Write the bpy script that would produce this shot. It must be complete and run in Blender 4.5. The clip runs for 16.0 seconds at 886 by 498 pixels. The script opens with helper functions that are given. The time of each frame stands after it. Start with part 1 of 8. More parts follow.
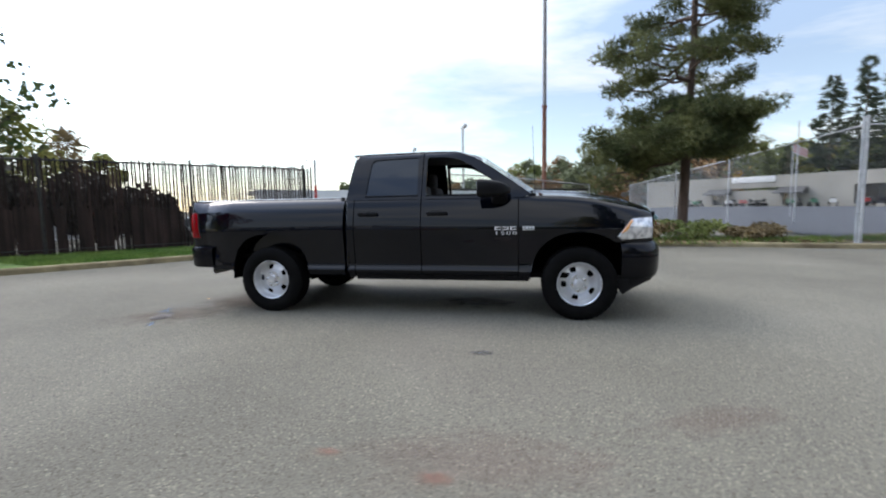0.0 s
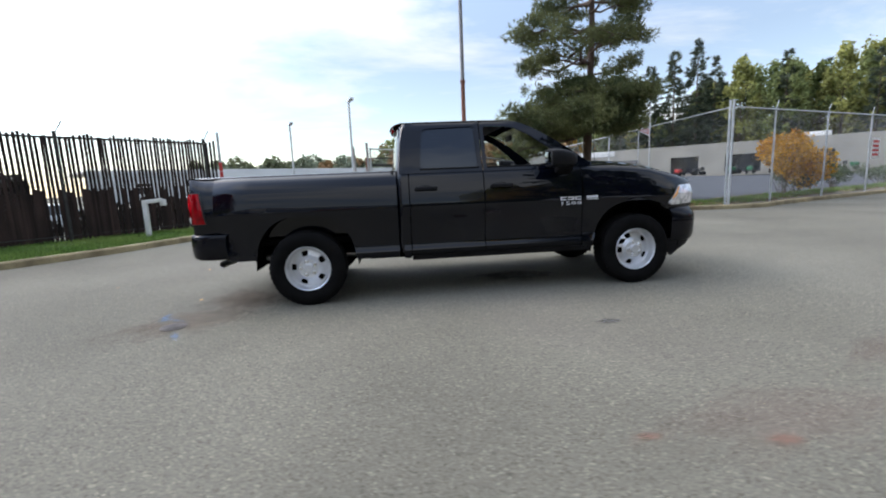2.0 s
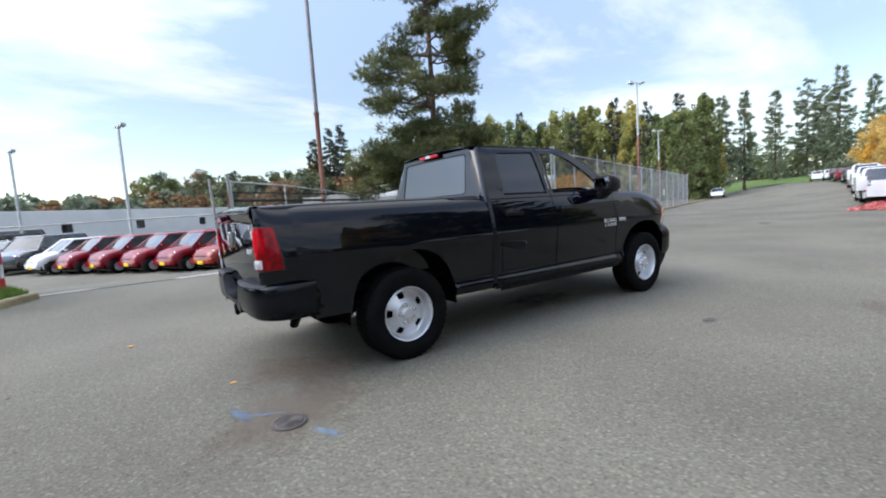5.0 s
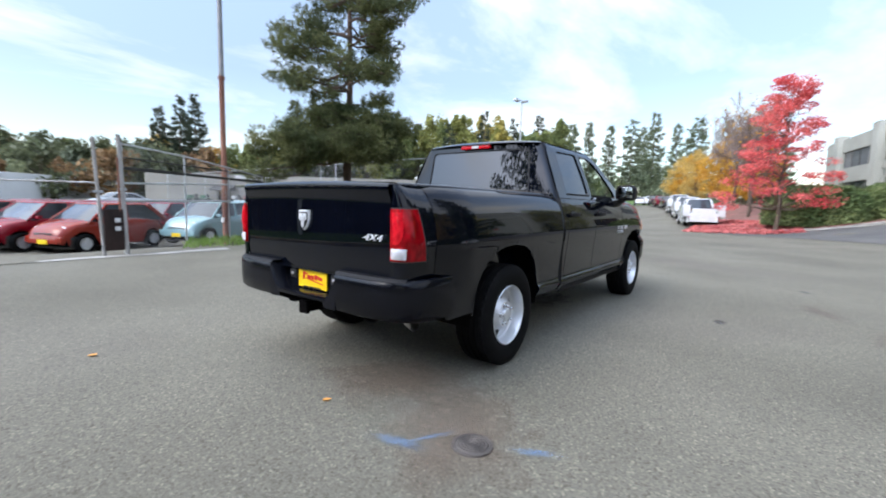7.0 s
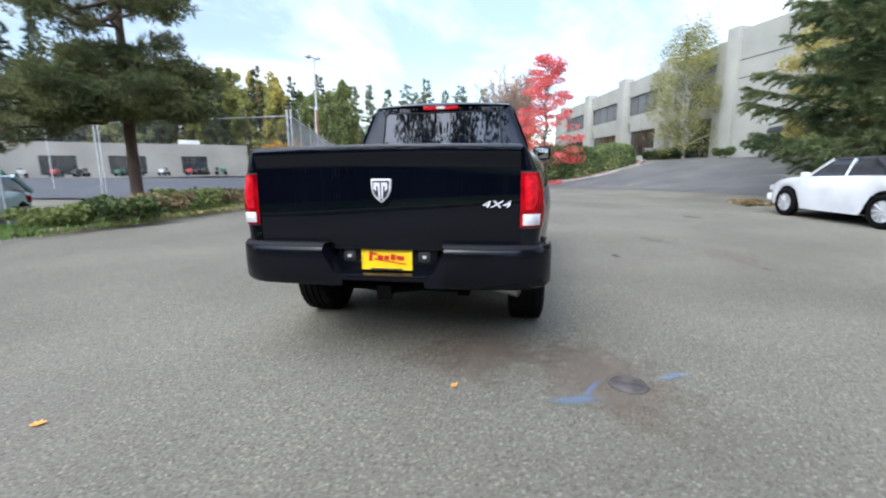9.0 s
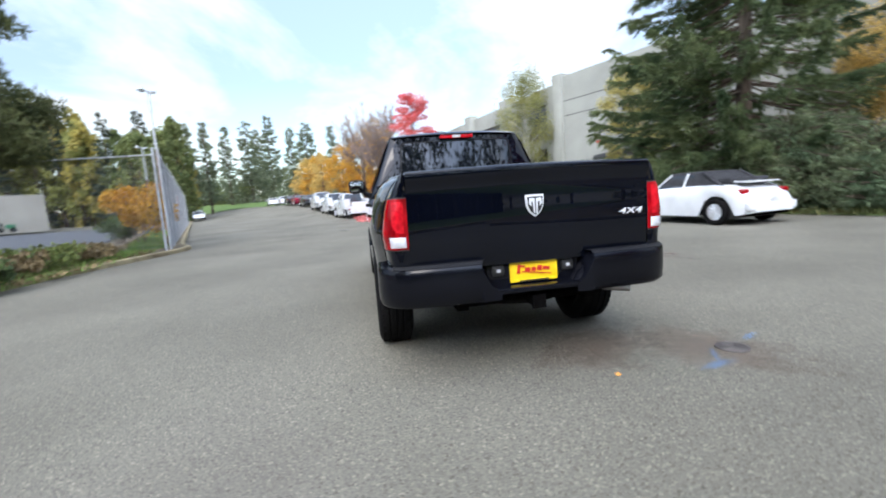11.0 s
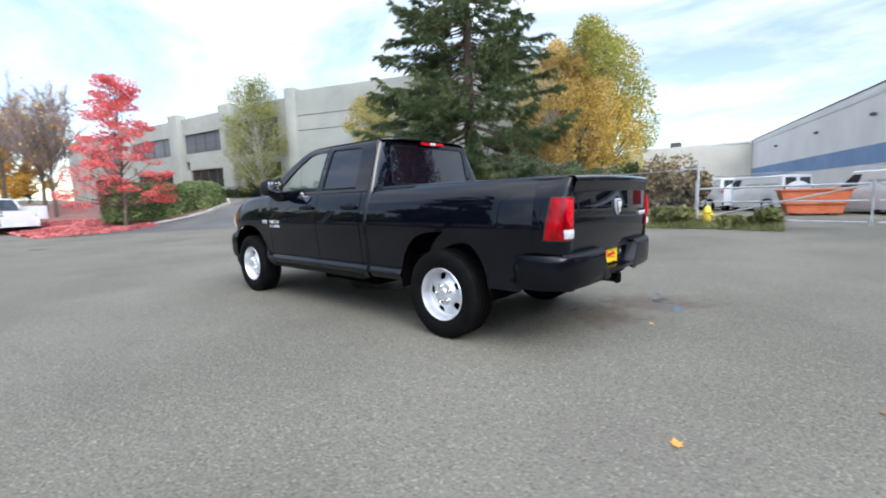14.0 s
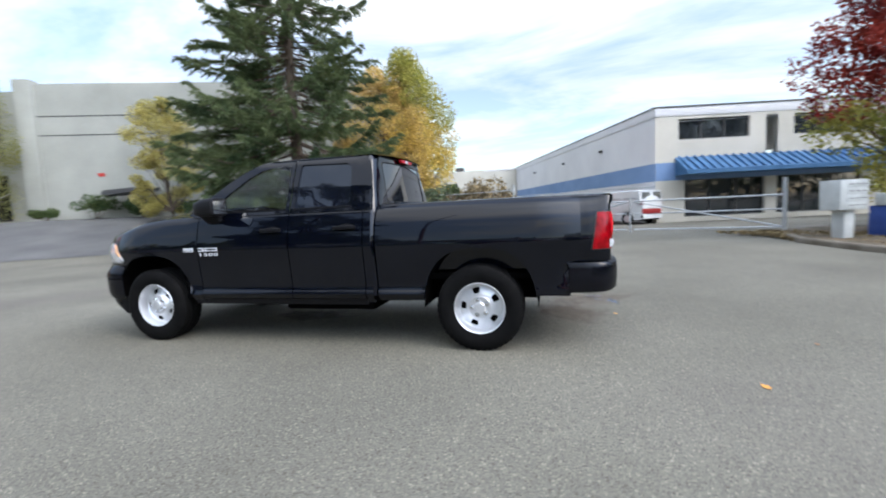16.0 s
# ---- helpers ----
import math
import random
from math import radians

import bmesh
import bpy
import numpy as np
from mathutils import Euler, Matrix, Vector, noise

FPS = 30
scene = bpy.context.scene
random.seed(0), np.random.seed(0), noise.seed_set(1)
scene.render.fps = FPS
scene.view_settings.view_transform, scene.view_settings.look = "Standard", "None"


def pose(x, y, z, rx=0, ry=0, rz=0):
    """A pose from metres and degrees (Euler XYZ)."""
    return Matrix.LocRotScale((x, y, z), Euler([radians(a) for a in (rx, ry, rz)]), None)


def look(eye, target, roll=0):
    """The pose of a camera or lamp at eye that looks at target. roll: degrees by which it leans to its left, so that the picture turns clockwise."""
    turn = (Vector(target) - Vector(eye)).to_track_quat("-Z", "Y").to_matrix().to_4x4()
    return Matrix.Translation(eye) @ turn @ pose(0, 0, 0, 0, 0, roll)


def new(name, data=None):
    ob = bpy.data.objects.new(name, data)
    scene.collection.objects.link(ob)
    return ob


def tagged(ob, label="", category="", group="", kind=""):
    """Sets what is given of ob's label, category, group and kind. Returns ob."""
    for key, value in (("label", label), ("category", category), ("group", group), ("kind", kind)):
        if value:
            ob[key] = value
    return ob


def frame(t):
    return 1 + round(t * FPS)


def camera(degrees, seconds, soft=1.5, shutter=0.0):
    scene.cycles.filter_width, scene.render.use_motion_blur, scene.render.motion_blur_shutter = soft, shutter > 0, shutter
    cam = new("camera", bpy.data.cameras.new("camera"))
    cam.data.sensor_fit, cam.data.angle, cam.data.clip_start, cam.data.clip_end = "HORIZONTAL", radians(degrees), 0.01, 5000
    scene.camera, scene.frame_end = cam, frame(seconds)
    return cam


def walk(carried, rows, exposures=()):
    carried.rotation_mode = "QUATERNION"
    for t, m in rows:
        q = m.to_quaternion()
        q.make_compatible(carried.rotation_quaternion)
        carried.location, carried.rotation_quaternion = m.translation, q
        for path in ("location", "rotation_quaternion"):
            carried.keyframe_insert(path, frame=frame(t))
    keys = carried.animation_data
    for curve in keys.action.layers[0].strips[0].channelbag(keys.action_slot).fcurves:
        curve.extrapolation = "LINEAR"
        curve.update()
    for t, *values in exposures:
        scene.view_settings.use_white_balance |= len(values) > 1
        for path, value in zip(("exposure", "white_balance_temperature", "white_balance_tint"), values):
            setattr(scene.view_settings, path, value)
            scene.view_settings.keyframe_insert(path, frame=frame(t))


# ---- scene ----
cam = camera(91.0, 16.0, soft=1.9, shutter=0.5)
PATH = [
    (0, (1.229, -5.688, 1.217), (0.856, -3.732, 1.027), -1.0),
    (0.5, (0.709, -5.734, 1.214), (0.535, -3.759, 0.955), -1.0),
    (1, (0.191, -5.676, 1.211), (0.115, -3.693, 0.96), 0.4),
    (1.5, (-0.34, -5.642, 1.217), (-0.173, -3.671, 0.922), -1.3),
    (2, (-0.872, -5.512, 1.223), (-0.659, -3.547, 0.915), -2.4),
    (2.5, (-1.362, -5.399, 1.22), (-0.958, -3.453, 1.001), -4.2),
    (3, (-1.851, -5.224, 1.222), (-1.304, -3.315, 0.983), -3.6),
    (3.5, (-2.294, -4.991, 1.224), (-1.634, -3.116, 0.999), -1.4),
    (3.7, (-2.487, -4.913, 1.216), (-1.725, -3.076, 1.004), -3.0),
    (5.8, (-4.119, -3.509, 1.268), (-2.808, -2.007, 1.111), -1.4),
    (6, (-4.249, -3.363, 1.253), (-2.879, -1.914, 1.099), -1.4),
    (6.5, (-4.536, -2.986, 1.248), (-3.052, -1.663, 1.028), -1.4),
    (7, (-4.731, -2.567, 1.239), (-3.15, -1.361, 1.028), 1.4),
    (7.5, (-4.951, -2.137, 1.232), (-3.201, -1.198, 0.991), 0.6),
    (8, (-5.086, -1.656, 1.232), (-3.281, -0.832, 0.978), 0.5),
    (8.5, (-5.243, -1.204, 1.217), (-3.348, -0.605, 0.992), 0.6),
    (8.7, (-5.315, -1.025, 1.224), (-3.392, -0.559, 0.93), -0.0),
    (10.8, (-5.485, 0.842, 1.195), (-3.512, 0.623, 0.947), -2.3),
    (11, (-5.499, 1.039, 1.192), (-3.542, 0.698, 0.954), -4.0),
    (11.5, (-5.44, 1.518, 1.19), (-3.534, 0.97, 0.935), -5.9),
    (12, (-5.286, 1.956, 1.201), (-3.449, 1.199, 0.976), -4.1),
    (12.5, (-5.145, 2.443, 1.212), (-3.43, 1.44, 0.986), -3.3),
    (13, (-4.89, 2.879, 1.215), (-3.249, 1.758, 0.982), -3.3),
    (13.5, (-4.639, 3.345, 1.233), (-3.169, 2.003, 1.039), -2.2),
    (14, (-4.272, 3.726, 1.223), (-2.951, 2.243, 0.988), -1.9),
    (14.5, (-3.861, 4.082, 1.243), (-2.722, 2.449, 1.06), -1.7),
    (15, (-3.421, 4.396, 1.276), (-2.487, 2.639, 1.081), -2.4),
    (15.5, (-2.943, 4.556, 1.291), (-2.168, 2.72, 1.121), -2.1),
    (16, (-2.442, 4.737, 1.284), (-1.947, 2.808, 1.101), -2.8),
]
walk(cam, [(t, look(eye, target, roll)) for t, eye, target, roll in PATH], exposures=[(0, -0.06, 6900, 12), (3.7, -0.04, 6850, 12), (7, 0.17, 6700, 11), (10, 0.24, 6700, 11), (16, 0.15, 6650, 11)])

# ---- daylight: bright broken cloud, soft sun from the north side ----
SUN_AZ, SUN_EL = 160.0, 40.0
world = bpy.data.worlds.new("sky")
scene.world = world
world.use_nodes = True
wn, wl = world.node_tree.nodes, world.node_tree.links
wn.clear()
w_out = wn.new("ShaderNodeOutputWorld")
w_bg = wn.new("ShaderNodeBackground")
w_sky = wn.new("ShaderNodeTexSky")
w_sky.sky_type, w_sky.sun_disc = "NISHITA", False
w_sky.sun_elevation, w_sky.sun_rotation = radians(SUN_EL), radians(90 - SUN_AZ)
w_sky.air_density, w_sky.dust_density, w_sky.ozone_density = 1.0, 0.6, 1.5
w_tc = wn.new("ShaderNodeTexCoord")
w_sep = wn.new("ShaderNodeSeparateXYZ")
w_up = wn.new("ShaderNodeMath")
w_up.operation, w_up.inputs[1].default_value = "ADD", 0.16
w_upc = wn.new("ShaderNodeMath")
w_upc.operation, w_upc.inputs[1].default_value = "MAXIMUM", 0.05
w_div = wn.new("ShaderNodeVectorMath")
w_div.operation = "DIVIDE"
w_comb = wn.new("ShaderNodeCombineXYZ")
w_n1 = wn.new("ShaderNodeTexNoise")
w_n1.inputs["Scale"].default_value, w_n1.inputs["Detail"].default_value, w_n1.inputs["Roughness"].default_value = 0.75, 7, 0.58
w_n1.inputs["Distortion"].default_value = 0.35
w_map = wn.new("ShaderNodeMapping")
w_map.inputs["Scale"].default_value = (1.0, 1.7, 1.0)
w_map.inputs["Rotation"].default_value = (0, 0, radians(25))
w_map.inputs["Location"].default_value = (0.35, 0.9, 0)
w_ramp = wn.new("ShaderNodeValToRGB")
w_ramp.color_ramp.elements[0].position, w_ramp.color_ramp.elements[1].position = 0.47, 0.77
w_ramp.color_ramp.elements[0].color, w_ramp.color_ramp.elements[1].color = (0.11, 0.11, 0.11, 1), (1, 1, 1, 1)
w_cl = wn.new("ShaderNodeMix")
w_cl.data_type = "RGBA"
w_cl.inputs["B"].default_value = (8.9, 9.3, 9.45, 1)
wl.new(w_tc.outputs["Generated"], w_sep.inputs[0])
wl.new(w_sep.outputs["Z"], w_up.inputs[0])
wl.new(w_up.outputs[0], w_upc.inputs[0])
for k in range(3):
    wl.new(w_upc.outputs[0], w_comb.inputs[k])
wl.new(w_tc.outputs["Generated"], w_div.inputs[0])
wl.new(w_comb.outputs[0], w_div.inputs[1])
wl.new(w_div.outputs[0], w_map.inputs[0])
wl.new(w_map.outputs[0], w_n1.inputs["Vector"])
wl.new(w_n1.outputs["Fac"], w_ramp.inputs[0])
wl.new(w_ramp.outputs[0], w_cl.inputs["Factor"])
w_air = wn.new("ShaderNodeVectorMath")
w_air.operation = "SCALE"
w_air.inputs["Scale"].default_value = 1.6
wl.new(w_sky.outputs[0], w_air.inputs[0])
wl.new(w_air.outputs[0], w_cl.inputs["A"])
# thin cloud glows round the hidden sun
w_dir = wn.new("ShaderNodeVectorMath")
w_dir.operation = "DOT_PRODUCT"
w_dir.inputs[1].default_value = (math.cos(radians(SUN_AZ)) * math.cos(radians(SUN_EL)), math.sin(radians(SUN_AZ)) * math.cos(radians(SUN_EL)), math.sin(radians(SUN_EL)))
w_nrm = wn.new("ShaderNodeVectorMath")
w_nrm.operation = "NORMALIZE"
wl.new(w_tc.outputs["Generated"], w_nrm.inputs[0])
wl.new(w_nrm.outputs[0], w_dir.inputs[0])
w_glow = wn.new("ShaderNodeMapRange")
w_glow.interpolation_type = "SMOOTHERSTEP"
w_glow.inputs["From Min"].default_value, w_glow.inputs["From Max"].default_value = 0.45, 1.0
w_glow.inputs["To Min"].default_value, w_glow.inputs["To Max"].default_value = 1.0, 2.4
wl.new(w_dir.outputs["Value"], w_glow.inputs["Value"])
w_mul = wn.new("ShaderNodeVectorMath")
w_mul.operation = "SCALE"
wl.new(w_cl.outputs["Result"], w_mul.inputs[0])
# a clouded sky grows brighter towards the zenith
w_zen = wn.new("ShaderNodeMapRange")
w_zen.inputs["From Min"].default_value, w_zen.inputs["From Max"].default_value = 0.25, 1.0
w_zen.inputs["To Min"].default_value, w_zen.inputs["To Max"].default_value = 0.92, 2.3
wl.new(w_sep.outputs["Z"], w_zen.inputs["Value"])
w_both = wn.new("ShaderNodeMath")
w_both.operation = "MULTIPLY"
wl.new(w_glow.outputs[0], w_both.inputs[0])
wl.new(w_zen.outputs[0], w_both.inputs[1])
wl.new(w_both.outputs[0], w_mul.inputs["Scale"])
wl.new(w_mul.outputs[0], w_bg.inputs["Color"])
w_bg.inputs["Strength"].default_value = 0.15
wl.new(w_bg.outputs[0], w_out.inputs[0])
sun_data = bpy.data.lights.new("sun", "SUN")
sun_data.energy, sun_data.angle, sun_data.color = 1.2, radians(25), (1.0, 0.985, 0.95)
sun = new("sun", sun_data)
sun.matrix_world = look((60 * math.cos(radians(SUN_AZ)), 60 * math.sin(radians(SUN_AZ)), 60 * math.tan(radians(SUN_EL))), (0, 0, 0))

# ---- building helpers ----


def thing(name, label, category, at=(0, 0, 0), rz=0.0, group="", kind=""):
    ob = new(name)
    ob.matrix_basis = pose(at[0], at[1], at[2], 0, 0, rz)
    ob.empty_display_size = 0.2
    return tagged(ob, label, category, group, kind)


def part(name, bm, material, parent=None, label="", angle=35, smooth=True):
    """Links a bmesh as one mesh object under a thing or a part."""
    me = bpy.data.meshes.new(name)
    bm.to_mesh(me)
    bm.free()
    return mesh_part(name, me, material, parent, label, angle, smooth)


def mesh_part(name, me, material, parent=None, label="", angle=35, smooth=True):
    if material:
        me.materials.append(material)
    if smooth:
        me.shade_smooth()
        me.set_sharp_from_angle(angle=radians(angle))
    ob = new(name, me)
    if parent:
        ob.parent = parent
    if label:
        ob["label"] = label
    return ob


def raw(name, verts, faces, material, parent=None, label="", angle=35, smooth=False):
    me = bpy.data.meshes.new(name)
    me.from_pydata([tuple(v) for v in verts], [], [tuple(f) for f in faces])
    me.update()
    return mesh_part(name, me, material, parent, label, angle, smooth)


def box_bm(sx, sy, sz, bevel=0.0, at=(0, 0, 0), seg=2, bm=None, rot=None):
    """A box with its centre at at, with rounded edges; added to bm if one is given."""
    b = bmesh.new()
    bmesh.ops.create_cube(b, size=1)
    bmesh.ops.scale(b, vec=(sx, sy, sz), verts=b.verts)
    if bevel:
        bmesh.ops.bevel(b, geom=b.edges[:], offset=bevel, segments=seg, affect="EDGES", profile=0.6)
    if rot:
        bmesh.ops.rotate(b, matrix=Euler([radians(a) for a in rot]).to_matrix(), verts=b.verts)
    bmesh.ops.translate(b, vec=at, verts=b.verts)
    return b if bm is None else join(bm, b)


def join(bm, b):
    me = bpy.data.meshes.new("tmp")
    b.to_mesh(me)
    b.free()
    bm.from_mesh(me)
    bpy.data.meshes.remove(me)
    return bm


def rod_bm(p, q, r, r2=None, n=10, bm=None, caps=True):
    """A tapered rod from p to q."""
    p, q = Vector(p), Vector(q)
    b = bmesh.new()
    bmesh.ops.create_cone(b, cap_ends=caps, segments=n, radius1=r, radius2=r if r2 is None else r2, depth=(q - p).length)
    m = Matrix.Translation((p + q) / 2) @ (q - p).to_track_quat("Z", "Y").to_matrix().to_4x4()
    bmesh.ops.transform(b, matrix=m, verts=b.verts)
    return b if bm is None else join(bm, b)


def loft_bm(sections, closed=False, caps=False, bm=None):
    """A surface through sections, which are lists of as many points each."""
    b = bmesh.new() if bm is None else bm
    rows = [[b.verts.new(p) for p in s] for s in sections]
    n = len(rows[0])
    for a, c in zip(rows, rows[1:]):
        for i in range(n if closed else n - 1):
            j = (i + 1) % n
            q = []
            for v in (a[i], a[j], c[j], c[i]):
                if v not in q:
                    q.append(v)
            b.faces.new(q)
    if caps:
        b.faces.new(rows[0][::-1])
        b.faces.new(rows[-1])
    return b


def thick(bm, d):
    """Gives a surface the thickness d, against its normals."""
    bmesh.ops.recalc_face_normals(bm, faces=bm.faces)
    bmesh.ops.solidify(bm, geom=bm.faces[:], thickness=d)
    return bm


def lathe_bm(profile, n=48, axis="y", bm=None):
    """Turns (radius, along) pairs round an axis."""
    secs = []
    for r, a in profile:
        ring = []
        for k in range(n):
            c, s = math.cos(2 * math.pi * k / n) * r, math.sin(2 * math.pi * k / n) * r
            ring.append((c, a, s) if axis == "y" else ((c, s, a) if axis == "z" else (a, c, s)))
        secs.append(ring)
    b = loft_bm(secs, closed=True, bm=bm)
    return b


def prism_bm(outline, lo, hi, plane="xy", bm=None, bevel=0.0):
    """An outline pushed from lo to hi along the third axis."""
    put = {"xy": lambda a, b, c: (a, b, c), "xz": lambda a, b, c: (a, c, b), "yz": lambda a, b, c: (c, a, b)}[plane]
    b = bmesh.new()
    bot = [b.verts.new(put(u, v, lo)) for u, v in outline]
    top = [b.verts.new(put(u, v, hi)) for u, v in outline]
    b.faces.new(bot[::-1])
    b.faces.new(top)
    for i in range(len(bot)):
        j = (i + 1) % len(bot)
        b.faces.new((bot[i], bot[j], top[j], top[i]))
    bmesh.ops.recalc_face_normals(b, faces=b.faces)
    if bevel:
        bmesh.ops.bevel(b, geom=b.edges[:], offset=bevel, segments=2, affect="EDGES")
    return b if bm is None else join(bm, b)


def lerp(table, x):
    """Smooth value from a table of (x, value)."""
    xs = [a for a, _ in table]
    if x <= xs[0]:
        return table[0][1]
    for (a, p), (b, q) in zip(table, table[1:]):
        if x <= b:
            return p + (q - p) * (x - a) / (b - a)
    return table[-1][1]


def sstep(a, b, x):
    t = min(1.0, max(0.0, (x - a) / (b - a)))
    return t * t * (3 - 2 * t)


def cloud_mesh(name, tris, material, parent=None, label="", kind=""):
    """One mesh out of an array of loose triangles, shape (n, 3, 3)."""
    n = len(tris)
    me = bpy.data.meshes.new(name)
    me.vertices.add(3 * n)
    me.vertices.foreach_set("co", np.asarray(tris, dtype=np.float32).ravel())
    me.loops.add(3 * n)
    me.loops.foreach_set("vertex_index", np.arange(3 * n, dtype=np.int32))
    me.polygons.add(n)
    me.polygons.foreach_set("loop_start", np.arange(0, 3 * n, 3, dtype=np.int32))
    me.update(calc_edges=True)
    me.materials.append(material)
    ob = new(name, me)
    if parent:
        ob.parent = parent
    if label:
        ob["label"] = label
    if kind:
        ob["kind"] = kind
    return ob


def quads_mesh(name, quads, material, parent=None, label="", kind=""):
    """One mesh out of an array of loose quads, shape (n, 4, 3)."""
    q = np.asarray(quads, dtype=np.float32)
    n = len(q)
    me = bpy.data.meshes.new(name)
    me.vertices.add(4 * n)
    me.vertices.foreach_set("co", q.ravel())
    me.loops.add(4 * n)
    me.loops.foreach_set("vertex_index", np.arange(4 * n, dtype=np.int32))
    me.polygons.add(n)
    me.polygons.foreach_set("loop_start", np.arange(0, 4 * n, 4, dtype=np.int32))
    me.update(calc_edges=True)
    me.materials.append(material)
    ob = new(name, me)
    if parent:
        ob.parent = parent
    if label:
        ob["label"] = label
    if kind:
        ob["kind"] = kind
    return ob


# ---- materials ----
def mat(name, color, rough=0.6, metal=0.0, coat=0.0, spec=0.5, trans=0.0, ior=1.45, emit=None, strength=0.0, alpha=1.0):
    m = bpy.data.materials.new(name)
    m.use_nodes = True
    b = m.node_tree.nodes["Principled BSDF"]
    b.inputs["Base Color"].default_value = (*color, 1)
    b.inputs["Roughness"].default_value = rough
    b.inputs["Metallic"].default_value = metal
    b.inputs["Coat Weight"].default_value = coat
    b.inputs["Coat Roughness"].default_value = 0.03
    b.inputs["Specular IOR Level"].default_value = spec
    b.inputs["Transmission Weight"].default_value = trans
    b.inputs["IOR"].default_value = ior
    if emit:
        b.inputs["Emission Color"].default_value = (*emit, 1)
        b.inputs["Emission Strength"].default_value = strength
    return m


def vary(m, scale, a, b, fine=0.0, bump=0.0, rough=None, island=0.0, obj=0.0, detail=4.0, stretch=(1, 1, 1), bump_scale=None, lo=0.3, hi=0.7, dist=0.02):
    """Colour between a and b by noise at a real-world scale (per metre), with finer grain, bump and variation by piece."""
    nt = m.node_tree
    p = nt.nodes["Principled BSDF"]
    geo = nt.nodes.new("ShaderNodeNewGeometry")
    mp = nt.nodes.new("ShaderNodeMapping")
    mp.inputs["Scale"].default_value = stretch
    nt.links.new(geo.outputs["Position"], mp.inputs[0])
    n1 = nt.nodes.new("ShaderNodeTexNoise")
    n1.inputs["Scale"].default_value, n1.inputs["Detail"].default_value = scale, detail
    nt.links.new(mp.outputs[0], n1.inputs["Vector"])
    rp = nt.nodes.new("ShaderNodeValToRGB")
    rp.color_ramp.elements[0].position, rp.color_ramp.elements[1].position = lo, hi
    rp.color_ramp.elements[0].color, rp.color_ramp.elements[1].color = (*a, 1), (*b, 1)
    nt.links.new(n1.outputs["Fac"], rp.inputs[0])
    out = rp.outputs[0]

    def shade(src, amount, value):
        mr = nt.nodes.new("ShaderNodeMapRange")
        mr.inputs["To Min"].default_value, mr.inputs["To Max"].default_value = 1 - amount, 1 + amount
        nt.links.new(value, mr.inputs["Value"])
        mx = nt.nodes.new("ShaderNodeVectorMath")
        mx.operation = "SCALE"
        nt.links.new(src, mx.inputs[0])
        nt.links.new(mr.outputs[0], mx.inputs["Scale"])
        return mx.outputs[0]

    if fine or bump:
        n2 = nt.nodes.new("ShaderNodeTexNoise")
        n2.inputs["Scale"].default_value, n2.inputs["Detail"].default_value = bump_scale or scale * 14, 3
        nt.links.new(mp.outputs[0], n2.inputs["Vector"])
        if fine:
            out = shade(out, fine, n2.outputs["Fac"])
        if bump:
            bp = nt.nodes.new("ShaderNodeBump")
            bp.inputs["Strength"].default_value, bp.inputs["Distance"].default_value = bump, dist
            nt.links.new(n2.outputs["Fac"], bp.inputs["Height"])
            nt.links.new(bp.outputs[0], p.inputs["Normal"])
    if island:
        out = shade(out, island, geo.outputs["Random Per Island"])
    if obj:
        oi = nt.nodes.new("ShaderNodeObjectInfo")
        out = shade(out, obj, oi.outputs["Random"])
    nt.links.new(out, p.inputs["Base Color"])
    if rough:
        mr = nt.nodes.new("ShaderNodeMapRange")
        mr.inputs["To Min"].default_value, mr.inputs["To Max"].default_value = rough
        nt.links.new(n1.outputs["Fac"], mr.inputs["Value"])
        nt.links.new(mr.outputs[0], p.inputs["Roughness"])
    return m


def leafy(name, a, b, rough=0.6, trans=0.25, scale=0.8):
    """Foliage: two tones by clump and by leaf, with some light through the leaves."""
    m = mat(name, a, rough, spec=0.25)
    vary(m, scale, a, b, island=0.45, detail=2, lo=0.35, hi=0.65)
    nt = m.node_tree
    p = nt.nodes["Principled BSDF"]
    src = p.inputs["Base Color"].links[0].from_socket
    t = nt.nodes.new("ShaderNodeBsdfTranslucent")
    mx = nt.nodes.new("ShaderNodeMixShader")
    mx.inputs[0].default_value = trans
    out = nt.nodes["Material Output"]
    nt.links.new(src, t.inputs["Color"])
    nt.links.new(p.outputs[0], mx.inputs[1])
    nt.links.new(t.outputs[0], mx.inputs[2])
    nt.links.new(mx.outputs[0], out.inputs[0])
    return m


M_PAINT = mat("black_paint", (0.001, 0.0012, 0.002), 0.3, coat=1.0, spec=0.0)
M_PAINT.node_tree.nodes["Principled BSDF"].inputs["Coat IOR"].default_value = 1.43
M_PAINT.node_tree.nodes["Principled BSDF"].inputs["Coat Roughness"].default_value = 0.012
vary(M_PAINT, 3.0, (0.0011, 0.0017, 0.0042), (0.0017, 0.0025, 0.0058), detail=2, rough=(0.25, 0.35))
M_TRIM = mat("black_plastic", (0.018, 0.018, 0.02), 0.5, spec=0.2)
vary(M_TRIM, 6.0, (0.005, 0.005, 0.006), (0.009, 0.009, 0.0105), bump=0.15, bump_scale=400, dist=0.001, rough=(0.42, 0.58))
M_BUMPER = mat("painted_bumper", (0.02, 0.022, 0.03), 0.3, coat=0.7, spec=0.0)
M_BUMPER.node_tree.nodes["Principled BSDF"].inputs["Coat Roughness"].default_value = 0.14
M_BUMPER.node_tree.nodes["Principled BSDF"].inputs["Coat IOR"].default_value = 1.4
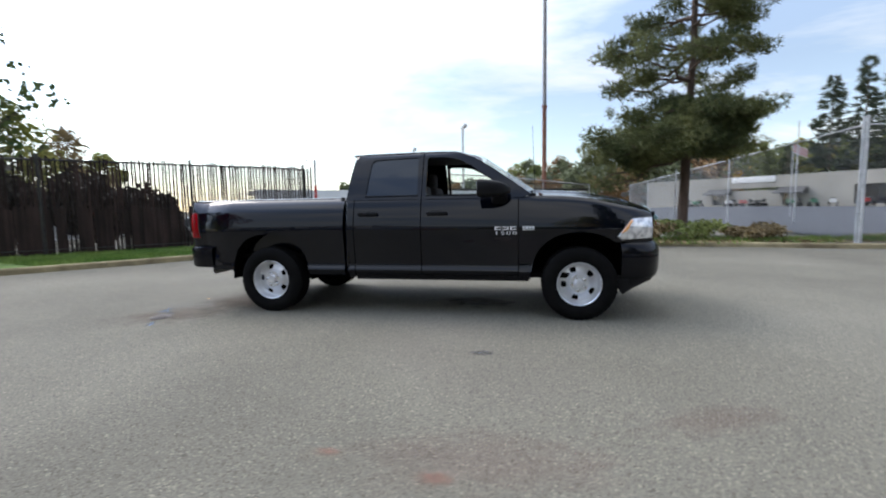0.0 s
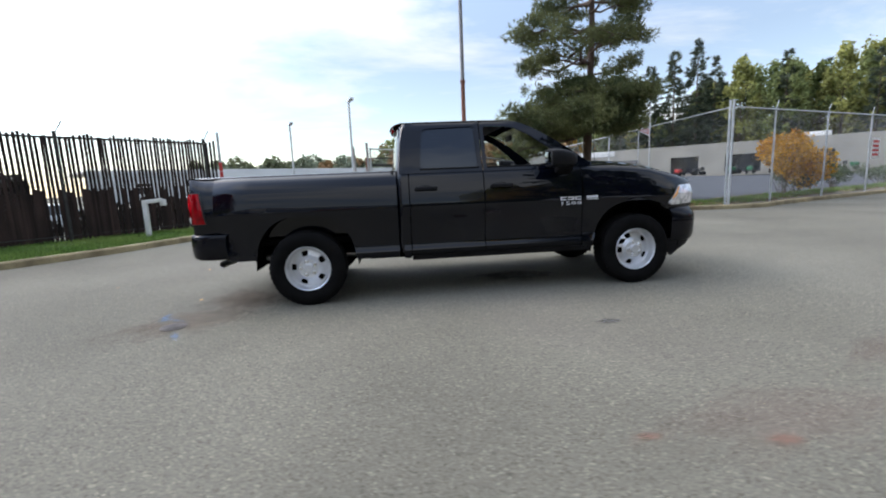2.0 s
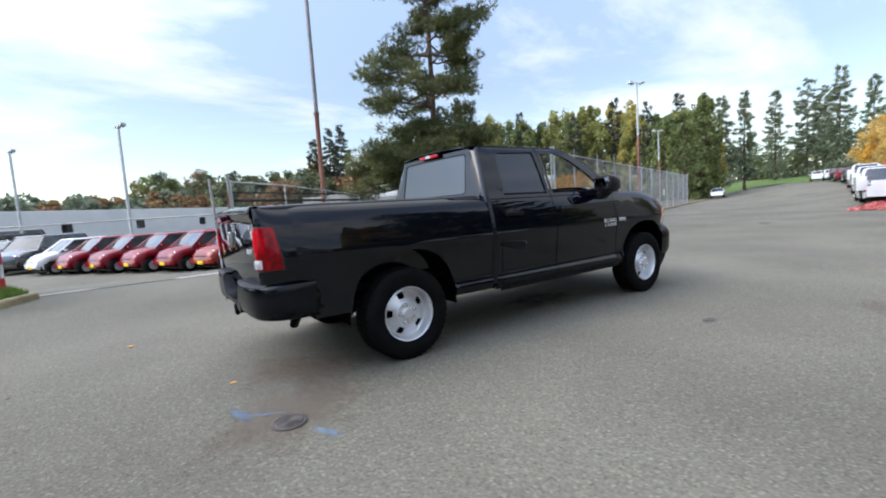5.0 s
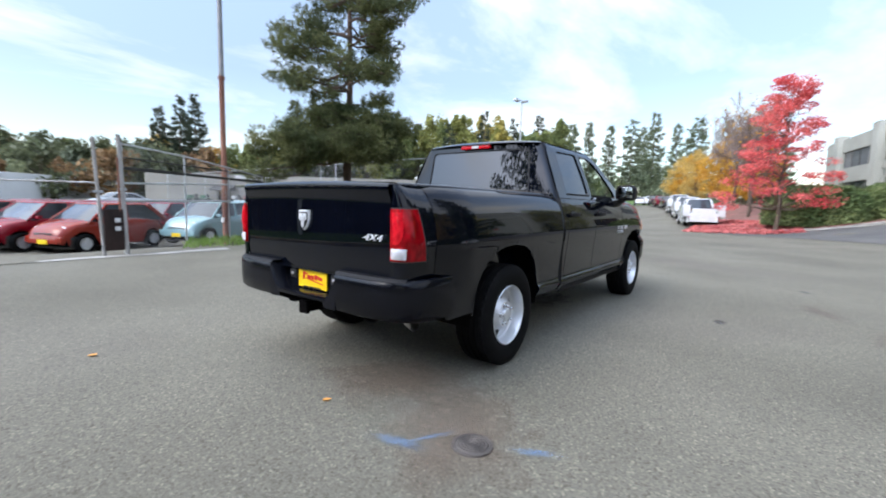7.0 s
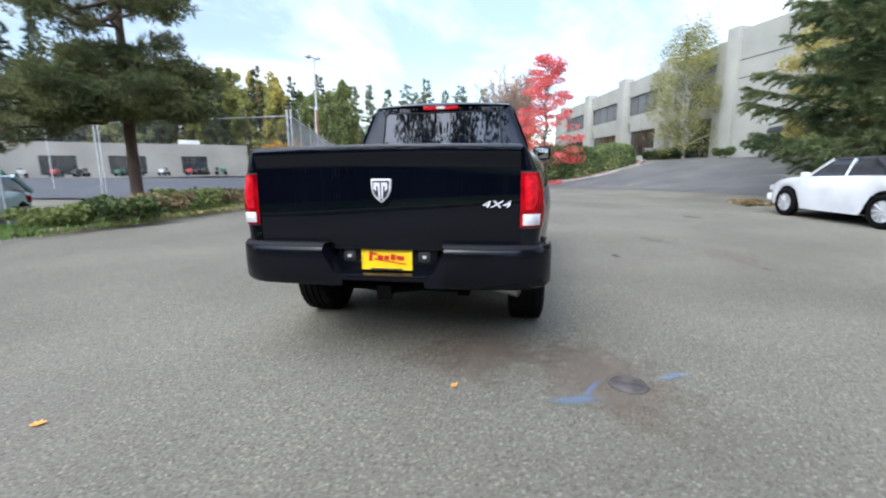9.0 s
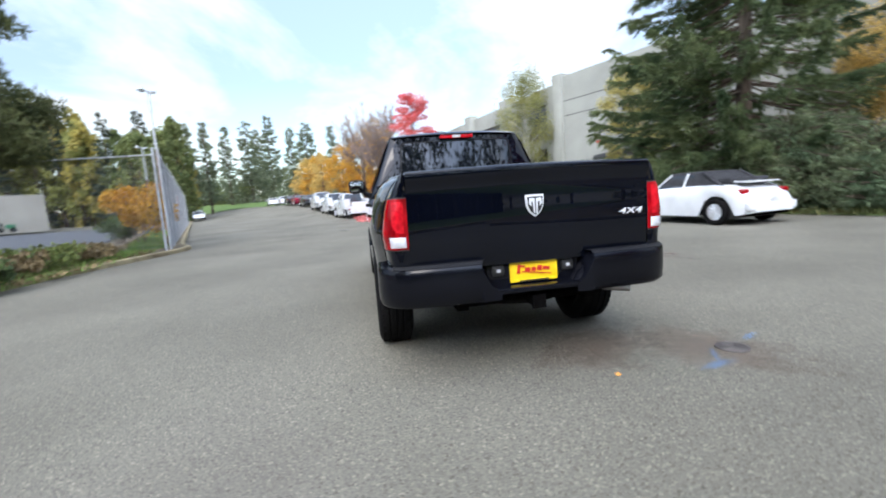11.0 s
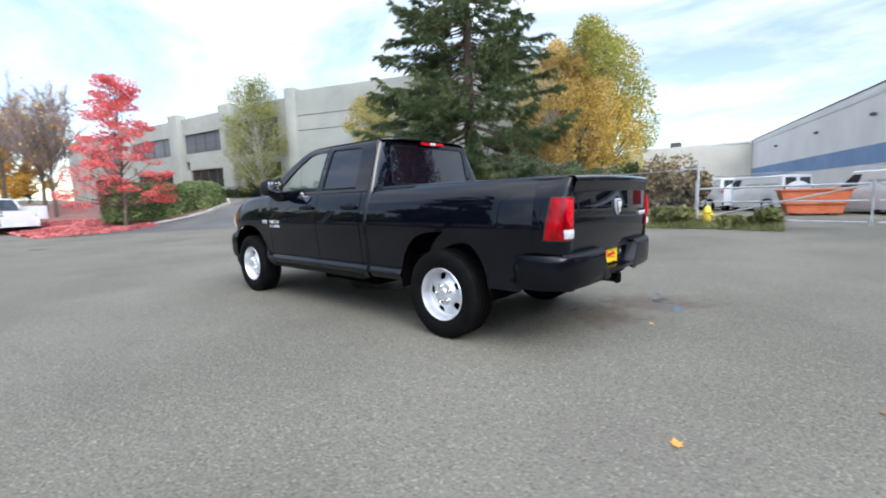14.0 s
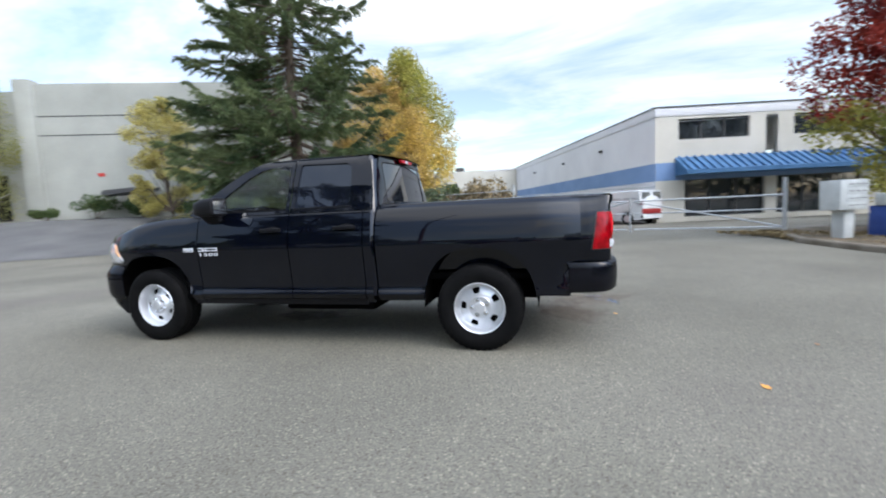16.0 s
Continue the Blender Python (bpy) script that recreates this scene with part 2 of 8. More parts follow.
vary(M_BUMPER, 5.0, (0.002, 0.0022, 0.004), (0.004, 0.0044, 0.007), bump=0.08, bump_scale=300, dist=0.001, rough=(0.3, 0.42))
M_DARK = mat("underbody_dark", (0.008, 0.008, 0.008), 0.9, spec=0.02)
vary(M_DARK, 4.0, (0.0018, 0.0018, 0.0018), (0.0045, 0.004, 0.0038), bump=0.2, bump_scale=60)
M_RUBBER = mat("tyre_rubber", (0.016, 0.016, 0.017), 0.7, spec=0.08)
vary(M_RUBBER, 9.0, (0.0035, 0.0035, 0.0038), (0.008, 0.0077, 0.0075), fine=0.2, bump=0.1, bump_scale=200, dist=0.002, rough=(0.6, 0.85))
M_RIM = mat("silver_rim", (0.72, 0.73, 0.76), 0.3, metal=0.6, coat=0.3)
vary(M_RIM, 7.0, (0.60, 0.61, 0.63), (0.74, 0.75, 0.77), fine=0.06, rough=(0.26, 0.4))
M_CHROME = mat("chrome", (0.82, 0.83, 0.85), 0.08, metal=1.0)
M_STEEL = mat("exhaust_steel", (0.42, 0.41, 0.4), 0.35, metal=1.0)
vary(M_STEEL, 20.0, (0.3, 0.29, 0.28), (0.5, 0.49, 0.48), rough=(0.25, 0.5))
M_TINT = mat("privacy_glass", (0.003, 0.004, 0.008), 0.02, spec=0.75)
M_TINT.node_tree.nodes["Principled BSDF"].inputs["Specular Tint"].default_value = (0.82, 0.91, 1.0, 1)
M_REARGLASS = mat("rear_glass", (0.004, 0.005, 0.008), 0.02, spec=0.75, coat=0.3)
M_SILVER = mat("silver_badge", (0.78, 0.79, 0.81), 0.28, metal=0.25, coat=0.5)
M_MIRROR = mat("mirror_glass", (0.42, 0.44, 0.46), 0.02, metal=1.0)
M_GLASS = bpy.data.materials.new("clear_glass")
M_GLASS.use_nodes = True
_n, _l = M_GLASS.node_tree.nodes, M_GLASS.node_tree.links
_n.remove(_n["Principled BSDF"])
_t, _g, _x, _f = _n.new("ShaderNodeBsdfTransparent"), _n.new("ShaderNodeBsdfGlossy"), _n.new("ShaderNodeMixShader"), _n.new("ShaderNodeLayerWeight")
_pw, _mr = _n.new("ShaderNodeMath"), _n.new("ShaderNodeMapRange")
_t.inputs[0].default_value = (0.88, 0.91, 0.89, 1)
_g.inputs["Roughness"].default_value = 0.02
_f.inputs["Blend"].default_value = 0.5
_pw.operation, _pw.inputs[1].default_value = "POWER", 5.0
_mr.inputs["To Min"].default_value, _mr.inputs["To Max"].default_value = 0.04, 0.9
_l.new(_f.outputs["Facing"], _pw.inputs[0])
_l.new(_pw.outputs[0], _mr.inputs["Value"])
_l.new(_mr.outputs[0], _x.inputs[0])
_l.new(_t.outputs[0], _x.inputs[1])
_l.new(_g.outputs[0], _x.inputs[2])
_l.new(_x.outputs[0], _n["Material Output"].inputs[0])
M_RED = mat("red_lens", (0.55, 0.008, 0.012), 0.12, coat=0.35, spec=0.12)
vary(M_RED, 22.0, (0.15, 0.0008, 0.003), (0.36, 0.003, 0.008), detail=1, bump=0.1, bump_scale=140, dist=0.002, stretch=(1, 1, 0.6))
M_REDLT = mat("red_lens_bright", (0.55, 0.006, 0.010), 0.12, coat=0.35, spec=0.12)
vary(M_REDLT, 35.0, (0.36, 0.003, 0.008), (0.60, 0.01, 0.02), detail=1, bump=0.12, bump_scale=180, dist=0.002)
M_WHITELENS = mat("clear_lens", (0.72, 0.72, 0.74), 0.12, coat=1.0)
vary(M_WHITELENS, 30.0, (0.36, 0.36, 0.38), (0.66, 0.66, 0.68), bump=0.3, bump_scale=160, dist=0.002, stretch=(1, 1, 0.3))
M_HEADLAMP = mat("headlamp_lens", (0.6, 0.6, 0.62), 0.08, metal=0.45, coat=1.0)
vary(M_HEADLAMP, 16.0, (0.42, 0.43, 0.45), (0.92, 0.92, 0.94), detail=1, lo=0.3, hi=0.6, bump=0.3, bump_scale=90, dist=0.003)
M_AMBER = mat("amber_lens", (0.66, 0.3, 0.1), 0.15, coat=1.0)
M_CLOTH = mat("seat_cloth", (0.05, 0.05, 0.055), 0.9)
vary(M_CLOTH, 12.0, (0.04, 0.04, 0.045), (0.075, 0.075, 0.08), bump=0.2, bump_scale=220, dist=0.002)
M_PLATE = mat("plate_yellow", (0.82, 0.55, 0.01), 0.4)
vary(M_PLATE, 10.0, (0.78, 0.5, 0.008), (0.86, 0.6, 0.015), rough=(0.3, 0.5))
M_PLATERED = mat("plate_red", (0.5, 0.02, 0.015), 0.45)
M_BLACK = mat("plate_black", (0.015, 0.015, 0.015), 0.5)
M_DARKGLASS = mat("dark_window", (0.015, 0.018, 0.022), 0.06, spec=0.6, coat=0.6)
vary(M_DARKGLASS, 0.4, (0.01, 0.012, 0.016), (0.03, 0.034, 0.04), detail=2)

# ---- the black pickup: x forward, y to its left, origin on the ground amid its axles ----
AXLE, HUB_Z, TYRE_R = 1.7845, 0.388, 0.39
truck = thing("pickup_truck", "glossy black four-door pickup truck parked on the asphalt", "pickup truck")

SIDE = [(0.40, 0.93), (0.455, 0.955), (0.505, 0.985), (0.52, 0.990), (0.535, 0.986), (0.56, 0.969), (0.585, 0.966), (0.70, 0.974), (0.82, 0.986), (0.92, 0.997), (0.965, 1.002), (0.99, 1.003), (1.015, 1.0), (1.06, 0.993), (1.11, 0.984), (1.15, 0.975), (1.20, 0.9625), (1.24, 0.951), (1.27, 0.9415), (1.29, 0.935), (1.31, 0.924), (1.325, 0.911), (1.34, 0.892)]
FENDER_TOP = [(1.15, 1.315), (1.35, 1.32), (1.63, 1.31), (1.9, 1.28), (2.2, 1.212), (2.4, 1.17), (2.5, 1.145), (2.7, 1.09)]
LEVELS = [0.40, 0.43, 0.455, 0.485, 0.505, 0.52, 0.535, 0.548, 0.56, 0.585, 0.62, 0.67, 0.72, 0.77, 0.82, 0.87, 0.90, 0.93, 0.96, 0.99, 1.02, 1.045, 1.07, 1.09, 1.11, 1.123, 1.135, 1.152, 1.17, 1.192, 1.215, 1.238, 1.26, 1.275, 1.29, 1.30, 1.31, 1.318, 1.326, 1.335]


def curve(table, x):
    """Value from a table of (x, value), with smooth slopes."""
    n = len(table)
    if x <= table[0][0]:
        return table[0][1]
    if x >= table[-1][0]:
        return table[-1][1]
    i = max(k for k in range(n - 1) if table[k][0] <= x)

    def slope(k):
        a, b = table[max(k - 1, 0)], table[min(k + 1, n - 1)]
        return (b[1] - a[1]) / (b[0] - a[0])

    (x0, y0), (x1, y1) = table[i], table[i + 1]
    h = x1 - x0
    t = (x - x0) / h
    return (2 * t ** 3 - 3 * t ** 2 + 1) * y0 + (t ** 3 - 2 * t ** 2 + t) * h * slope(i) + (3 * t ** 2 - 2 * t ** 3) * y1 + (t ** 3 - t ** 2) * h * slope(i + 1)


def half_width(x, z):
    zs = z
    if x > 1.15 and z > 0.95:
        zs = 0.95 + (z - 0.95) * 0.39 / (curve(FENDER_TOP, x) - 0.95 + 0.39 * 0.06 * sstep(1.4, 1.15, x))
    w = curve(SIDE, zs)
    if x < -0.82 and z > 1.16:
        w -= 0.05 * ((z - 1.16) / 0.18) ** 2
    if x < -2.2 and z < 0.62:
        w = min(w, 0.968)
    if x > 1.9:
        w -= 0.30 * ((x - 1.9) / 0.8) ** 2.4
    if x < -2.3:
        w -= 0.06 * ((-2.3 - x) / 0.36) ** 1.7 * sstep(0.55, 0.8, z)
    for c in (-AXLE, AXLE):
        r = math.hypot((x - c) / 0.98, (z - HUB_Z))
        if z > 0.36:
            w += 0.005 * math.exp(-((r - 0.525) / 0.03) ** 2)
    return w


def arch(x, c, r=0.505, top=0.545):
    d = abs(x - c) / r
    return None if d >= 1 else HUB_Z + top * (1 - d ** 2.5) ** 0.42


def side_panel(x0, x1, zlo, zhi, s, step=0.03, inset=0.018, grow=0.0, levels=None):
    """A body side panel between two stations, with its edges folded inwards. s: 1 left, -1 right."""
    n = max(2, int(abs(x1 - x0) / step))
    xs = sorted({round(x0 + (x1 - x0) * i / n, 4) for i in range(n + 1)} | {x for c in (-AXLE, AXLE) for x in [c + 0.505 * k for k in (-0.9999, -0.985, -0.95, -0.9, 0.9, 0.95, 0.985, 0.9999)] if min(x0, x1) < x < max(x0, x1)})
    secs = []
    for x in xs:
        lo, hi = zlo(x), zhi(x)
        lv = [0.40 + 0.45 * k / 8 for k in range(9)] + [0.85 + (hi - 0.85) * k / 20 for k in range(1, 21)] if levels else LEVELS
        secs.append([(x, s * (half_width(x, min(max(z, lo), hi)) + grow), min(max(z, lo), hi)) for z in lv])
    b = bmesh.new()
    rows = [[b.verts.new(p) for p in sec] for sec in secs]
    for a, c in zip(rows, rows[1:]):
        for i in range(len(a) - 1):
            q = (a[i], a[i + 1], c[i + 1], c[i])
            if len({(round(v.co.x, 4), round(v.co.z, 4)) for v in q}) > 2:
                b.faces.new(q if s > 0 else q[::-1])
    bmesh.ops.remove_doubles(b, verts=b.verts, dist=0.0006)
    bmesh.ops.dissolve_degenerate(b, dist=0.0005, edges=b.edges)
    loose = [v for v in b.verts if not v.link_faces]
    bmesh.ops.delete(b, geom=loose, context="VERTS")
    rim = [e for e in b.edges if e.is_boundary]
    ext = bmesh.ops.extrude_edge_only(b, edges=rim)
    for v in ext["geom"]:
        if isinstance(v, bmesh.types.BMVert):
            v.co.y -= s * inset
    bmesh.ops.recalc_face_normals(b, faces=b.faces)
    return b


def bed_lo(x):
    a = arch(x, -AXLE)
    return max(a or 0, 0.792 if x < -2.57 else 0.50 if x < -2.29 else 0.455)


def fender_lo(x):
    a = arch(x, AXLE)
    return max(a or 0, 0.43 if x < AXLE else 0.83)


for s in (1, -1):
    part("bed_side", side_panel(-2.66, -0.835, bed_lo, lambda x: 1.335, s), M_PAINT, truck, angle=28)
    part("rear_door", side_panel(-0.70, 0.078, lambda x: 0.47, lambda x: 1.312, s), M_PAINT, truck, angle=28)
    part("front_door", side_panel(0.088, 1.148, lambda x: 0.47, lambda x: 1.312, s), M_PAINT, truck, angle=28)
    part("cab_corner", side_panel(-0.785, -0.71, lambda x: 0.43, lambda x: 1.312, s), M_PAINT, truck, angle=28)
    part("front_fender", side_panel(1.158, 2.53, fender_lo, lambda x: curve(FENDER_TOP, x), s, levels=True), M_PAINT, truck, angle=28)
    part("rocker_panel", side_panel(-0.70, 1.26, lambda x: 0.405, lambda x: 0.462, s), M_TRIM, truck)
    # bed rail cap
    secs = []
    for i in range(25):
        x = -2.885 + 2.045 * i / 24
        w = half_width(x, 1.335)
        secs.append([(x, s * (w + 0.001), 1.328), (x, s * (w - 0.003), 1.342), (x, s * (w - 0.018), 1.352), (x, s * (w - 0.05), 1.356), (x, s * (w - 0.10), 1.354), (x, s * (w - 0.112), 1.342), (x, s * (w - 0.115), 1.29)])
    part("bed_rail", loft_bm(secs), M_PAINT, truck, angle=60)
    # inner bed wall
    part("bed_wall", box_bm(2.02, 0.02, 0.62, 0.004, (-1.86, s * 0.80, 1.03)), M_PAINT, truck)
    # wheel well
    for c in (-AXLE, AXLE):
        secs = []
        for i in range(19):
            a = math.pi * i / 18
            r = 0.515
            secs.append([(c + r * math.cos(a), s * y, HUB_Z + (0.555 if y < 0.99 else 0.55) * math.sin(a) ** 0.8) for y in (0.50, 0.70, 0.85, 0.955)])
        b = loft_bm(secs)
        inner = [b.verts.new((c + 0.515 * math.cos(math.pi * i / 18), s * 0.50, HUB_Z + 0.555 * math.sin(math.pi * i / 18) ** 0.8)) for i in range(19)]
        b.faces.new(inner)
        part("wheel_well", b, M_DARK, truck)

# hood and cowl
secs = []
for i in range(26):
    x = 1.20 + 1.30 * min(i, 22) / 22
    lip = max(0, i - 22)
    zt = curve(FENDER_TOP, x)
    wt = half_width(x, zt) - 0.005
    row = []
    for j in range(33):
        u = -1 + 2 * j / 32
        bulge = 0.058 * (1 - abs(u) ** 2.6) + 0.024 * sstep(0.66, 0.52, abs(u)) * sstep(2.6, 2.2, x)
        row.append((x + 0.10 * (1 - u * u) * sstep(1.6, 2.5, x) + (0, 0.018, 0.028, 0.03)[lip], u * wt * (1 - 0.012 * lip), zt + 0.004 + bulge * (1 - 0.45 * sstep(2.2, 2.5, x)) + 0.02 * sstep(1.5, 1.2, x) * (1 - u * u) - (0, 0.010, 0.03, 0.07)[lip]))
    secs.append(row)
part("hood", loft_bm(secs), M_PAINT, truck, angle=50)
part("cowl", box_bm(0.16, 1.62, 0.03, 0.01, (1.26, 0, 1.345)), M_TRIM, truck)
for y0, y1 in ((-0.7, -0.1), (0.02, 0.62)):
    b = rod_bm((1.30, y0, 1.372), (1.20, y1, 1.40), 0.008, n=6)
    rod_bm((1.31, y0, 1.36), (1.28, y0, 1.385), 0.016, n=8, bm=b)
    part("wiper", b, M_TRIM, truck)
b = rod_bm((1.33, -0.895, 1.29), (1.30, -0.895, 2.05), 0.0035, 0.0018, n=6)
rod_bm((1.33, -0.895, 1.285), (1.33, -0.895, 1.315), 0.014, 0.008, n=10, bm=b)
part("antenna", b, M_TRIM, truck)

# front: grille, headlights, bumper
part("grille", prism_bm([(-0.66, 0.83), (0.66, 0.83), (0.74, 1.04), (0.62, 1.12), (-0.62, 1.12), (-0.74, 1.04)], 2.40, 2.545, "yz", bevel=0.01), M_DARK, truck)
b = box_bm(0.04, 1.2, 0.05, 0.012, (2.575, 0, 0.98))
box_bm(0.04, 0.05, 0.28, 0.012, (2.58, 0, 0.97), bm=b)
for y0 in (-0.68, 0.68):
    box_bm(0.05, 0.07, 0.29, 0.015, (2.545, y0, 0.985), bm=b)
box_bm(0.05, 1.34, 0.05, 0.015, (2.565, 0, 1.115), bm=b)
part("grille_surround", b, M_TRIM, truck)


def lamp_patch(x0, x1, zlo, zhi, s, grow, nx=14, nz=8):
    secs = []
    for i in range(nx + 1):
        x = x0 + (x1 - x0) * i / nx
        a, c = lerp(zlo, x), lerp(zhi, x)
        secs.append([(x, s * (half_width(x, a + (c - a) * k / nz) + grow * math.sin(math.pi * (0.06 + 0.88 * k / nz)) ** 0.5), a + (c - a) * k / nz) for k in range(nz + 1)])
    return loft_bm(secs)


HL_LO = [(2.16, 0.880), (2.2, 0.858), (2.52, 0.868)]
HL_HI = [(2.16, 0.888), (2.285, 1.056), (2.32, 1.072), (2.52, 1.080)]
for s in (1, -1):
    hl = part("headlight", lamp_patch(2.162, 2.525, HL_LO, HL_HI, s, 0.012, 22, 12), M_HEADLAMP, truck, "clear headlight with amber corner")
    part("amber_corner", lamp_patch(2.195, 2.315, [(2.195, 0.922), (2.25, 0.938), (2.315, 1.05)], [(2.195, 0.928), (2.285, 1.05), (2.315, 1.062)], s, 0.017), M_AMBER, hl, "amber side marker")
    part("lamp_bezel", lamp_patch(2.145, 2.53, [(2.145, 0.875), (2.2, 0.845), (2.53, 0.855)], [(2.145, 0.888), (2.275, 1.068), (2.32, 1.086), (2.53, 1.094)], s, 0.004), M_BLACK, hl)
    b = lathe_bm([(0.0, 0.0), (0.05, 0.006), (0.066, 0.03)], 20, "x")
    bmesh.ops.translate(b, vec=(2.49, s * 0.78, 0.965), verts=b.verts)
    part("reflector", b, M_CHROME, hl)
plan = [(2.20, 0.978), (2.30, 0.985), (2.40, 0.968), (2.48, 0.928), (2.545, 0.865), (2.595, 0.785), (2.64, 0.66), (2.69, 0.45), (2.72, 0.2), (2.725, 0.0)]
plan = [(x, -y) for x, y in plan] + [(x, y) for x, y in plan[::-1][1:]]
zs = [(0.445, -0.07), (0.45, -0.03), (0.475, -0.012), (0.52, 0.0), (0.62, 0.004), (0.675, 0.006), (0.681, -0.002), (0.689, 0.006), (0.72, 0.006), (0.76, -0.006), (0.80, -0.03), (0.832, -0.06), (0.85, -0.10), (0.852, -0.18)]
b = loft_bm([[(x + o * sstep(2.1, 2.5, x), y * (1 + o * 0.9) if x < 2.5 else y * (1 + o * 0.4), z) for z, o in zs] for x, y in plan])
part("front_bumper", b, M_BUMPER, truck, "dark front bumper", angle=40)
chin = [(2.17, 0.945, 0.44), (2.25, 0.955, 0.285), (2.33, 0.95, 0.345), (2.44, 0.915, 0.395), (2.54, 0.82, 0.42), (2.62, 0.6, 0.425), (2.66, 0.3, 0.425), (2.67, 0.0, 0.425)]
chin = [(x, -y, z) for x, y, z in chin] + chin[::-1][1:]
b = loft_bm([[(x, y, 0.475), (x - 0.004, y * 0.99, (0.475 + z) / 2), (x - 0.012, y * 0.98, z), (x - 0.04, y * 0.97, z + 0.004)] for x, y, z in chin])
part("air_dam", thick(b, 0.012), M_TRIM, truck)

# greenhouse
GLASS_Y = [(1.28, 0.952), (1.312, 0.931), (1.36, 0.910), (1.55, 0.84), (1.76, 0.752), (1.815, 0.728), (1.85, 0.700), (1.88, 0.64)]


def ring_bm(outer, inner, s, fy, n=72, cx=None, depth=0.03):
    """A frame between two outlines in x and z, laid on the tapering cab side."""
    cx = cx or (sum(p[0] for p in inner) / len(inner), sum(p[1] for p in inner) / len(inner))

    def cast(poly, a):
        d = (math.cos(a), math.sin(a))
        best = 0
        for p, q in zip(poly, poly[1:] + poly[:1]):
            ex, ez = q[0] - p[0], q[1] - p[1]
            den = d[0] * ez - d[1] * ex
            if abs(den) < 1e-9:
                continue
            t = ((p[0] - cx[0]) * ez - (p[1] - cx[1]) * ex) / den
            u = ((p[0] - cx[0]) * d[1] - (p[1] - cx[1]) * d[0]) / den
            if t > 0 and -1e-6 <= u <= 1 + 1e-6:
                best = max(best, t)
        return cx[0] + d[0] * best, cx[1] + d[1] * best

    angles = sorted({2 * math.pi * k / n - math.pi for k in range(n)} | {math.atan2(p[1] - cx[1], p[0] - cx[0]) for p in outer + inner})
    rows = []
    for a in angles:
        o, i = cast(outer, a), cast(inner, a)
        row = [(o[0] + (i[0] - o[0]) * k, o[1] + (i[1] - o[1]) * k) for k in (0, 0.35, 0.7, 1.0)]
        row = [(x, s * fy(z), z) for x, z in row]
        x, y, z = row[-1]
        row.append((x, y - s * depth, z))
        rows.append(row)
    rows.append(rows[0])
    b = loft_bm(rows)
    bmesh.ops.remove_doubles(b, verts=b.verts, dist=0.0003)
    return b


def pane_bm(poly, s, fy, inset, n=14):
    """Window glass that fills an outline on the tapering cab side."""
    cx = (sum(p[0] for p in poly) / len(poly), sum(p[1] for p in poly) / len(poly))
    b = bmesh.new()
    pts = []
    for p, q in zip(poly, poly[1:] + poly[:1]):
        pts += [(p[0] + (q[0] - p[0]) * k / n, p[1] + (q[1] - p[1]) * k / n) for k in range(n)]
    rings = []
    for f in (1.0, 0.75, 0.5, 0.25):
        rings.append([b.verts.new((cx[0] + (x - cx[0]) * f, s * (fy(cx[1] + (z - cx[1]) * f) - inset), cx[1] + (z - cx[1]) * f)) for x, z in pts])
    for u, v in zip(rings, rings[1:]):
        for i in range(len(pts)):
            j = (i + 1) % len(pts)
            b.faces.new((u[i], u[j], v[j], v[i]))
    b.faces.new(rings[-1])
    bmesh.ops.recalc_face_normals(b, faces=b.faces)
    return b


def gy(z):
    return lerp(GLASS_Y, z)


R_OUT = [(-0.80, 1.312), (-0.795, 1.45), (-0.775, 1.62), (-0.745, 1.77), (-0.70, 1.835), (-0.62, 1.856), (0.078, 1.862), (0.078, 1.312)]
R_IN = [(-0.56, 1.365), (-0.575, 1.39), (-0.545, 1.70), (-0.53, 1.755), (-0.49, 1.78), (0.0, 1.795), (0.02, 1.78), (0.035, 1.38), (0.02, 1.36)]
F_OUT = [(0.088, 1.312), (0.088, 1.862), (0.32, 1.858), (0.50, 1.838), (0.66, 1.77), (0.86, 1.655), (1.06, 1.515), (1.29, 1.345), (1.20, 1.312)]
F_IN = [(0.135, 1.36), (0.13, 1.38), (0.13, 1.77), (0.145, 1.79), (0.36, 1.785), (0.48, 1.76), (0.62, 1.69), (0.82, 1.55), (0.98, 1.415), (1.0, 1.375), (0.985, 1.36)]
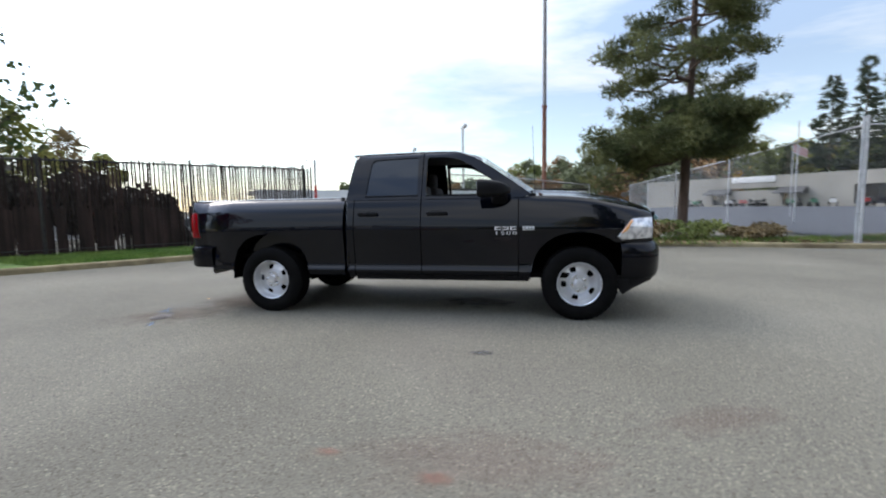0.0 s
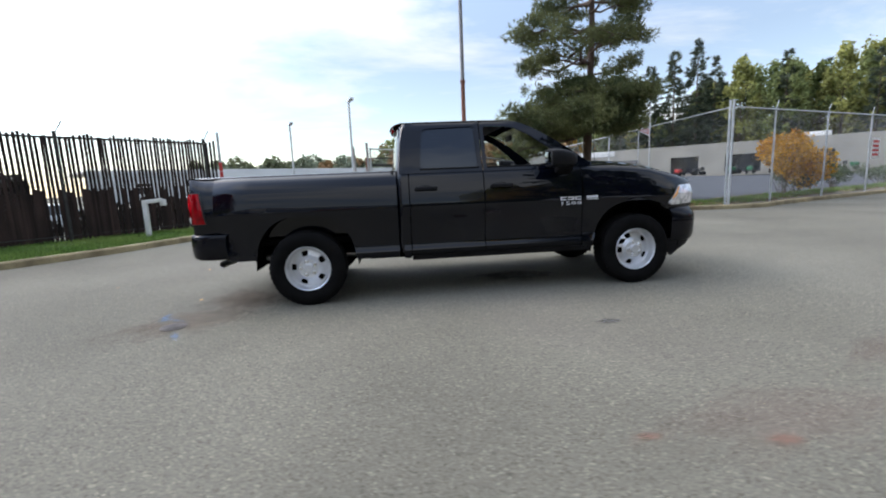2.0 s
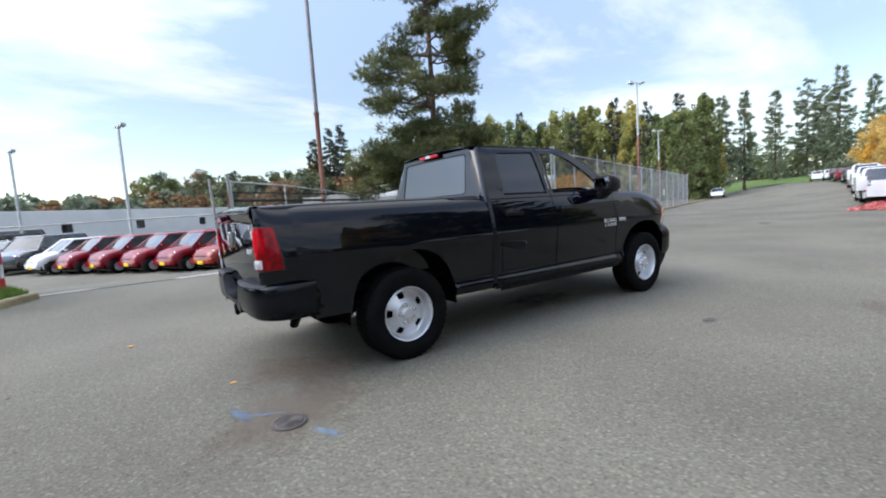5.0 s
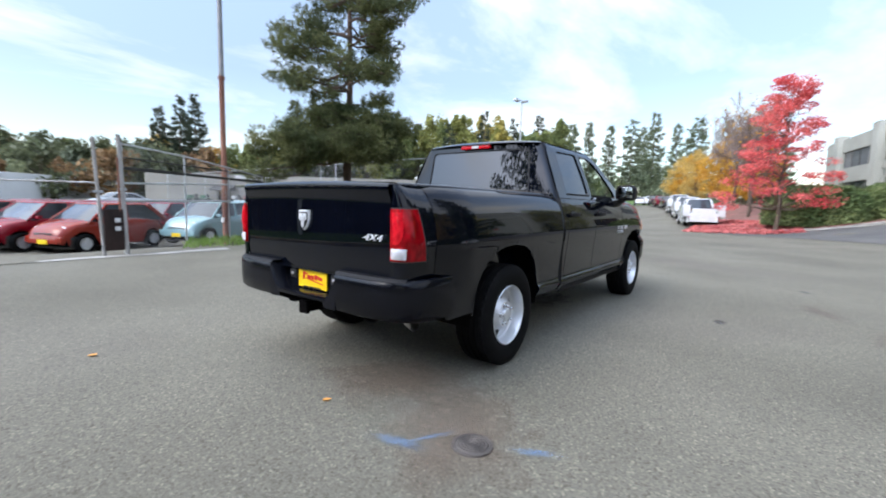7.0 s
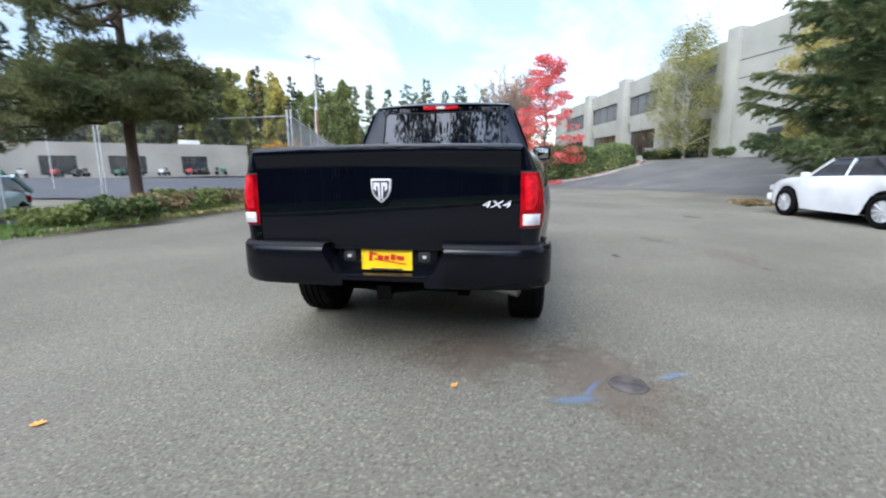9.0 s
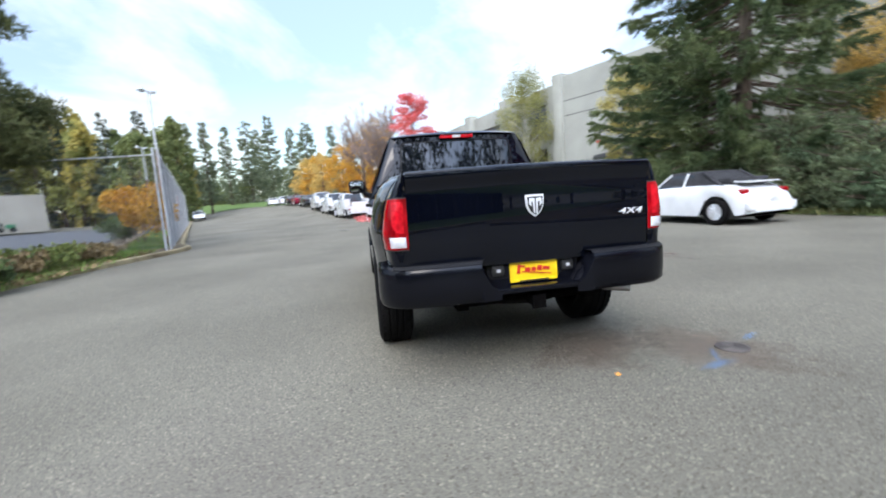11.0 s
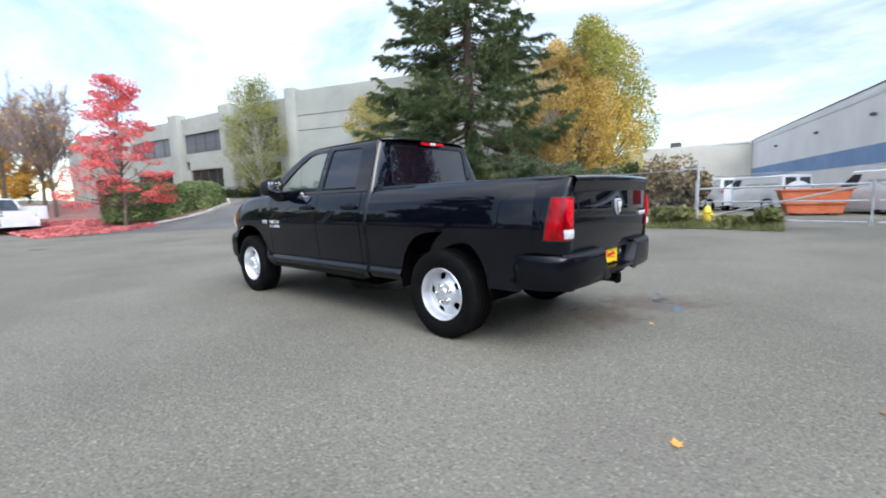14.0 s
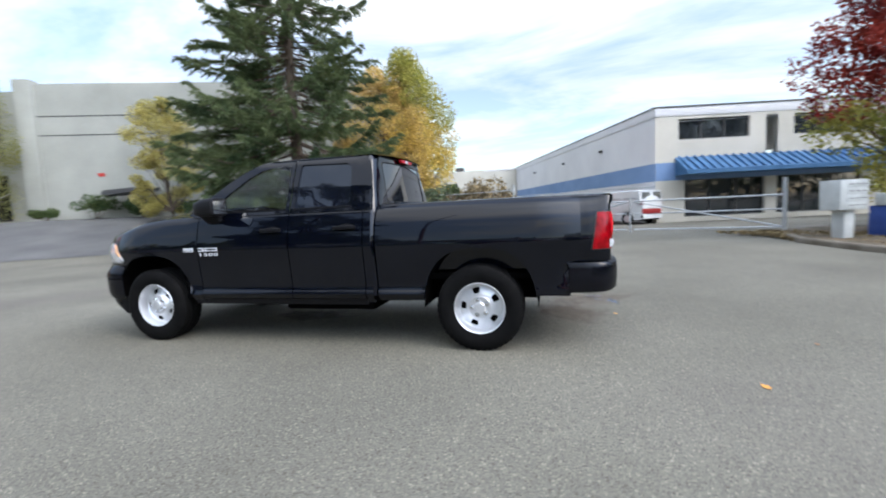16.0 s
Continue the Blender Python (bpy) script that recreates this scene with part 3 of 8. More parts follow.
for s in (1, -1):
    part("cab_rear_pillar", ring_bm(R_OUT, R_IN, s, gy), M_PAINT, truck, angle=28)
    part("door_frame", ring_bm(F_OUT, F_IN, s, gy), M_PAINT, truck, angle=28)
    part("rear_side_window", pane_bm(R_IN, s, gy, 0.014), M_TINT, truck, "dark tinted rear side window")
    if s > 0:
        g = part("front_side_window", pane_bm(F_IN, s, gy, 0.014), M_GLASS, truck, "clear front side window")
        g.visible_shadow = False
    # division bar of the rear quarter and window seal
    part("window_seal", box_bm(0.62, 0.012, 0.018, 0.004, (-0.27, s * (gy(1.36) + 0.004), 1.352)), M_TRIM, truck)
    part("window_seal", box_bm(0.86, 0.012, 0.018, 0.004, (0.56, s * (gy(1.36) + 0.004), 1.352)), M_TRIM, truck)
    # door handles in their cups
    for x in (-0.53, 0.27):
        h = part("door_handle", box_bm(0.235, 0.03, 0.038, 0.013, (x, s * (half_width(x, 1.155) + 0.021), 1.155)), M_TRIM, truck, "black pull handle")
        b = lathe_bm([(0.0, 0.0), (0.04, 0.0), (0.052, 0.006)], 20, "y")
        bmesh.ops.scale(b, vec=(1.7, 0.4, 0.8), verts=b.verts)
        bmesh.ops.translate(b, vec=(x - 0.02, s * (half_width(x, 1.15) + 0.002), 1.15), verts=b.verts)
        part("handle_cup", b, M_BLACK, h)
    # mirror
    secs = []
    for x, y0, y1, z0, z1 in ((0.735, 1.0, 1.21, 1.328, 1.492), (0.742, 0.992, 1.22, 1.32, 1.50), (0.78, 0.99, 1.222, 1.317, 1.502), (0.86, 0.99, 1.213, 1.317, 1.497), (0.93, 0.992, 1.195, 1.322, 1.482), (0.99, 0.985, 1.17, 1.332, 1.468), (1.04, 0.975, 1.11, 1.345, 1.44), (1.07, 0.965, 1.05, 1.36, 1.415)):
        row = []
        for k in range(20):
            a = 2 * math.pi * k / 20
            c, q = math.cos(a), math.sin(a)
            row.append((x, s * ((y0 + y1) / 2 + (y1 - y0) / 2 * math.copysign(abs(c) ** 0.5, c)), (z0 + z1) / 2 + (z1 - z0) / 2 * math.copysign(abs(q) ** 0.5, q)))
        secs.append(row)
    b = loft_bm(secs, closed=True, caps=True)
    bmesh.ops.recalc_face_normals(b, faces=b.faces)
    mirror = part("door_mirror", b, M_TRIM, truck, "black door mirror", angle=50)
    secs = []
    for y, x0, x1, z0, z1 in ((0.92, 0.86, 1.03, 1.23, 1.32), (0.97, 0.87, 1.04, 1.25, 1.33), (1.02, 0.89, 1.04, 1.29, 1.35), (1.06, 0.90, 1.03, 1.32, 1.37)):
        secs.append([(x0, s * y, z0 + 0.02), (x0 + 0.03, s * y, z0), (x1 - 0.03, s * y, z0), (x1, s * y, z0 + 0.02), (x1, s * y, z1 - 0.015), (x1 - 0.03, s * y, z1), (x0 + 0.03, s * y, z1), (x0, s * y, z1 - 0.015)])
    b = loft_bm(secs, closed=True, caps=True)
    bmesh.ops.recalc_face_normals(b, faces=b.faces)
    part("mirror_arm", b, M_TRIM, mirror)
    part("mirror_glass", box_bm(0.006, 0.17, 0.13, 0.002, (0.733, s * 1.105, 1.41)), M_MIRROR, mirror, "mirror glass")

# roof, windscreen, back of the cab
secs = []
ROOF = [(-0.80, 1.852), (-0.74, 1.882), (-0.6, 1.897), (-0.2, 1.905), (0.15, 1.903), (0.35, 1.892), (0.5, 1.868), (0.60, 1.838)]
for i in range(29):
    x = -0.80 + 1.40 * i / 28
    zc = lerp(ROOF, x)
    we = 0.705 - 0.03 * sstep(0.3, 0.65, x) - 0.02 * sstep(-0.7, -0.8, x)
    ze = min(1.852, zc - 0.012) if x < 0.45 else lerp([(0.45, 1.848), (0.60, 1.80)], x)
    secs.append([(x + (0.07 * (1 - u * u) * (1 if x > 0 else -1) * (sstep(0.2, 0.6, x) + sstep(-0.5, -0.8, x))), u * we, ze + (zc - ze) * (1 - abs(u) ** 3.0)) for u in [-1 + 2 * k / 20 for k in range(21)]])
part("roof", loft_bm(secs), M_PAINT, truck, angle=50)
secs = []
for i in range(9):
    f = i / 8
    secs.append([(1.27 - 0.68 * f + 0.14 * (1 - u * u), u * (0.90 - 0.225 * f), 1.345 + 0.465 * f + 0.025 * (1 - u * u)) for u in [-1 + 2 * k / 16 for k in range(17)]])
ws = part("windscreen", loft_bm(secs), M_GLASS, truck, "clear windscreen")
ws.visible_shadow = False


def back_y(z):
    return gy(max(z, 1.285)) if z > 1.285 else half_width(-0.75, z)


for s in (1, -1):
    secs = []
    for z in (0.5, 0.8, 1.0, 1.1, 1.2, 1.26, 1.312, 1.4, 1.5, 1.6, 1.7, 1.77, 1.815, 1.85):
        w, dx = back_y(z), lerp([(1.3, 0.0), (1.75, 0.068), (1.85, 0.078)], z)
        secs.append([(-0.785 + dx, s * w, z), (-0.81 + dx, s * (w - 0.012), z), (-0.832 + dx, s * (w - 0.04), z), (-0.842 + dx, s * (w - 0.08), z), (-0.85 + dx, s * min(0.68, w - 0.1), z)])
    part("cab_back_corner", loft_bm(secs), M_PAINT, truck, angle=40)


def back_x(y, z):
    return -0.85 - 0.035 * (1 - (y / 0.68) ** 2) + lerp([(1.3, 0.0), (1.75, 0.068), (1.85, 0.078)], z)


def back_ring(outer, inner, depth):
    b = ring_bm(outer, inner, 1, lambda z: 0.0, depth=0.0)
    for v in b.verts:
        v.co = Vector((back_x(v.co.x, v.co.z), v.co.x, v.co.z))
    return b


RW_IN = [(-0.63, 1.40), (-0.60, 1.375), (0.60, 1.375), (0.63, 1.40), (0.60, 1.765), (0.57, 1.79), (-0.57, 1.79), (-0.60, 1.765)]
part("cab_back", back_ring([(-0.68, 0.55), (0.68, 0.55), (0.68, 1.2), (0.68, 1.75), (0.62, 1.85), (-0.62, 1.85), (-0.68, 1.75), (-0.68, 1.2)], RW_IN, 0), M_PAINT, truck)
RW_FRAME = [(y * 0.975, 1.57 + (z - 1.57) * 0.95) for y, z in RW_IN]
part("rear_window_seal", back_ring(RW_IN, RW_FRAME, 0), M_TRIM, truck)
b = bmesh.new()
grid = [[b.verts.new((back_x(y, z) + 0.006, y, z)) for y in [-0.62 + 1.24 * k / 12 for k in range(13)]] for z in (1.385, 1.48, 1.57, 1.66, 1.78)]
for a, c in zip(grid, grid[1:]):
    for i in range(12):
        b.faces.new((a[i], a[i + 1], c[i + 1], c[i]))
part("rear_window", b, M_REARGLASS, truck, "dark rear window")
br = part("brake_light", box_bm(0.03, 0.36, 0.038, 0.008, (-0.838, 0, 1.825)), M_REDLT, truck, "high red brake light")
part("cargo_lens", box_bm(0.032, 0.09, 0.03, 0.006, (-0.840, 0, 1.825)), M_WHITELENS, br)

# bed
part("bed_floor", box_bm(2.06, 1.6, 0.03, 0.005, (-1.87, 0, 0.76)), M_PAINT, truck)
part("bed_front_panel", box_bm(0.03, 1.78, 0.76, 0.008, (-0.87, 0, 0.975)), M_PAINT, truck)
TG = [(0.765, -2.915), (0.80, -2.925), (0.95, -2.935), (1.12, -2.938), (1.22, -2.935), (1.255, -2.94), (1.285, -2.955), (1.315, -2.962), (1.335, -2.958), (1.348, -2.94), (1.352, -2.90), (1.345, -2.87)]
secs = []
for k in range(33):
    y = -0.79 + 1.58 * k / 32
    bow = -0.018 * (1 - (y / 0.8) ** 2)
    secs.append([(x + 0.028 + bow, y, z + 0.012 * (1 - (y / 0.8) ** 2) * (z > 1.2)) for z, x in TG])
tailgate = part("tailgate", loft_bm(secs), M_PAINT, truck, angle=40)
part("tailgate_handle", box_bm(0.012, 0.17, 0.034, 0.005, (-2.917, 0.02, 1.232)), M_PAINT, tailgate, "black tailgate handle")
part("tailgate_core", box_bm(0.04, 1.56, 0.54, 0.01, (-2.84, 0, 1.04)), M_DARK, tailgate)
# chrome shield badge, as a plain shape
sh = [(0.84 * a, 0.9 * c) for a, c in ((-0.072, 0.075), (0.072, 0.075), (0.068, 0.0), (0.045, -0.045), (0.0, -0.08), (-0.045, -0.045), (-0.068, 0.0))]
b = prism_bm([(y, z + 1.10) for y, z in sh], -2.946, -2.926, "yz", bevel=0.005)
badge = part("shield_badge", b, M_SILVER, tailgate, "chrome shield badge")
b = prism_bm([(y * 0.82, z * 0.82 + 1.10) for y, z in sh], -2.950, -2.942, "yz")
part("badge_field", b, M_BLACK, badge)
b = bmesh.new()
for q in (1, -1):
    join(b, prism_bm([(q * y * 0.84, z * 0.9 + 1.10) for y, z in [(0.006, 0.05), (0.045, 0.052), (0.05, 0.012), (0.03, -0.004), (0.034, 0.025), (0.02, 0.03), (0.014, -0.05), (0.004, -0.055)]], -2.955, -2.946, "yz"))
part("badge_motif", b, M_SILVER, badge)


def words(name, text, size, m, material, parent, depth=0.004, shear=0.0, label=""):
    """Raised lettering in the built-in font."""
    c = bpy.data.curves.new(name, "FONT")
    c.body, c.size, c.extrude, c.shear, c.align_x, c.align_y = text, size, depth, shear, "CENTER", "CENTER"
    ob = new(name, c)
    me = bpy.data.meshes.new_from_object(ob)
    bpy.data.objects.remove(ob)
    me.transform(m)
    return mesh_part(name, me, material, parent, label, smooth=False)


FACE_BACK = Matrix(((0, 0, -1, 0), (-1, 0, 0, 0), (0, 1, 0, 0), (0, 0, 0, 1)))
words("drive_badge", "4X4", 0.055, Matrix.Translation((-2.925, -0.655, 1.02)) @ FACE_BACK @ Matrix.Diagonal((1.7, 1, 1, 1)), M_SILVER, tailgate, 0.005, 0.25, "chrome lettering")

# tail lights wrap round the bed corners
for s in (1, -1):
    prof = [(-2.908, 0.797), (-2.912, 0.84), (-2.906, 0.88), (-2.893, 0.915), (-2.868, 0.945), (-2.835, 0.967), (-2.79, 0.983), (-2.73, 0.995), (-2.66, 1.0)]

    def corner(u, z, grow=0.0):
        i = min(7, int(u * 8))
        f = u * 8 - i
        x, y = prof[i][0] + (prof[i + 1][0] - prof[i][0]) * f, prof[i][1] + (prof[i + 1][1] - prof[i][1]) * f
        dy = (half_width(-2.66, z) - 1.0) * sstep(-0.2, 1.0, u)
        return (x - grow * sstep(0.75, 0.25, u), s * (y + dy + grow * sstep(0.2, 0.7, u)), z)

    def lens(z0, z1, u0, u1, grow=0.004, slant=0.0, n=8):
        secs = []
        for k in range(n + 1):
            z = z0 + (z1 - z0) * k / n
            ue = u1 + slant * (k / n - 0.5)
            secs.append([corner(u0 + (ue - u0) * j / 14, z, grow + 0.010 * math.sin(math.pi * (0.04 + 0.92 * k / n)) * math.sin(math.pi * (0.05 + 0.9 * j / 14))) for j in range(15)])
        return loft_bm(secs)

    tl = part("tail_light", lens(0.893, 1.196, 0, 0.78, 0.004, -0.1), M_RED, truck, "red tail light with clear reversing lamp")
    part("reversing_lamp", lens(0.905, 0.968, 0.05, 0.43, 0.013), M_WHITELENS, tl, "clear reversing lamp")
    part("brake_lens", lens(0.99, 1.178, 0.08, 0.40, 0.009), M_REDLT, tl, "bright red lens")
    part("lamp_seal", lens(0.884, 1.205, 0, 0.81, -0.001, -0.1), M_BLACK, tl)
    secs = [[corner(u / 24, z, -0.003) for u in range(25)] for z in (0.79, 0.83, 0.87, 0.93, 1.0, 1.05, 1.09, 1.12, 1.135, 1.15, 1.165, 1.19, 1.21, 1.26, 1.31, 1.335)]
    part("bed_corner", loft_bm(secs), M_PAINT, truck, angle=40)

# rear bumper with its step and plate
BP = [(-2.56, 0.985), (-2.68, 0.988), (-2.77, 0.98), (-2.845, 0.955), (-2.90, 0.91), (-2.94, 0.85), (-2.963, 0.77), (-2.978, 0.6), (-2.98, 0.37)]
for s in (1, -1):
    secs = []
    for i, (x, y) in enumerate(BP):
        secs.append([(x + 0.10, s * (y - 0.06), 0.56), (x + 0.03, s * (y - 0.012), 0.53), (x + 0.008, s * y, 0.555), (x, s * y, 0.64), (x, s * y, 0.735), (x + 0.004, s * (y - 0.002), 0.765), (x + 0.022, s * (y - 0.01), 0.782), (x + (0.12 if i > 3 else 0.04), s * (y - (0.02 if i > 5 else 0.08)), 0.785)])
    b = loft_bm(secs)
    # inner end that slopes to the step
    b2 = loft_bm([[(-2.975, s * 0.37, 0.535), (-2.980, s * 0.37, 0.64), (-2.980, s * 0.37, 0.735), (-2.965, s * 0.37, 0.775), (-2.845, s * 0.37, 0.785)], [(-2.978, s * 0.30, 0.535), (-2.980, s * 0.30, 0.58), (-2.978, s * 0.305, 0.625), (-2.915, s * 0.31, 0.66), (-2.845, s * 0.315, 0.70)], [(-2.978, s * 0.25, 0.54), (-2.980, s * 0.25, 0.575), (-2.975, s * 0.25, 0.60), (-2.915, s * 0.25, 0.605), (-2.845, s * 0.25, 0.605)]])
    join(b, b2)
    bmesh.ops.recalc_face_normals(b, faces=b.faces)
    bumper = part("rear_bumper_end", b, M_BUMPER, truck, "dark painted steel bumper end", angle=40)
    secs = [[(x + 0.004, s * (y - 0.003), 0.771), (x + 0.024, s * (y - 0.014), 0.7895), (x + 0.10, s * (y - 0.05), 0.7905)] for x, y in BP[4:]]
    part("step_pad", loft_bm(secs), M_TRIM, bumper)
b = box_bm(0.14, 0.56, 0.035, 0.01, (-2.911, 0, 0.588))
box_bm(0.02, 0.62, 0.20, 0.005, (-2.850, 0, 0.69), bm=b)
step = part("bumper_step", b, M_BUMPER, truck, "stepped bumper centre")
for y in (0.235, -0.235):
    b = box_bm(0.03, 0.085, 0.075, 0.02, (-2.861, y, 0.70))
    part("lamp_pocket", b, M_BLACK, step)
    b = box_bm(0.02, 0.026, 0.02, 0.005, (-2.873, y, 0.70))
    part("plate_lamp", b, M_WHITELENS, step)
plate = part("dealer_plate", box_bm(0.006, 0.305, 0.155, 0.002, (-2.870, 0.0, 0.695)), M_PLATE, truck, "yellow dealer plate with red script in black frame")
b = bmesh.new()
for y, z, sy, sz in ((0, 0.768, 0.315, 0.014), (0, 0.622, 0.315, 0.014), (0.155, 0.695, 0.01, 0.155), (-0.155, 0.695, 0.01, 0.155)):
    box_bm(0.012, sy, sz, 0.003, (-2.872, y, z), bm=b)
part("plate_frame", b, M_PLATE, plate)
for z in (0.768, 0.622):
    part("frame_text", box_bm(0.004, 0.2, 0.009, 0, (-2.879, 0, z)), M_BLACK, plate)
b = bmesh.new()
for y, sy, z, sz in ((0.10, 0.02, 0.70, 0.06), (0.075, 0.03, 0.715, 0.012), (0.04, 0.035, 0.692, 0.026), (0.0, 0.028, 0.692, 0.026), (-0.04, 0.03, 0.696, 0.034), (-0.085, 0.045, 0.692, 0.022), (-0.02, 0.20, 0.668, 0.006)):
    box_bm(0.004, sy, sz, 0, (-2.876, y, z), bm=b, rot=(8, 0, 0))
part("plate_script", b, M_PLATERED, plate)
b = box_bm(0.22, 0.07, 0.07, 0.008, (-2.84, 0, 0.495))
box_bm(0.03, 0.09, 0.09, 0.01, (-2.945, 0, 0.495), bm=b)
rod_bm((-2.8, -0.5, 0.50), (-2.8, 0.5, 0.50), 0.03, n=10, bm=b)
part("tow_receiver", b, M_DARK, truck, "black tow receiver")
b = lathe_bm([(0.030, 0), (0.034, 0.005), (0.034, 0.17), (0.031, 0.175), (0.027, 0.15), (0.027, 0.0)], 20, "x")
bmesh.ops.transform(b, matrix=Matrix.Translation((-2.60, -0.60, 0.475)) @ Vector((-0.40, -0.90, -0.10)).to_track_quat("X", "Z").to_matrix().to_4x4() @ Matrix.Diagonal((1.25, 1, 1, 1)), verts=b.verts)
part("exhaust_tip", b, M_STEEL, truck, "steel exhaust tip")

# side badges: plain raised bars
for s in (1, -1):
    b = bmesh.new()
    for x0, n, z, h in ((0.895, 3, 0.985, 0.036),):
        w = 0.245 / n
        for k in range(n):
            x = x0 + (k + 0.5) * w
            box_bm(w * 0.84, 0.006, h * 0.28, 0.0015, (x, s * (half_width(x, z) + 0.003), z + h * 0.36), bm=b)
            box_bm(w * 0.84, 0.006, h * 0.28, 0.0015, (x, s * (half_width(x, z) + 0.003), z - h * 0.36), bm=b)
            box_bm(w * 0.2, 0.006, h * 0.6, 0.0015, (x + w * 0.3 * (1 if k % 2 else -1), s * (half_width(x, z) + 0.003), z), bm=b)
    part("door_badge", b, M_SILVER, truck, "chrome badge bars")
    for k, ch in enumerate("1500"):
        words("numeral", ch, 0.05, Matrix.Translation((1.018 - s * (0.0635 * k - 0.095), s * (half_width(1.0, 0.93) + 0.003), 0.932)) @ Matrix(((-s, 0, 0, 0), (0, 0, s, 0), (0, 1, 0, 0), (0, 0, 0, 1))) @ Matrix.Diagonal((2.0, 1, 1, 1)), M_SILVER, truck, 0.004, 0.0, "chrome numerals")
    b = bmesh.new()
    for k in range(4):
        box_bm(0.026, 0.006, 0.026, 0.002, (1.21 + 0.032 * k, s * (half_width(1.25, 0.99) + 0.003), 0.992), bm=b)
    box_bm(0.125, 0.006, 0.008, 0.002, (1.258, s * (half_width(1.25, 0.97) + 0.003), 0.968), bm=b)
    part("fender_badge", b, M_SILVER, truck, "small chrome badge bars")

# underbody
b = bmesh.new()
for s in (1, -1):
    box_bm(5.0, 0.08, 0.14, 0.01, (-0.25, s * 0.45, 0.50), bm=b)
for x in (-2.6, -1.2, -0.4, 0.5, 1.2, 2.2):
    box_bm(0.08, 0.9, 0.08, 0.01, (x, 0, 0.5), bm=b)
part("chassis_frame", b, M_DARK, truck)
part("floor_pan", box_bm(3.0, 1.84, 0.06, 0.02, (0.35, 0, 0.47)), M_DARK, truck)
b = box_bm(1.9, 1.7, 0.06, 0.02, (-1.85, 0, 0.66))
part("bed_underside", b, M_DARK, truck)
b = rod_bm((-AXLE, -0.8, HUB_Z), (-AXLE, 0.8, HUB_Z), 0.045, n=12)
join(b, lathe_bm([(0.0, -0.13), (0.1, -0.1), (0.15, 0.0), (0.1, 0.1), (0.0, 0.13)], 16, "x"))
for v in b.verts:
    if v.co.x > -1:
        v.co += Vector((-AXLE, 0.0, HUB_Z))
part("rear_axle", b, M_DARK, truck)
b = rod_bm((AXLE, -0.8, HUB_Z), (AXLE, 0.8, HUB_Z), 0.04, n=12)
part("front_axle", b, M_DARK, truck)
part("drive_shaft", rod_bm((-1.6, 0, 0.42), (0.4, 0.05, 0.47), 0.04, n=10), M_DARK, truck)
part("fuel_tank", box_bm(1.0, 0.45, 0.22, 0.04, (-0.2, 0.55, 0.42)), M_DARK, truck)
b = rod_bm((-2.6, -0.60, 0.475), (-1.2, -0.5, 0.45), 0.032, n=10)
rod_bm((-1.2, -0.5, 0.45), (0.6, -0.4, 0.42), 0.05, n=10, bm=b)
part("exhaust_pipe", b, M_STEEL, truck)
b = lathe_bm([(0.12, -0.1), (0.34, -0.11), (0.37, -0.06), (0.37, 0.06), (0.34, 0.11), (0.12, 0.1)], 32, "z")
bmesh.ops.translate(b, vec=(-2.45, 0, 0.56), verts=b.verts)
part("spare_wheel", b, M_RUBBER, truck)

# wheels
tyre_prof = [(0.225, 0.10), (0.232, 0.118), (0.25, 0.128), (0.29, 0.138), (0.325, 0.138), (0.352, 0.13), (0.372, 0.122), (0.384, 0.108), (0.389, 0.09), (0.39, 0.062), (0.379, 0.058), (0.379, 0.046), (0.39, 0.042), (0.391, 0.01), (0.38, 0.006), (0.38, -0.006), (0.391, -0.01), (0.39, -0.042), (0.379, -0.046), (0.379, -0.058), (0.39, -0.062), (0.389, -0.09), (0.384, -0.108), (0.372, -0.122), (0.325, -0.138), (0.29, -0.138), (0.225, -0.1)]
RIMP = [(0.228, 0.104), (0.233, 0.118), (0.227, 0.125), (0.219, 0.119), (0.213, 0.10), (0.208, 0.07), (0.202, 0.045), (0.193, 0.036), (0.182, 0.036), (0.165, 0.043), (0.14, 0.054), (0.122, 0.066), (0.109, 0.08), (0.1, 0.088), (0.09, 0.086), (0.075, 0.083), (0.055, 0.083), (0.05, 0.09)]


def rim_bm():
    b = bmesh.new()
    rr = []
    for (r0, a0), (r1, a1) in zip(RIMP, RIMP[1:]):
        k = 3 if 0.1 < r1 < 0.2 else 1
        rr += [(r0 + (r1 - r0) * i / k, a0 + (a1 - a0) * i / k) for i in range(k)]
    rr.append(RIMP[-1])
    n = 150
    rows = [[b.verts.new((r * math.cos(2 * math.pi * k / n), a, r * math.sin(2 * math.pi * k / n))) for k in range(n)] for r, a in rr]
    for (u, v), (p, q) in zip(zip(rows, rows[1:]), zip(rr, rr[1:])):
        rm = (p[0] + q[0]) / 2
        for i in range(n):
            th = ((i + 0.5) / n * 360) % 72 - 36
            if ((rm - 0.155) / 0.027) ** 4 + (th / 12) ** 4 < 1:
                continue
            j = (i + 1) % n
            b.faces.new((u[i], u[j], v[j], v[i]))
    bmesh.ops.recalc_face_normals(b, faces=b.faces)
    edge = [e for e in b.edges if e.is_boundary and 0.12 < math.hypot(e.verts[0].co.x, e.verts[0].co.z) < 0.2]
    ext = bmesh.ops.extrude_edge_only(b, edges=edge)
    for v in ext["geom"]:
        if isinstance(v, bmesh.types.BMVert):
            v.co.y -= 0.010
    return b


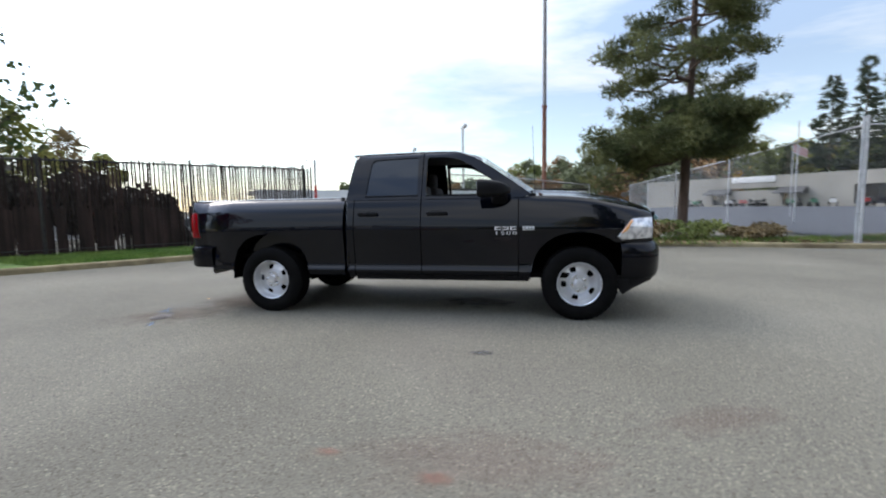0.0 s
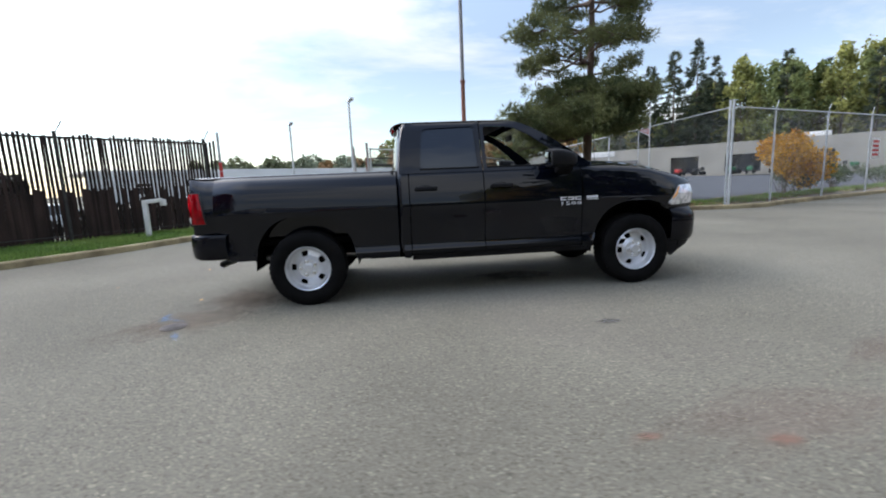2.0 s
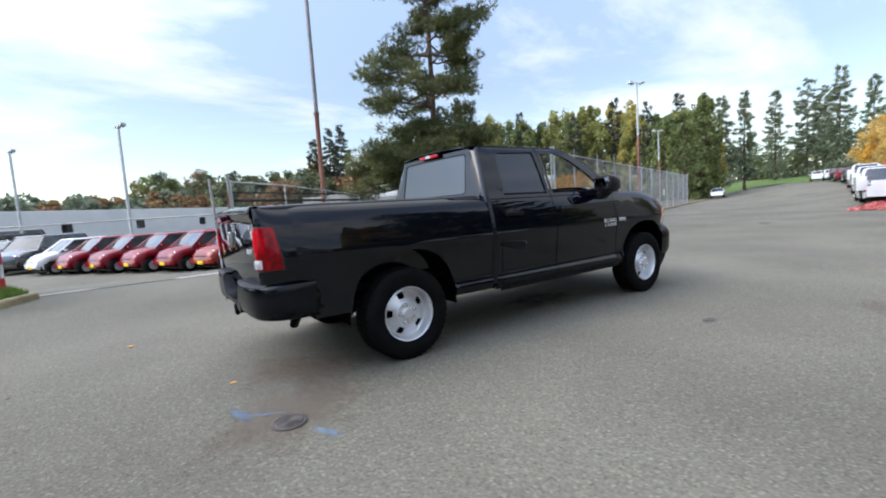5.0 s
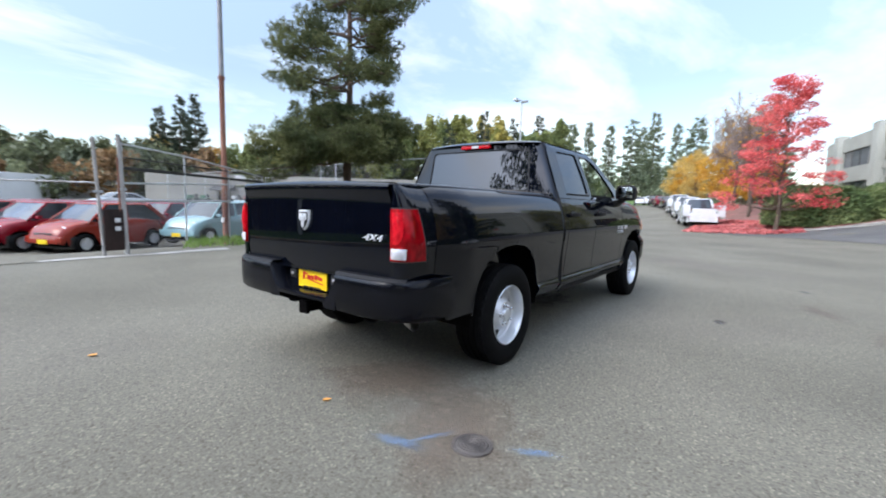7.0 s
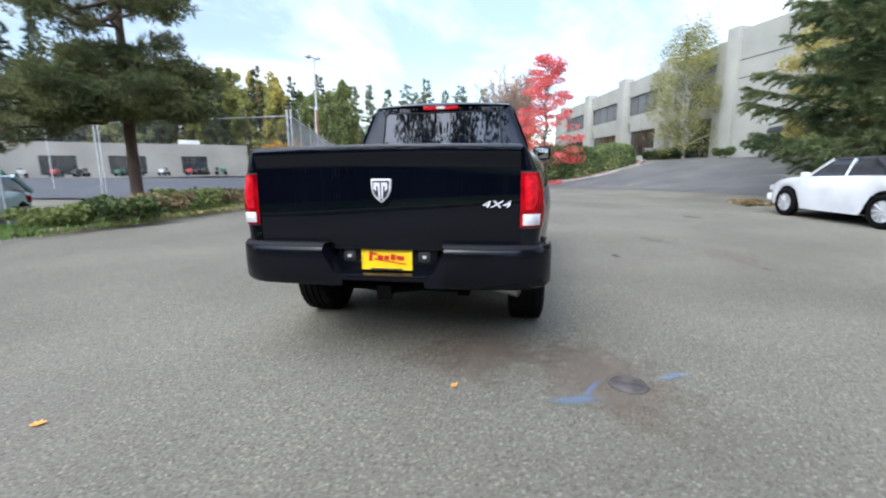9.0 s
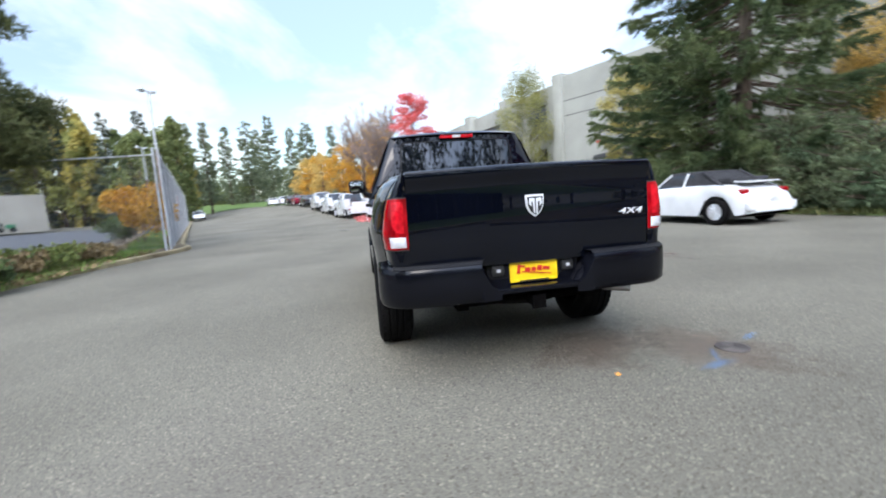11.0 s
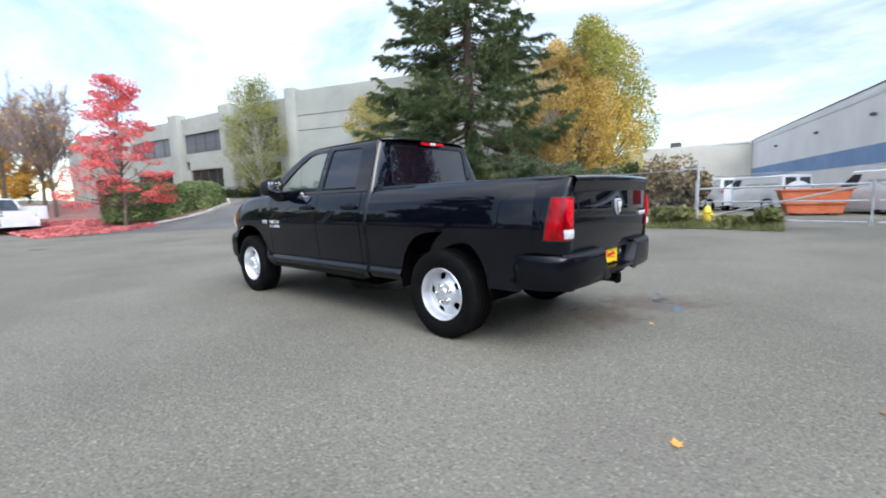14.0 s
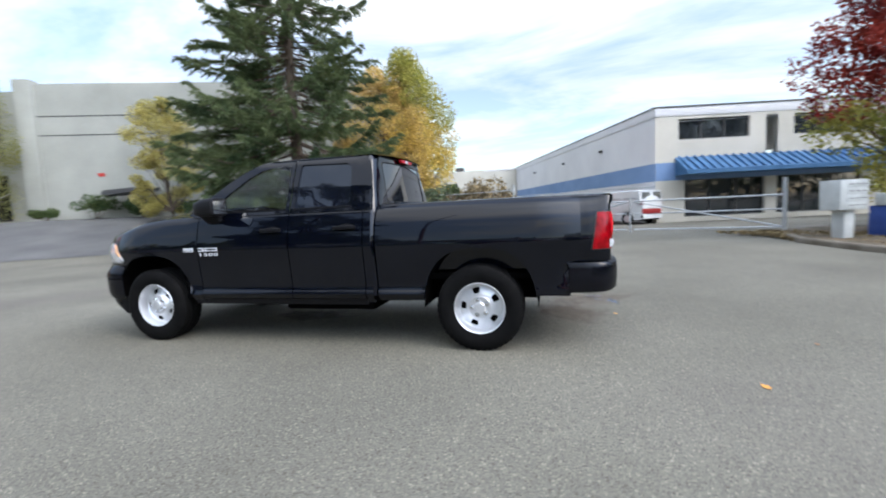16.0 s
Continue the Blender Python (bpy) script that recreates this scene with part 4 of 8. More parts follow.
b = lathe_bm(tyre_prof, 72)
for k in range(44):
    for q in (1, -1):
        a = 2 * math.pi * (k + (0.5 if q > 0 else 0)) / 44
        t = box_bm(0.036, 0.03, 0.016, 0.003, (0, q * 0.098, 0.3825), seg=1)
        bmesh.ops.rotate(t, matrix=Matrix.Rotation(a, 3, "Y"), verts=t.verts)
        join(b, t)
bmesh.ops.recalc_face_normals(b, faces=b.faces)
me_tyre = bpy.data.meshes.new("tyre")
b.to_mesh(me_tyre)
b.free()
me_rim = bpy.data.meshes.new("rim")
b = rim_bm()
b.to_mesh(me_rim)
b.free()
me_back = bpy.data.meshes.new("brake_drum")
b = lathe_bm([(0.0, -0.03), (0.20, -0.03), (0.222, 0.03), (0.225, -0.12)], 40)
b.to_mesh(me_back)
b.free()
me_cap = bpy.data.meshes.new("hub_cap")
b = lathe_bm([(0.052, 0.08), (0.05, 0.10), (0.042, 0.108), (0.02, 0.11), (0.0, 0.11)], 28)
b.to_mesh(me_cap)
b.free()
me_nut = bpy.data.meshes.new("wheel_nut")
b = lathe_bm([(0.022, -0.002), (0.022, 0.004), (0.014, 0.005), (0.014, 0.024), (0.01, 0.03), (0.0, 0.03)], 8)
b.to_mesh(me_nut)
b.free()
first = True
for c in (-AXLE, AXLE):
    for s in (1, -1):
        w = mesh_part("wheel", me_tyre, M_RUBBER if first else None, truck, "black tyre on silver steel rim", 30)
        w.matrix_basis = pose(c, s * 0.86, HUB_Z, 0, 23 * c, 0 if s > 0 else 180)
        r = mesh_part("rim", me_rim, M_RIM if first else None, w, "silver steel rim with oval slots", 30)
        mesh_part("brake_drum", me_back, M_DARK if first else None, w)
        mesh_part("hub_cap", me_cap, M_RIM if first else None, w, "silver hub cap")
        for k in range(5):
            a = 2 * math.pi * (k + 0.5) / 5
            o = mesh_part("wheel_nut", me_nut, M_CHROME if first and k == 0 else None, w)
            o.matrix_basis = pose(0.072 * math.cos(a), 0.083, 0.072 * math.sin(a))
        first = False

# cab interior
for y in (0.42, -0.42):
    seat = part("front_seat", box_bm(0.52, 0.5, 0.16, 0.05, (0.28, y, 0.80), seg=3), M_CLOTH, truck, "dark grey cloth seat")
    part("backrest", box_bm(0.13, 0.5, 0.64, 0.05, (0.02, y, 1.17), seg=3, rot=(0, -10, 0)), M_CLOTH, seat)
    b = box_bm(0.09, 0.27, 0.19, 0.04, (-0.06, y, 1.585), seg=3)
    rod_bm((-0.05, y - 0.06, 1.45), (-0.06, y - 0.06, 1.52), 0.008, n=6, bm=b)
    rod_bm((-0.05, y + 0.06, 1.45), (-0.06, y + 0.06, 1.52), 0.008, n=6, bm=b)
    part("headrest", b, M_CLOTH, seat)
part("rear_bench", box_bm(0.35, 1.4, 0.16, 0.05, (-0.45, 0, 0.85), seg=3), M_CLOTH, truck)
part("rear_backrest", box_bm(0.10, 1.4, 0.6, 0.04, (-0.68, 0, 1.15), seg=3), M_CLOTH, truck)
part("dashboard", box_bm(0.40, 1.62, 0.42, 0.07, (1.02, 0, 1.09), seg=3), M_TRIM, truck)
b = lathe_bm([(0.185 + 0.015 * math.cos(a), 0.015 * math.sin(a)) for a in [2 * math.pi * k / 8 for k in range(9)]], 32, "x")
rod_bm((0, -0.18, 0), (0, 0.18, 0), 0.016, n=6, bm=b)
rod_bm((0, 0, 0), (0, 0, -0.18), 0.016, n=6, bm=b)
box_bm(0.05, 0.12, 0.1, 0.02, (0.01, 0, 0), bm=b)
bmesh.ops.rotate(b, matrix=Euler((0, radians(25), 0)).to_matrix(), verts=b.verts)
bmesh.ops.translate(b, vec=(0.70, 0.40, 1.24), verts=b.verts)
part("steering_wheel", b, M_TRIM, truck)
part("cab_floor", box_bm(2.0, 1.8, 0.05, 0.01, (0.3, 0, 0.60)), M_DARK, truck)
part("door_lining", box_bm(1.85, 0.03, 0.74, 0.01, (0.26, 0.86, 0.95)), M_TRIM, truck)
part("door_lining", box_bm(1.85, 0.03, 0.74, 0.01, (0.26, -0.86, 0.95)), M_TRIM, truck)
part("headliner", box_bm(1.2, 1.28, 0.015, 0.004, (-0.14, 0, 1.835)), M_CLOTH, truck)
b = box_bm(0.02, 0.25, 0.07, 0.015, (0.62, 0, 1.72))
part("inside_mirror", b, M_TRIM, truck)

# ---- ground ----
M_ASPHALT = mat("asphalt", (0.12, 0.115, 0.11), 0.9, spec=0.3)
vary(M_ASPHALT, 0.35, (0.106, 0.0995, 0.079), (0.166, 0.1565, 0.126), fine=0.5, bump=0.6, bump_scale=62, detail=8, lo=0.3, hi=0.72, dist=0.008)


def add_speckle(m):
    """Pale and dark stones in worn asphalt, with faint rusty and dark stains."""
    nt = m.node_tree
    p = nt.nodes["Principled BSDF"]
    src = p.inputs["Base Color"].links[0].from_socket
    geo = nt.nodes.new("ShaderNodeNewGeometry")
    v = nt.nodes.new("ShaderNodeTexVoronoi")
    v.inputs["Scale"].default_value = 78
    nt.links.new(geo.outputs["Position"], v.inputs["Vector"])
    sep = nt.nodes.new("ShaderNodeSeparateColor")
    nt.links.new(v.outputs["Color"], sep.inputs[0])
    r = nt.nodes.new("ShaderNodeValToRGB")
    r.color_ramp.elements[0].position, r.color_ramp.elements[1].position = 0.0, 1.0
    r.color_ramp.elements[0].color, r.color_ramp.elements[1].color = (0.64, 0.63, 0.62, 1), (1.62, 1.6, 1.55, 1)
    e = r.color_ramp.elements.new(0.82)
    e.color = (1.08, 1.07, 1.05, 1)
    e = r.color_ramp.elements.new(0.93)
    e.color = (1.22, 1.2, 1.17, 1)
    e = r.color_ramp.elements.new(0.15)
    e.color = (0.88, 0.88, 0.88, 1)
    nt.links.new(sep.outputs[0], r.inputs[0])
    mu = nt.nodes.new("ShaderNodeMix")
    mu.data_type, mu.blend_type = "RGBA", "MULTIPLY"
    mu.inputs["Factor"].default_value = 1.0
    nt.links.new(src, mu.inputs["A"])
    nt.links.new(r.outputs[0], mu.inputs["B"])
    n = nt.nodes.new("ShaderNodeTexNoise")
    n.inputs["Scale"].default_value, n.inputs["Detail"].default_value = 0.22, 5
    nt.links.new(geo.outputs["Position"], n.inputs["Vector"])
    rr = nt.nodes.new("ShaderNodeValToRGB")
    rr.color_ramp.elements[0].position, rr.color_ramp.elements[1].position = 0.58, 0.75
    rr.color_ramp.elements[0].color, rr.color_ramp.elements[1].color = (0, 0, 0, 1), (0.35, 0.35, 0.35, 1)
    nt.links.new(n.outputs["Fac"], rr.inputs[0])
    mx = nt.nodes.new("ShaderNodeMix")
    mx.data_type = "RGBA"
    nt.links.new(rr.outputs[0], mx.inputs["Factor"])
    nt.links.new(mu.outputs["Result"], mx.inputs["A"])
    mx.inputs["B"].default_value = (0.14, 0.12, 0.108, 1)
    nt.links.new(mx.outputs["Result"], p.inputs["Base Color"])


add_speckle(M_ASPHALT)


def hgt(x, y):
    """The lie of the land: a ramp up to the office, a dip into the car lot."""
    s = 0.5 * x - 0.86 * y
    h = 1.7 * sstep(12, 25, s) * sstep(1, 10, x)
    h -= 0.5 * sstep(8.5, 14, y) * sstep(8, 4, x) * sstep(40, 24, y)
    h += 0.5 * sstep(40, 70, y) * sstep(10, 25, x)
    h += 3.0 * sstep(120, 190, x) * sstep(-60, -10, y)
    return h


xs = sorted(set([round(v, 2) for v in np.concatenate([np.arange(-30, 60.1, 1.0), np.arange(60, 201, 10), -np.arange(30, 201, 10), [-3000, -1200, -500, 500, 1200, 3000]])]))
ys = sorted(set([round(v, 2) for v in np.concatenate([np.arange(-30, 40.1, 1.0), np.arange(40, 201, 10), -np.arange(30, 201, 10), [-3000, -1200, -500, 500, 1200, 3000]])]))
verts = [(x, y, hgt(x, y)) for y in ys for x in xs]
nx = len(xs)
faces = [(j * nx + i, j * nx + i + 1, (j + 1) * nx + i + 1, (j + 1) * nx + i) for j in range(len(ys) - 1) for i in range(nx - 1)]
ground = raw("ground", verts, faces, M_ASPHALT, smooth=True, angle=60)
tagged(ground, "worn grey asphalt with pale stones and stains", "ground", kind="structure")


def resample(line, step):
    pts = [Vector(p) for p in line]
    out = []
    for a, b in zip(pts, pts[1:]):
        n = max(1, int((b - a).length / step))
        out += [a + (b - a) * k / n for k in range(n)]
    out.append(pts[-1])
    return out


def offset(line, d):
    """The line moved d metres to its left."""
    out = []
    for i, p in enumerate(line):
        t = (line[min(i + 1, len(line) - 1)] - line[max(i - 1, 0)]).normalized()
        out.append(p + Vector((-t.y, t.x)) * d)
    return out


M_KERB = mat("kerb_concrete", (0.36, 0.33, 0.28), 0.85)
vary(M_KERB, 2.2, (0.15, 0.115, 0.065), (0.36, 0.30, 0.17), fine=0.3, bump=0.3, bump_scale=40, dist=0.01)
M_KERB2 = mat("kerb_grey", (0.36, 0.35, 0.33), 0.85)
vary(M_KERB2, 1.5, (0.26, 0.25, 0.23), (0.42, 0.40, 0.37), fine=0.25, bump=0.3, bump_scale=40, dist=0.01)
M_KERBDIRTY = mat("kerb_dirty", (0.2, 0.17, 0.13), 0.9)
vary(M_KERBDIRTY, 1.8, (0.10, 0.08, 0.055), (0.24, 0.21, 0.17), fine=0.35, bump=0.3, bump_scale=40, dist=0.01)
M_SOIL = mat("soil", (0.10, 0.075, 0.05), 0.95)
vary(M_SOIL, 1.2, (0.06, 0.05, 0.03), (0.15, 0.11, 0.07), fine=0.4, bump=0.6, bump_scale=25, dist=0.02)
M_MULCH = mat("mulch_leaves", (0.3, 0.08, 0.06), 0.95)
vary(M_MULCH, 0.9, (0.13, 0.075, 0.055), (0.24, 0.095, 0.08), fine=0.5, bump=0.6, bump_scale=30, dist=0.02)
M_TURF = mat("turf", (0.07, 0.13, 0.03), 0.9)
vary(M_TURF, 1.3, (0.06, 0.10, 0.022), (0.11, 0.18, 0.04), fine=0.5, bump=0.6, bump_scale=30, dist=0.02)


def kerb(name, line, label, material=M_KERB, left=True, height=0.13, width=0.16, length=2.4):
    """A kerb of cast stones with fine joints, laid along a line; its road face lies on the line."""
    root = tagged(new(name), label, "kerb", kind="structure")
    pts = resample(line, 0.3)
    sgn = 1 if left else -1
    prof = [(0.0, -0.05), (0.008, height * 0.75), (0.03, height), (width, height), (width, -0.05)]
    i = 0
    per = max(2, int(length / 0.3))
    while i < len(pts) - 1:
        seg = pts[i:i + per + 1]
        secs = []
        for k, p in enumerate(seg):
            q = i + k
            t = (pts[min(q + 1, len(pts) - 1)] - pts[max(q - 1, 0)]).normalized()
            nrm = Vector((-t.y, t.x)) * sgn
            sh = 0.006 if k == 0 else (-0.006 if k == len(seg) - 1 else 0)
            secs.append([(p.x + nrm.x * d + t.x * sh, p.y + nrm.y * d + t.y * sh, hgt(p.x, p.y) + z) for d, z in prof])
        b = loft_bm(secs, closed=True, caps=True)
        bmesh.ops.recalc_face_normals(b, faces=b.faces)
        part("kerb_stone", b, material, root, angle=30)
        i += per
    return root


def bed(name, front, back, z, material, label, category="planting bed", rise=0.0, step=0.5, cols=8):
    """A bank of earth or grass between two lines."""
    f, k = resample(front, step), resample(back, step)
    n = max(len(f), len(k))

    def pick(l, u):
        q = u * (len(l) - 1)
        i = min(len(l) - 2, int(q))
        return l[i] + (l[i + 1] - l[i]) * (q - i)

    secs = []
    for i in range(n):
        a, c = pick(f, i / (n - 1)), pick(k, i / (n - 1))
        row = []
        for j in range(cols + 1):
            p = a + (c - a) * j / cols
            bump = 0.04 * noise.noise((p.x * 0.7, p.y * 0.7, 0)) if 0 < j else 0
            row.append((p.x, p.y, hgt(p.x, p.y) + z + rise * sstep(0, 1, j / cols) + bump))
        secs.append(row)
    ob = part(name, loft_bm(secs), material, angle=80)
    return tagged(ob, label, category, kind="structure")


NW_KERB = [(-5.3, 7.35), (-5.55, 6.8), (-6.1, 5.5), (-6.75, 4.2), (-7.6, 3.0), (-8.75, 1.65), (-11.6, -1.8), (-17, -8.5), (-25, -18)]
kerb("kerb_1", NW_KERB, "low concrete kerb, yellowed and dirty, before grass", left=False)
bed("grass_bank", [Vector(p) + Vector((-0.12, 0.1)) for p in NW_KERB], [Vector((-6.0, 8.9)), Vector((-8.6, 6.3)), Vector((-12.3, 2.5)), Vector((-18.3, -4.0)), Vector((-26.3, -12.7))], 0.11, M_TURF, "strip of short green grass by the kerb", "grass", 0.05)
NE_KERB = [(1.5, 8.15), (2.2, 7.95), (3.9, 7.85), (5.2, 7.75), (7.0, 7.45), (8.6, 7.1), (9.8, 6.92), (10.8, 7.0), (12.0, 7.6), (13.5, 8.2), (15, 8.75), (21, 10.85), (33, 15.05), (46, 19.6), (110, 42)]
kerb("kerb_2", NE_KERB, "low yellowed concrete kerb along the fence bed", left=True, length=3.0)
bed("fence_bed", [Vector(p) + Vector((-0.03, 0.12)) for p in NE_KERB], [Vector((1.2, 10.8)), Vector((2.6, 10.6)), Vector((4, 10.8)), Vector((6, 10.6)), Vector((10, 10.0)), Vector((10.8, 9.9)), Vector((11.8, 10.6)), Vector((13, 11.2)), Vector((19.8, 13.8)), Vector((28.2, 16.9)), Vector((52, 26)), Vector((109, 47.5))], 0.11, M_SOIL, "bed of earth and fallen leaves under the fence")
S_KERB = [(-10.3, -1.6), (-9.1, -4.0), (-8.6, -6.0), (-8.4, -8.0), (-8.7, -9.4)]
kerb("kerb_3", S_KERB, "dirty concrete kerb under fallen leaves", M_KERBDIRTY, left=False)
bed("leaf_bed", [Vector(p) + Vector((-0.13, -0.05)) for p in S_KERB], [Vector((-20, -2)), Vector((-17, -6)), Vector((-15, -10)), Vector((-13.5, -12)), Vector((-11, -12.5)), Vector((-9.2, -11.6))], 0.10, M_SOIL, "planting bed strewn with fallen leaves")
M_LOT = mat("lot_asphalt", (0.08, 0.083, 0.09), 0.9, spec=0.12)
vary(M_LOT, 0.4, (0.062, 0.066, 0.073), (0.09, 0.095, 0.104), fine=0.4, bump=0.3, bump_scale=55, detail=6, dist=0.006)
bed("car_lot", [Vector((11, 10.4)), Vector((20, 14.4)), Vector((53, 27)), Vector((61, 38))], [Vector((11, 41)), Vector((20, 80)), Vector((30, 74)), Vector((58, 45))], 0.06, M_LOT, "smooth blue-grey asphalt of the car lot", "car park", 0.0, 1.5, 24)
VERGE = [(-3.4, -11.1), (-1.5, -11.5), (1.0, -11.3), (4.2, -11.0), (6.6, -10.9), (9.4, -11.2), (11.8, -12.6), (13, -14.5)]
bed("verge", [Vector(p) for p in VERGE], [Vector((-3.2, -12.9)), Vector((-1, -13.6)), Vector((1.5, -15.5)), Vector((5, -18)), Vector((8, -17.5)), Vector((11, -16.5)), Vector((13.5, -16)), Vector((14.5, -16))], 0.02, M_TURF, "ragged verge of weeds and grass", "grass", 0.16)
ISLAND = [(58, 6.5), (46, 3.6), (36, 1.0), (28, -1.0), (25.0, -1.7), (24.0, -2.6), (23.9, -4.6), (24.6, -7.0), (26.2, -9.0), (28.6, -9.9), (33, -9.6), (44, -7.0), (58, -4.0)]
kerb("kerb_4", ISLAND, "pale concrete kerb round the planted island", M_KERB2, left=True, length=3.0)
bed("island_bed", [Vector(p) for p in ISLAND[:7]], [Vector(p) for p in ISLAND[:5:-1]], 0.12, M_MULCH, "bark bed covered in fallen red leaves")


M_DRIVE = mat("driveway_asphalt", (0.08, 0.08, 0.085), 0.9, spec=0.2)
vary(M_DRIVE, 0.5, (0.085, 0.084, 0.083), (0.125, 0.122, 0.118), fine=0.5, bump=0.35, bump_scale=55, detail=7, dist=0.006)
bed("driveway", [Vector((21.6, 0.4)), Vector((20.2, -3.4)), Vector((17.2, -6.5)), Vector((13.8, -8.5)), Vector((11.4, -9.8))], [Vector((23.7, -2.2)), Vector((24.2, -7.2)), Vector((27.6, -11.2)), Vector((22.0, -15.6)), Vector((14.0, -14.2))], 0.018, M_DRIVE, "newer dark asphalt of the driveway to the office", "driveway", 0.0, 0.6, 16)

# ---- plants ----
def bark(name, a, b):
    m = mat(name, a, 0.9)
    return vary(m, 3.0, a, b, fine=0.4, bump=0.7, bump_scale=18, stretch=(1, 1, 0.25), dist=0.02)


M_BARK = bark("bark_brown", (0.07, 0.05, 0.037), (0.15, 0.11, 0.08))
M_BARKR = bark("bark_reddish", (0.06, 0.042, 0.033), (0.125, 0.083, 0.062))
M_BIRCH = bark("bark_pale", (0.34, 0.32, 0.29), (0.55, 0.53, 0.5))
M_TWIG = bark("twig_brown", (0.16, 0.125, 0.115), (0.28, 0.22, 0.2))
L_PINE = leafy("pine_needles", (0.055, 0.072, 0.03), (0.175, 0.185, 0.075), trans=0.3)
L_SPRUCE = leafy("spruce_needles", (0.052, 0.084, 0.038), (0.168, 0.205, 0.09), trans=0.35)
L_FIR = leafy("far_fir_needles", (0.035, 0.05, 0.034), (0.085, 0.105, 0.065), trans=0.15)
L_JUNIPER = leafy("juniper", (0.07, 0.105, 0.055), (0.20, 0.235, 0.125), trans=0.2)
L_GREEN = leafy("leaves_green", (0.10, 0.135, 0.04), (0.22, 0.245, 0.08), trans=0.35)
L_BIRCH = leafy("birch_leaves", (0.16, 0.18, 0.06), (0.36, 0.34, 0.12), trans=0.45)
L_YOUNG = leafy("leaves_turning", (0.40, 0.35, 0.11), (0.58, 0.50, 0.2), trans=0.5)
L_OLIVE = leafy("leaves_olive", (0.16, 0.18, 0.045), (0.29, 0.28, 0.08), trans=0.35)
L_DKGREEN = leafy("leaves_dark", (0.03, 0.055, 0.02), (0.08, 0.11, 0.035))
L_YELGREEN = leafy("leaves_yellow_green", (0.24, 0.26, 0.06), (0.44, 0.38, 0.09), trans=0.4)
L_YELLOW = leafy("leaves_yellow", (0.50, 0.35, 0.08), (0.70, 0.52, 0.14), trans=0.5)
L_GOLD = leafy("leaves_golden", (0.50, 0.34, 0.10), (0.66, 0.49, 0.19), trans=0.5)
L_ORANGE = leafy("leaves_orange", (0.48, 0.23, 0.03), (0.60, 0.36, 0.06))
L_RED = leafy("leaves_red", (0.60, 0.07, 0.08), (0.80, 0.22, 0.2), trans=0.45)
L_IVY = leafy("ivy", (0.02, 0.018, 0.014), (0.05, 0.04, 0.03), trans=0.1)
L_DKRED = leafy("leaves_dark_red", (0.16, 0.016, 0.02), (0.36, 0.05, 0.03))
L_RUSSET = leafy("leaves_russet", (0.15, 0.11, 0.055), (0.28, 0.21, 0.11))
L_PINK = leafy("leaves_faded", (0.38, 0.24, 0.2), (0.55, 0.36, 0.26))
L_HEDGE = leafy("hedge_leaves", (0.10, 0.145, 0.055), (0.22, 0.265, 0.11), trans=0.25)
L_GRASS = leafy("grass_blades", (0.08, 0.16, 0.03), (0.20, 0.28, 0.07), trans=0.2)
# the haze of distance is mixed into this foliage colour
L_HAZE = leafy("far_needles_hazed", (0.12, 0.15, 0.10), (0.23, 0.26, 0.18), trans=0.25)
L_BELT1 = leafy("belt_leaves_green", (0.13, 0.165, 0.065), (0.24, 0.27, 0.105), trans=0.5, scale=0.3)
L_BELT2 = leafy("belt_leaves_olive", (0.20, 0.215, 0.07), (0.33, 0.33, 0.115), trans=0.5, scale=0.3)
L_BELT3 = leafy("belt_leaves_gold", (0.34, 0.29, 0.085), (0.48, 0.41, 0.13), trans=0.5, scale=0.3)
L_FARGREEN = leafy("far_leaves_green", (0.075, 0.092, 0.05), (0.15, 0.165, 0.085), trans=0.2, scale=0.25)
L_FARBROWN = leafy("far_leaves_brown", (0.19, 0.115, 0.06), (0.29, 0.185, 0.09), trans=0.25, scale=0.25)
# paler still: haze at the road's end is mixed into the colour
L_ROADEND = leafy("far_needles_hazed_pale", (0.15, 0.185, 0.12), (0.26, 0.30, 0.19), trans=0.45)
L_WEED = leafy("weeds", (0.10, 0.12, 0.04), (0.26, 0.24, 0.1), trans=0.2)


def cards(points, size, rng, flat=0.0, aspect=1.6, spread=0.3):
    """Leaf blades as diamonds of random turn at the points, shape (n, 4, 3)."""
    n = len(points)
    d = rng.normal(size=(n, 3))
    d[:, 2] *= 1 - flat
    d /= np.linalg.norm(d, axis=1, keepdims=True) + 1e-9
    e = np.cross(d, rng.normal(size=(n, 3)))
    e /= np.linalg.norm(e, axis=1, keepdims=True) + 1e-9
    s = size * (1 + spread * rng.uniform(-1, 1, size=(n, 1)))
    return np.stack([points - d * s * aspect * 0.5, points + e * s * 0.5, points + d * s * aspect * 0.5, points - e * s * 0.5], axis=1)


def tufts(points, axes, length, rng, per=7, width=0.012, spread=0.75):
    """Needle tufts: thin blades that fan out along the axes, shape (n * per, 3, 3)."""
    p = np.repeat(points, per, axis=0)
    a = np.repeat(axes, per, axis=0) + spread * rng.normal(size=(len(points) * per, 3))
    a /= np.linalg.norm(a, axis=1, keepdims=True) + 1e-9
    e = np.cross(a, rng.normal(size=a.shape))
    e /= np.linalg.norm(e, axis=1, keepdims=True) + 1e-9
    l = length * rng.uniform(0.6, 1.2, size=(len(p), 1))
    return np.stack([p - e * width, p + e * width, p + a * l], axis=1)


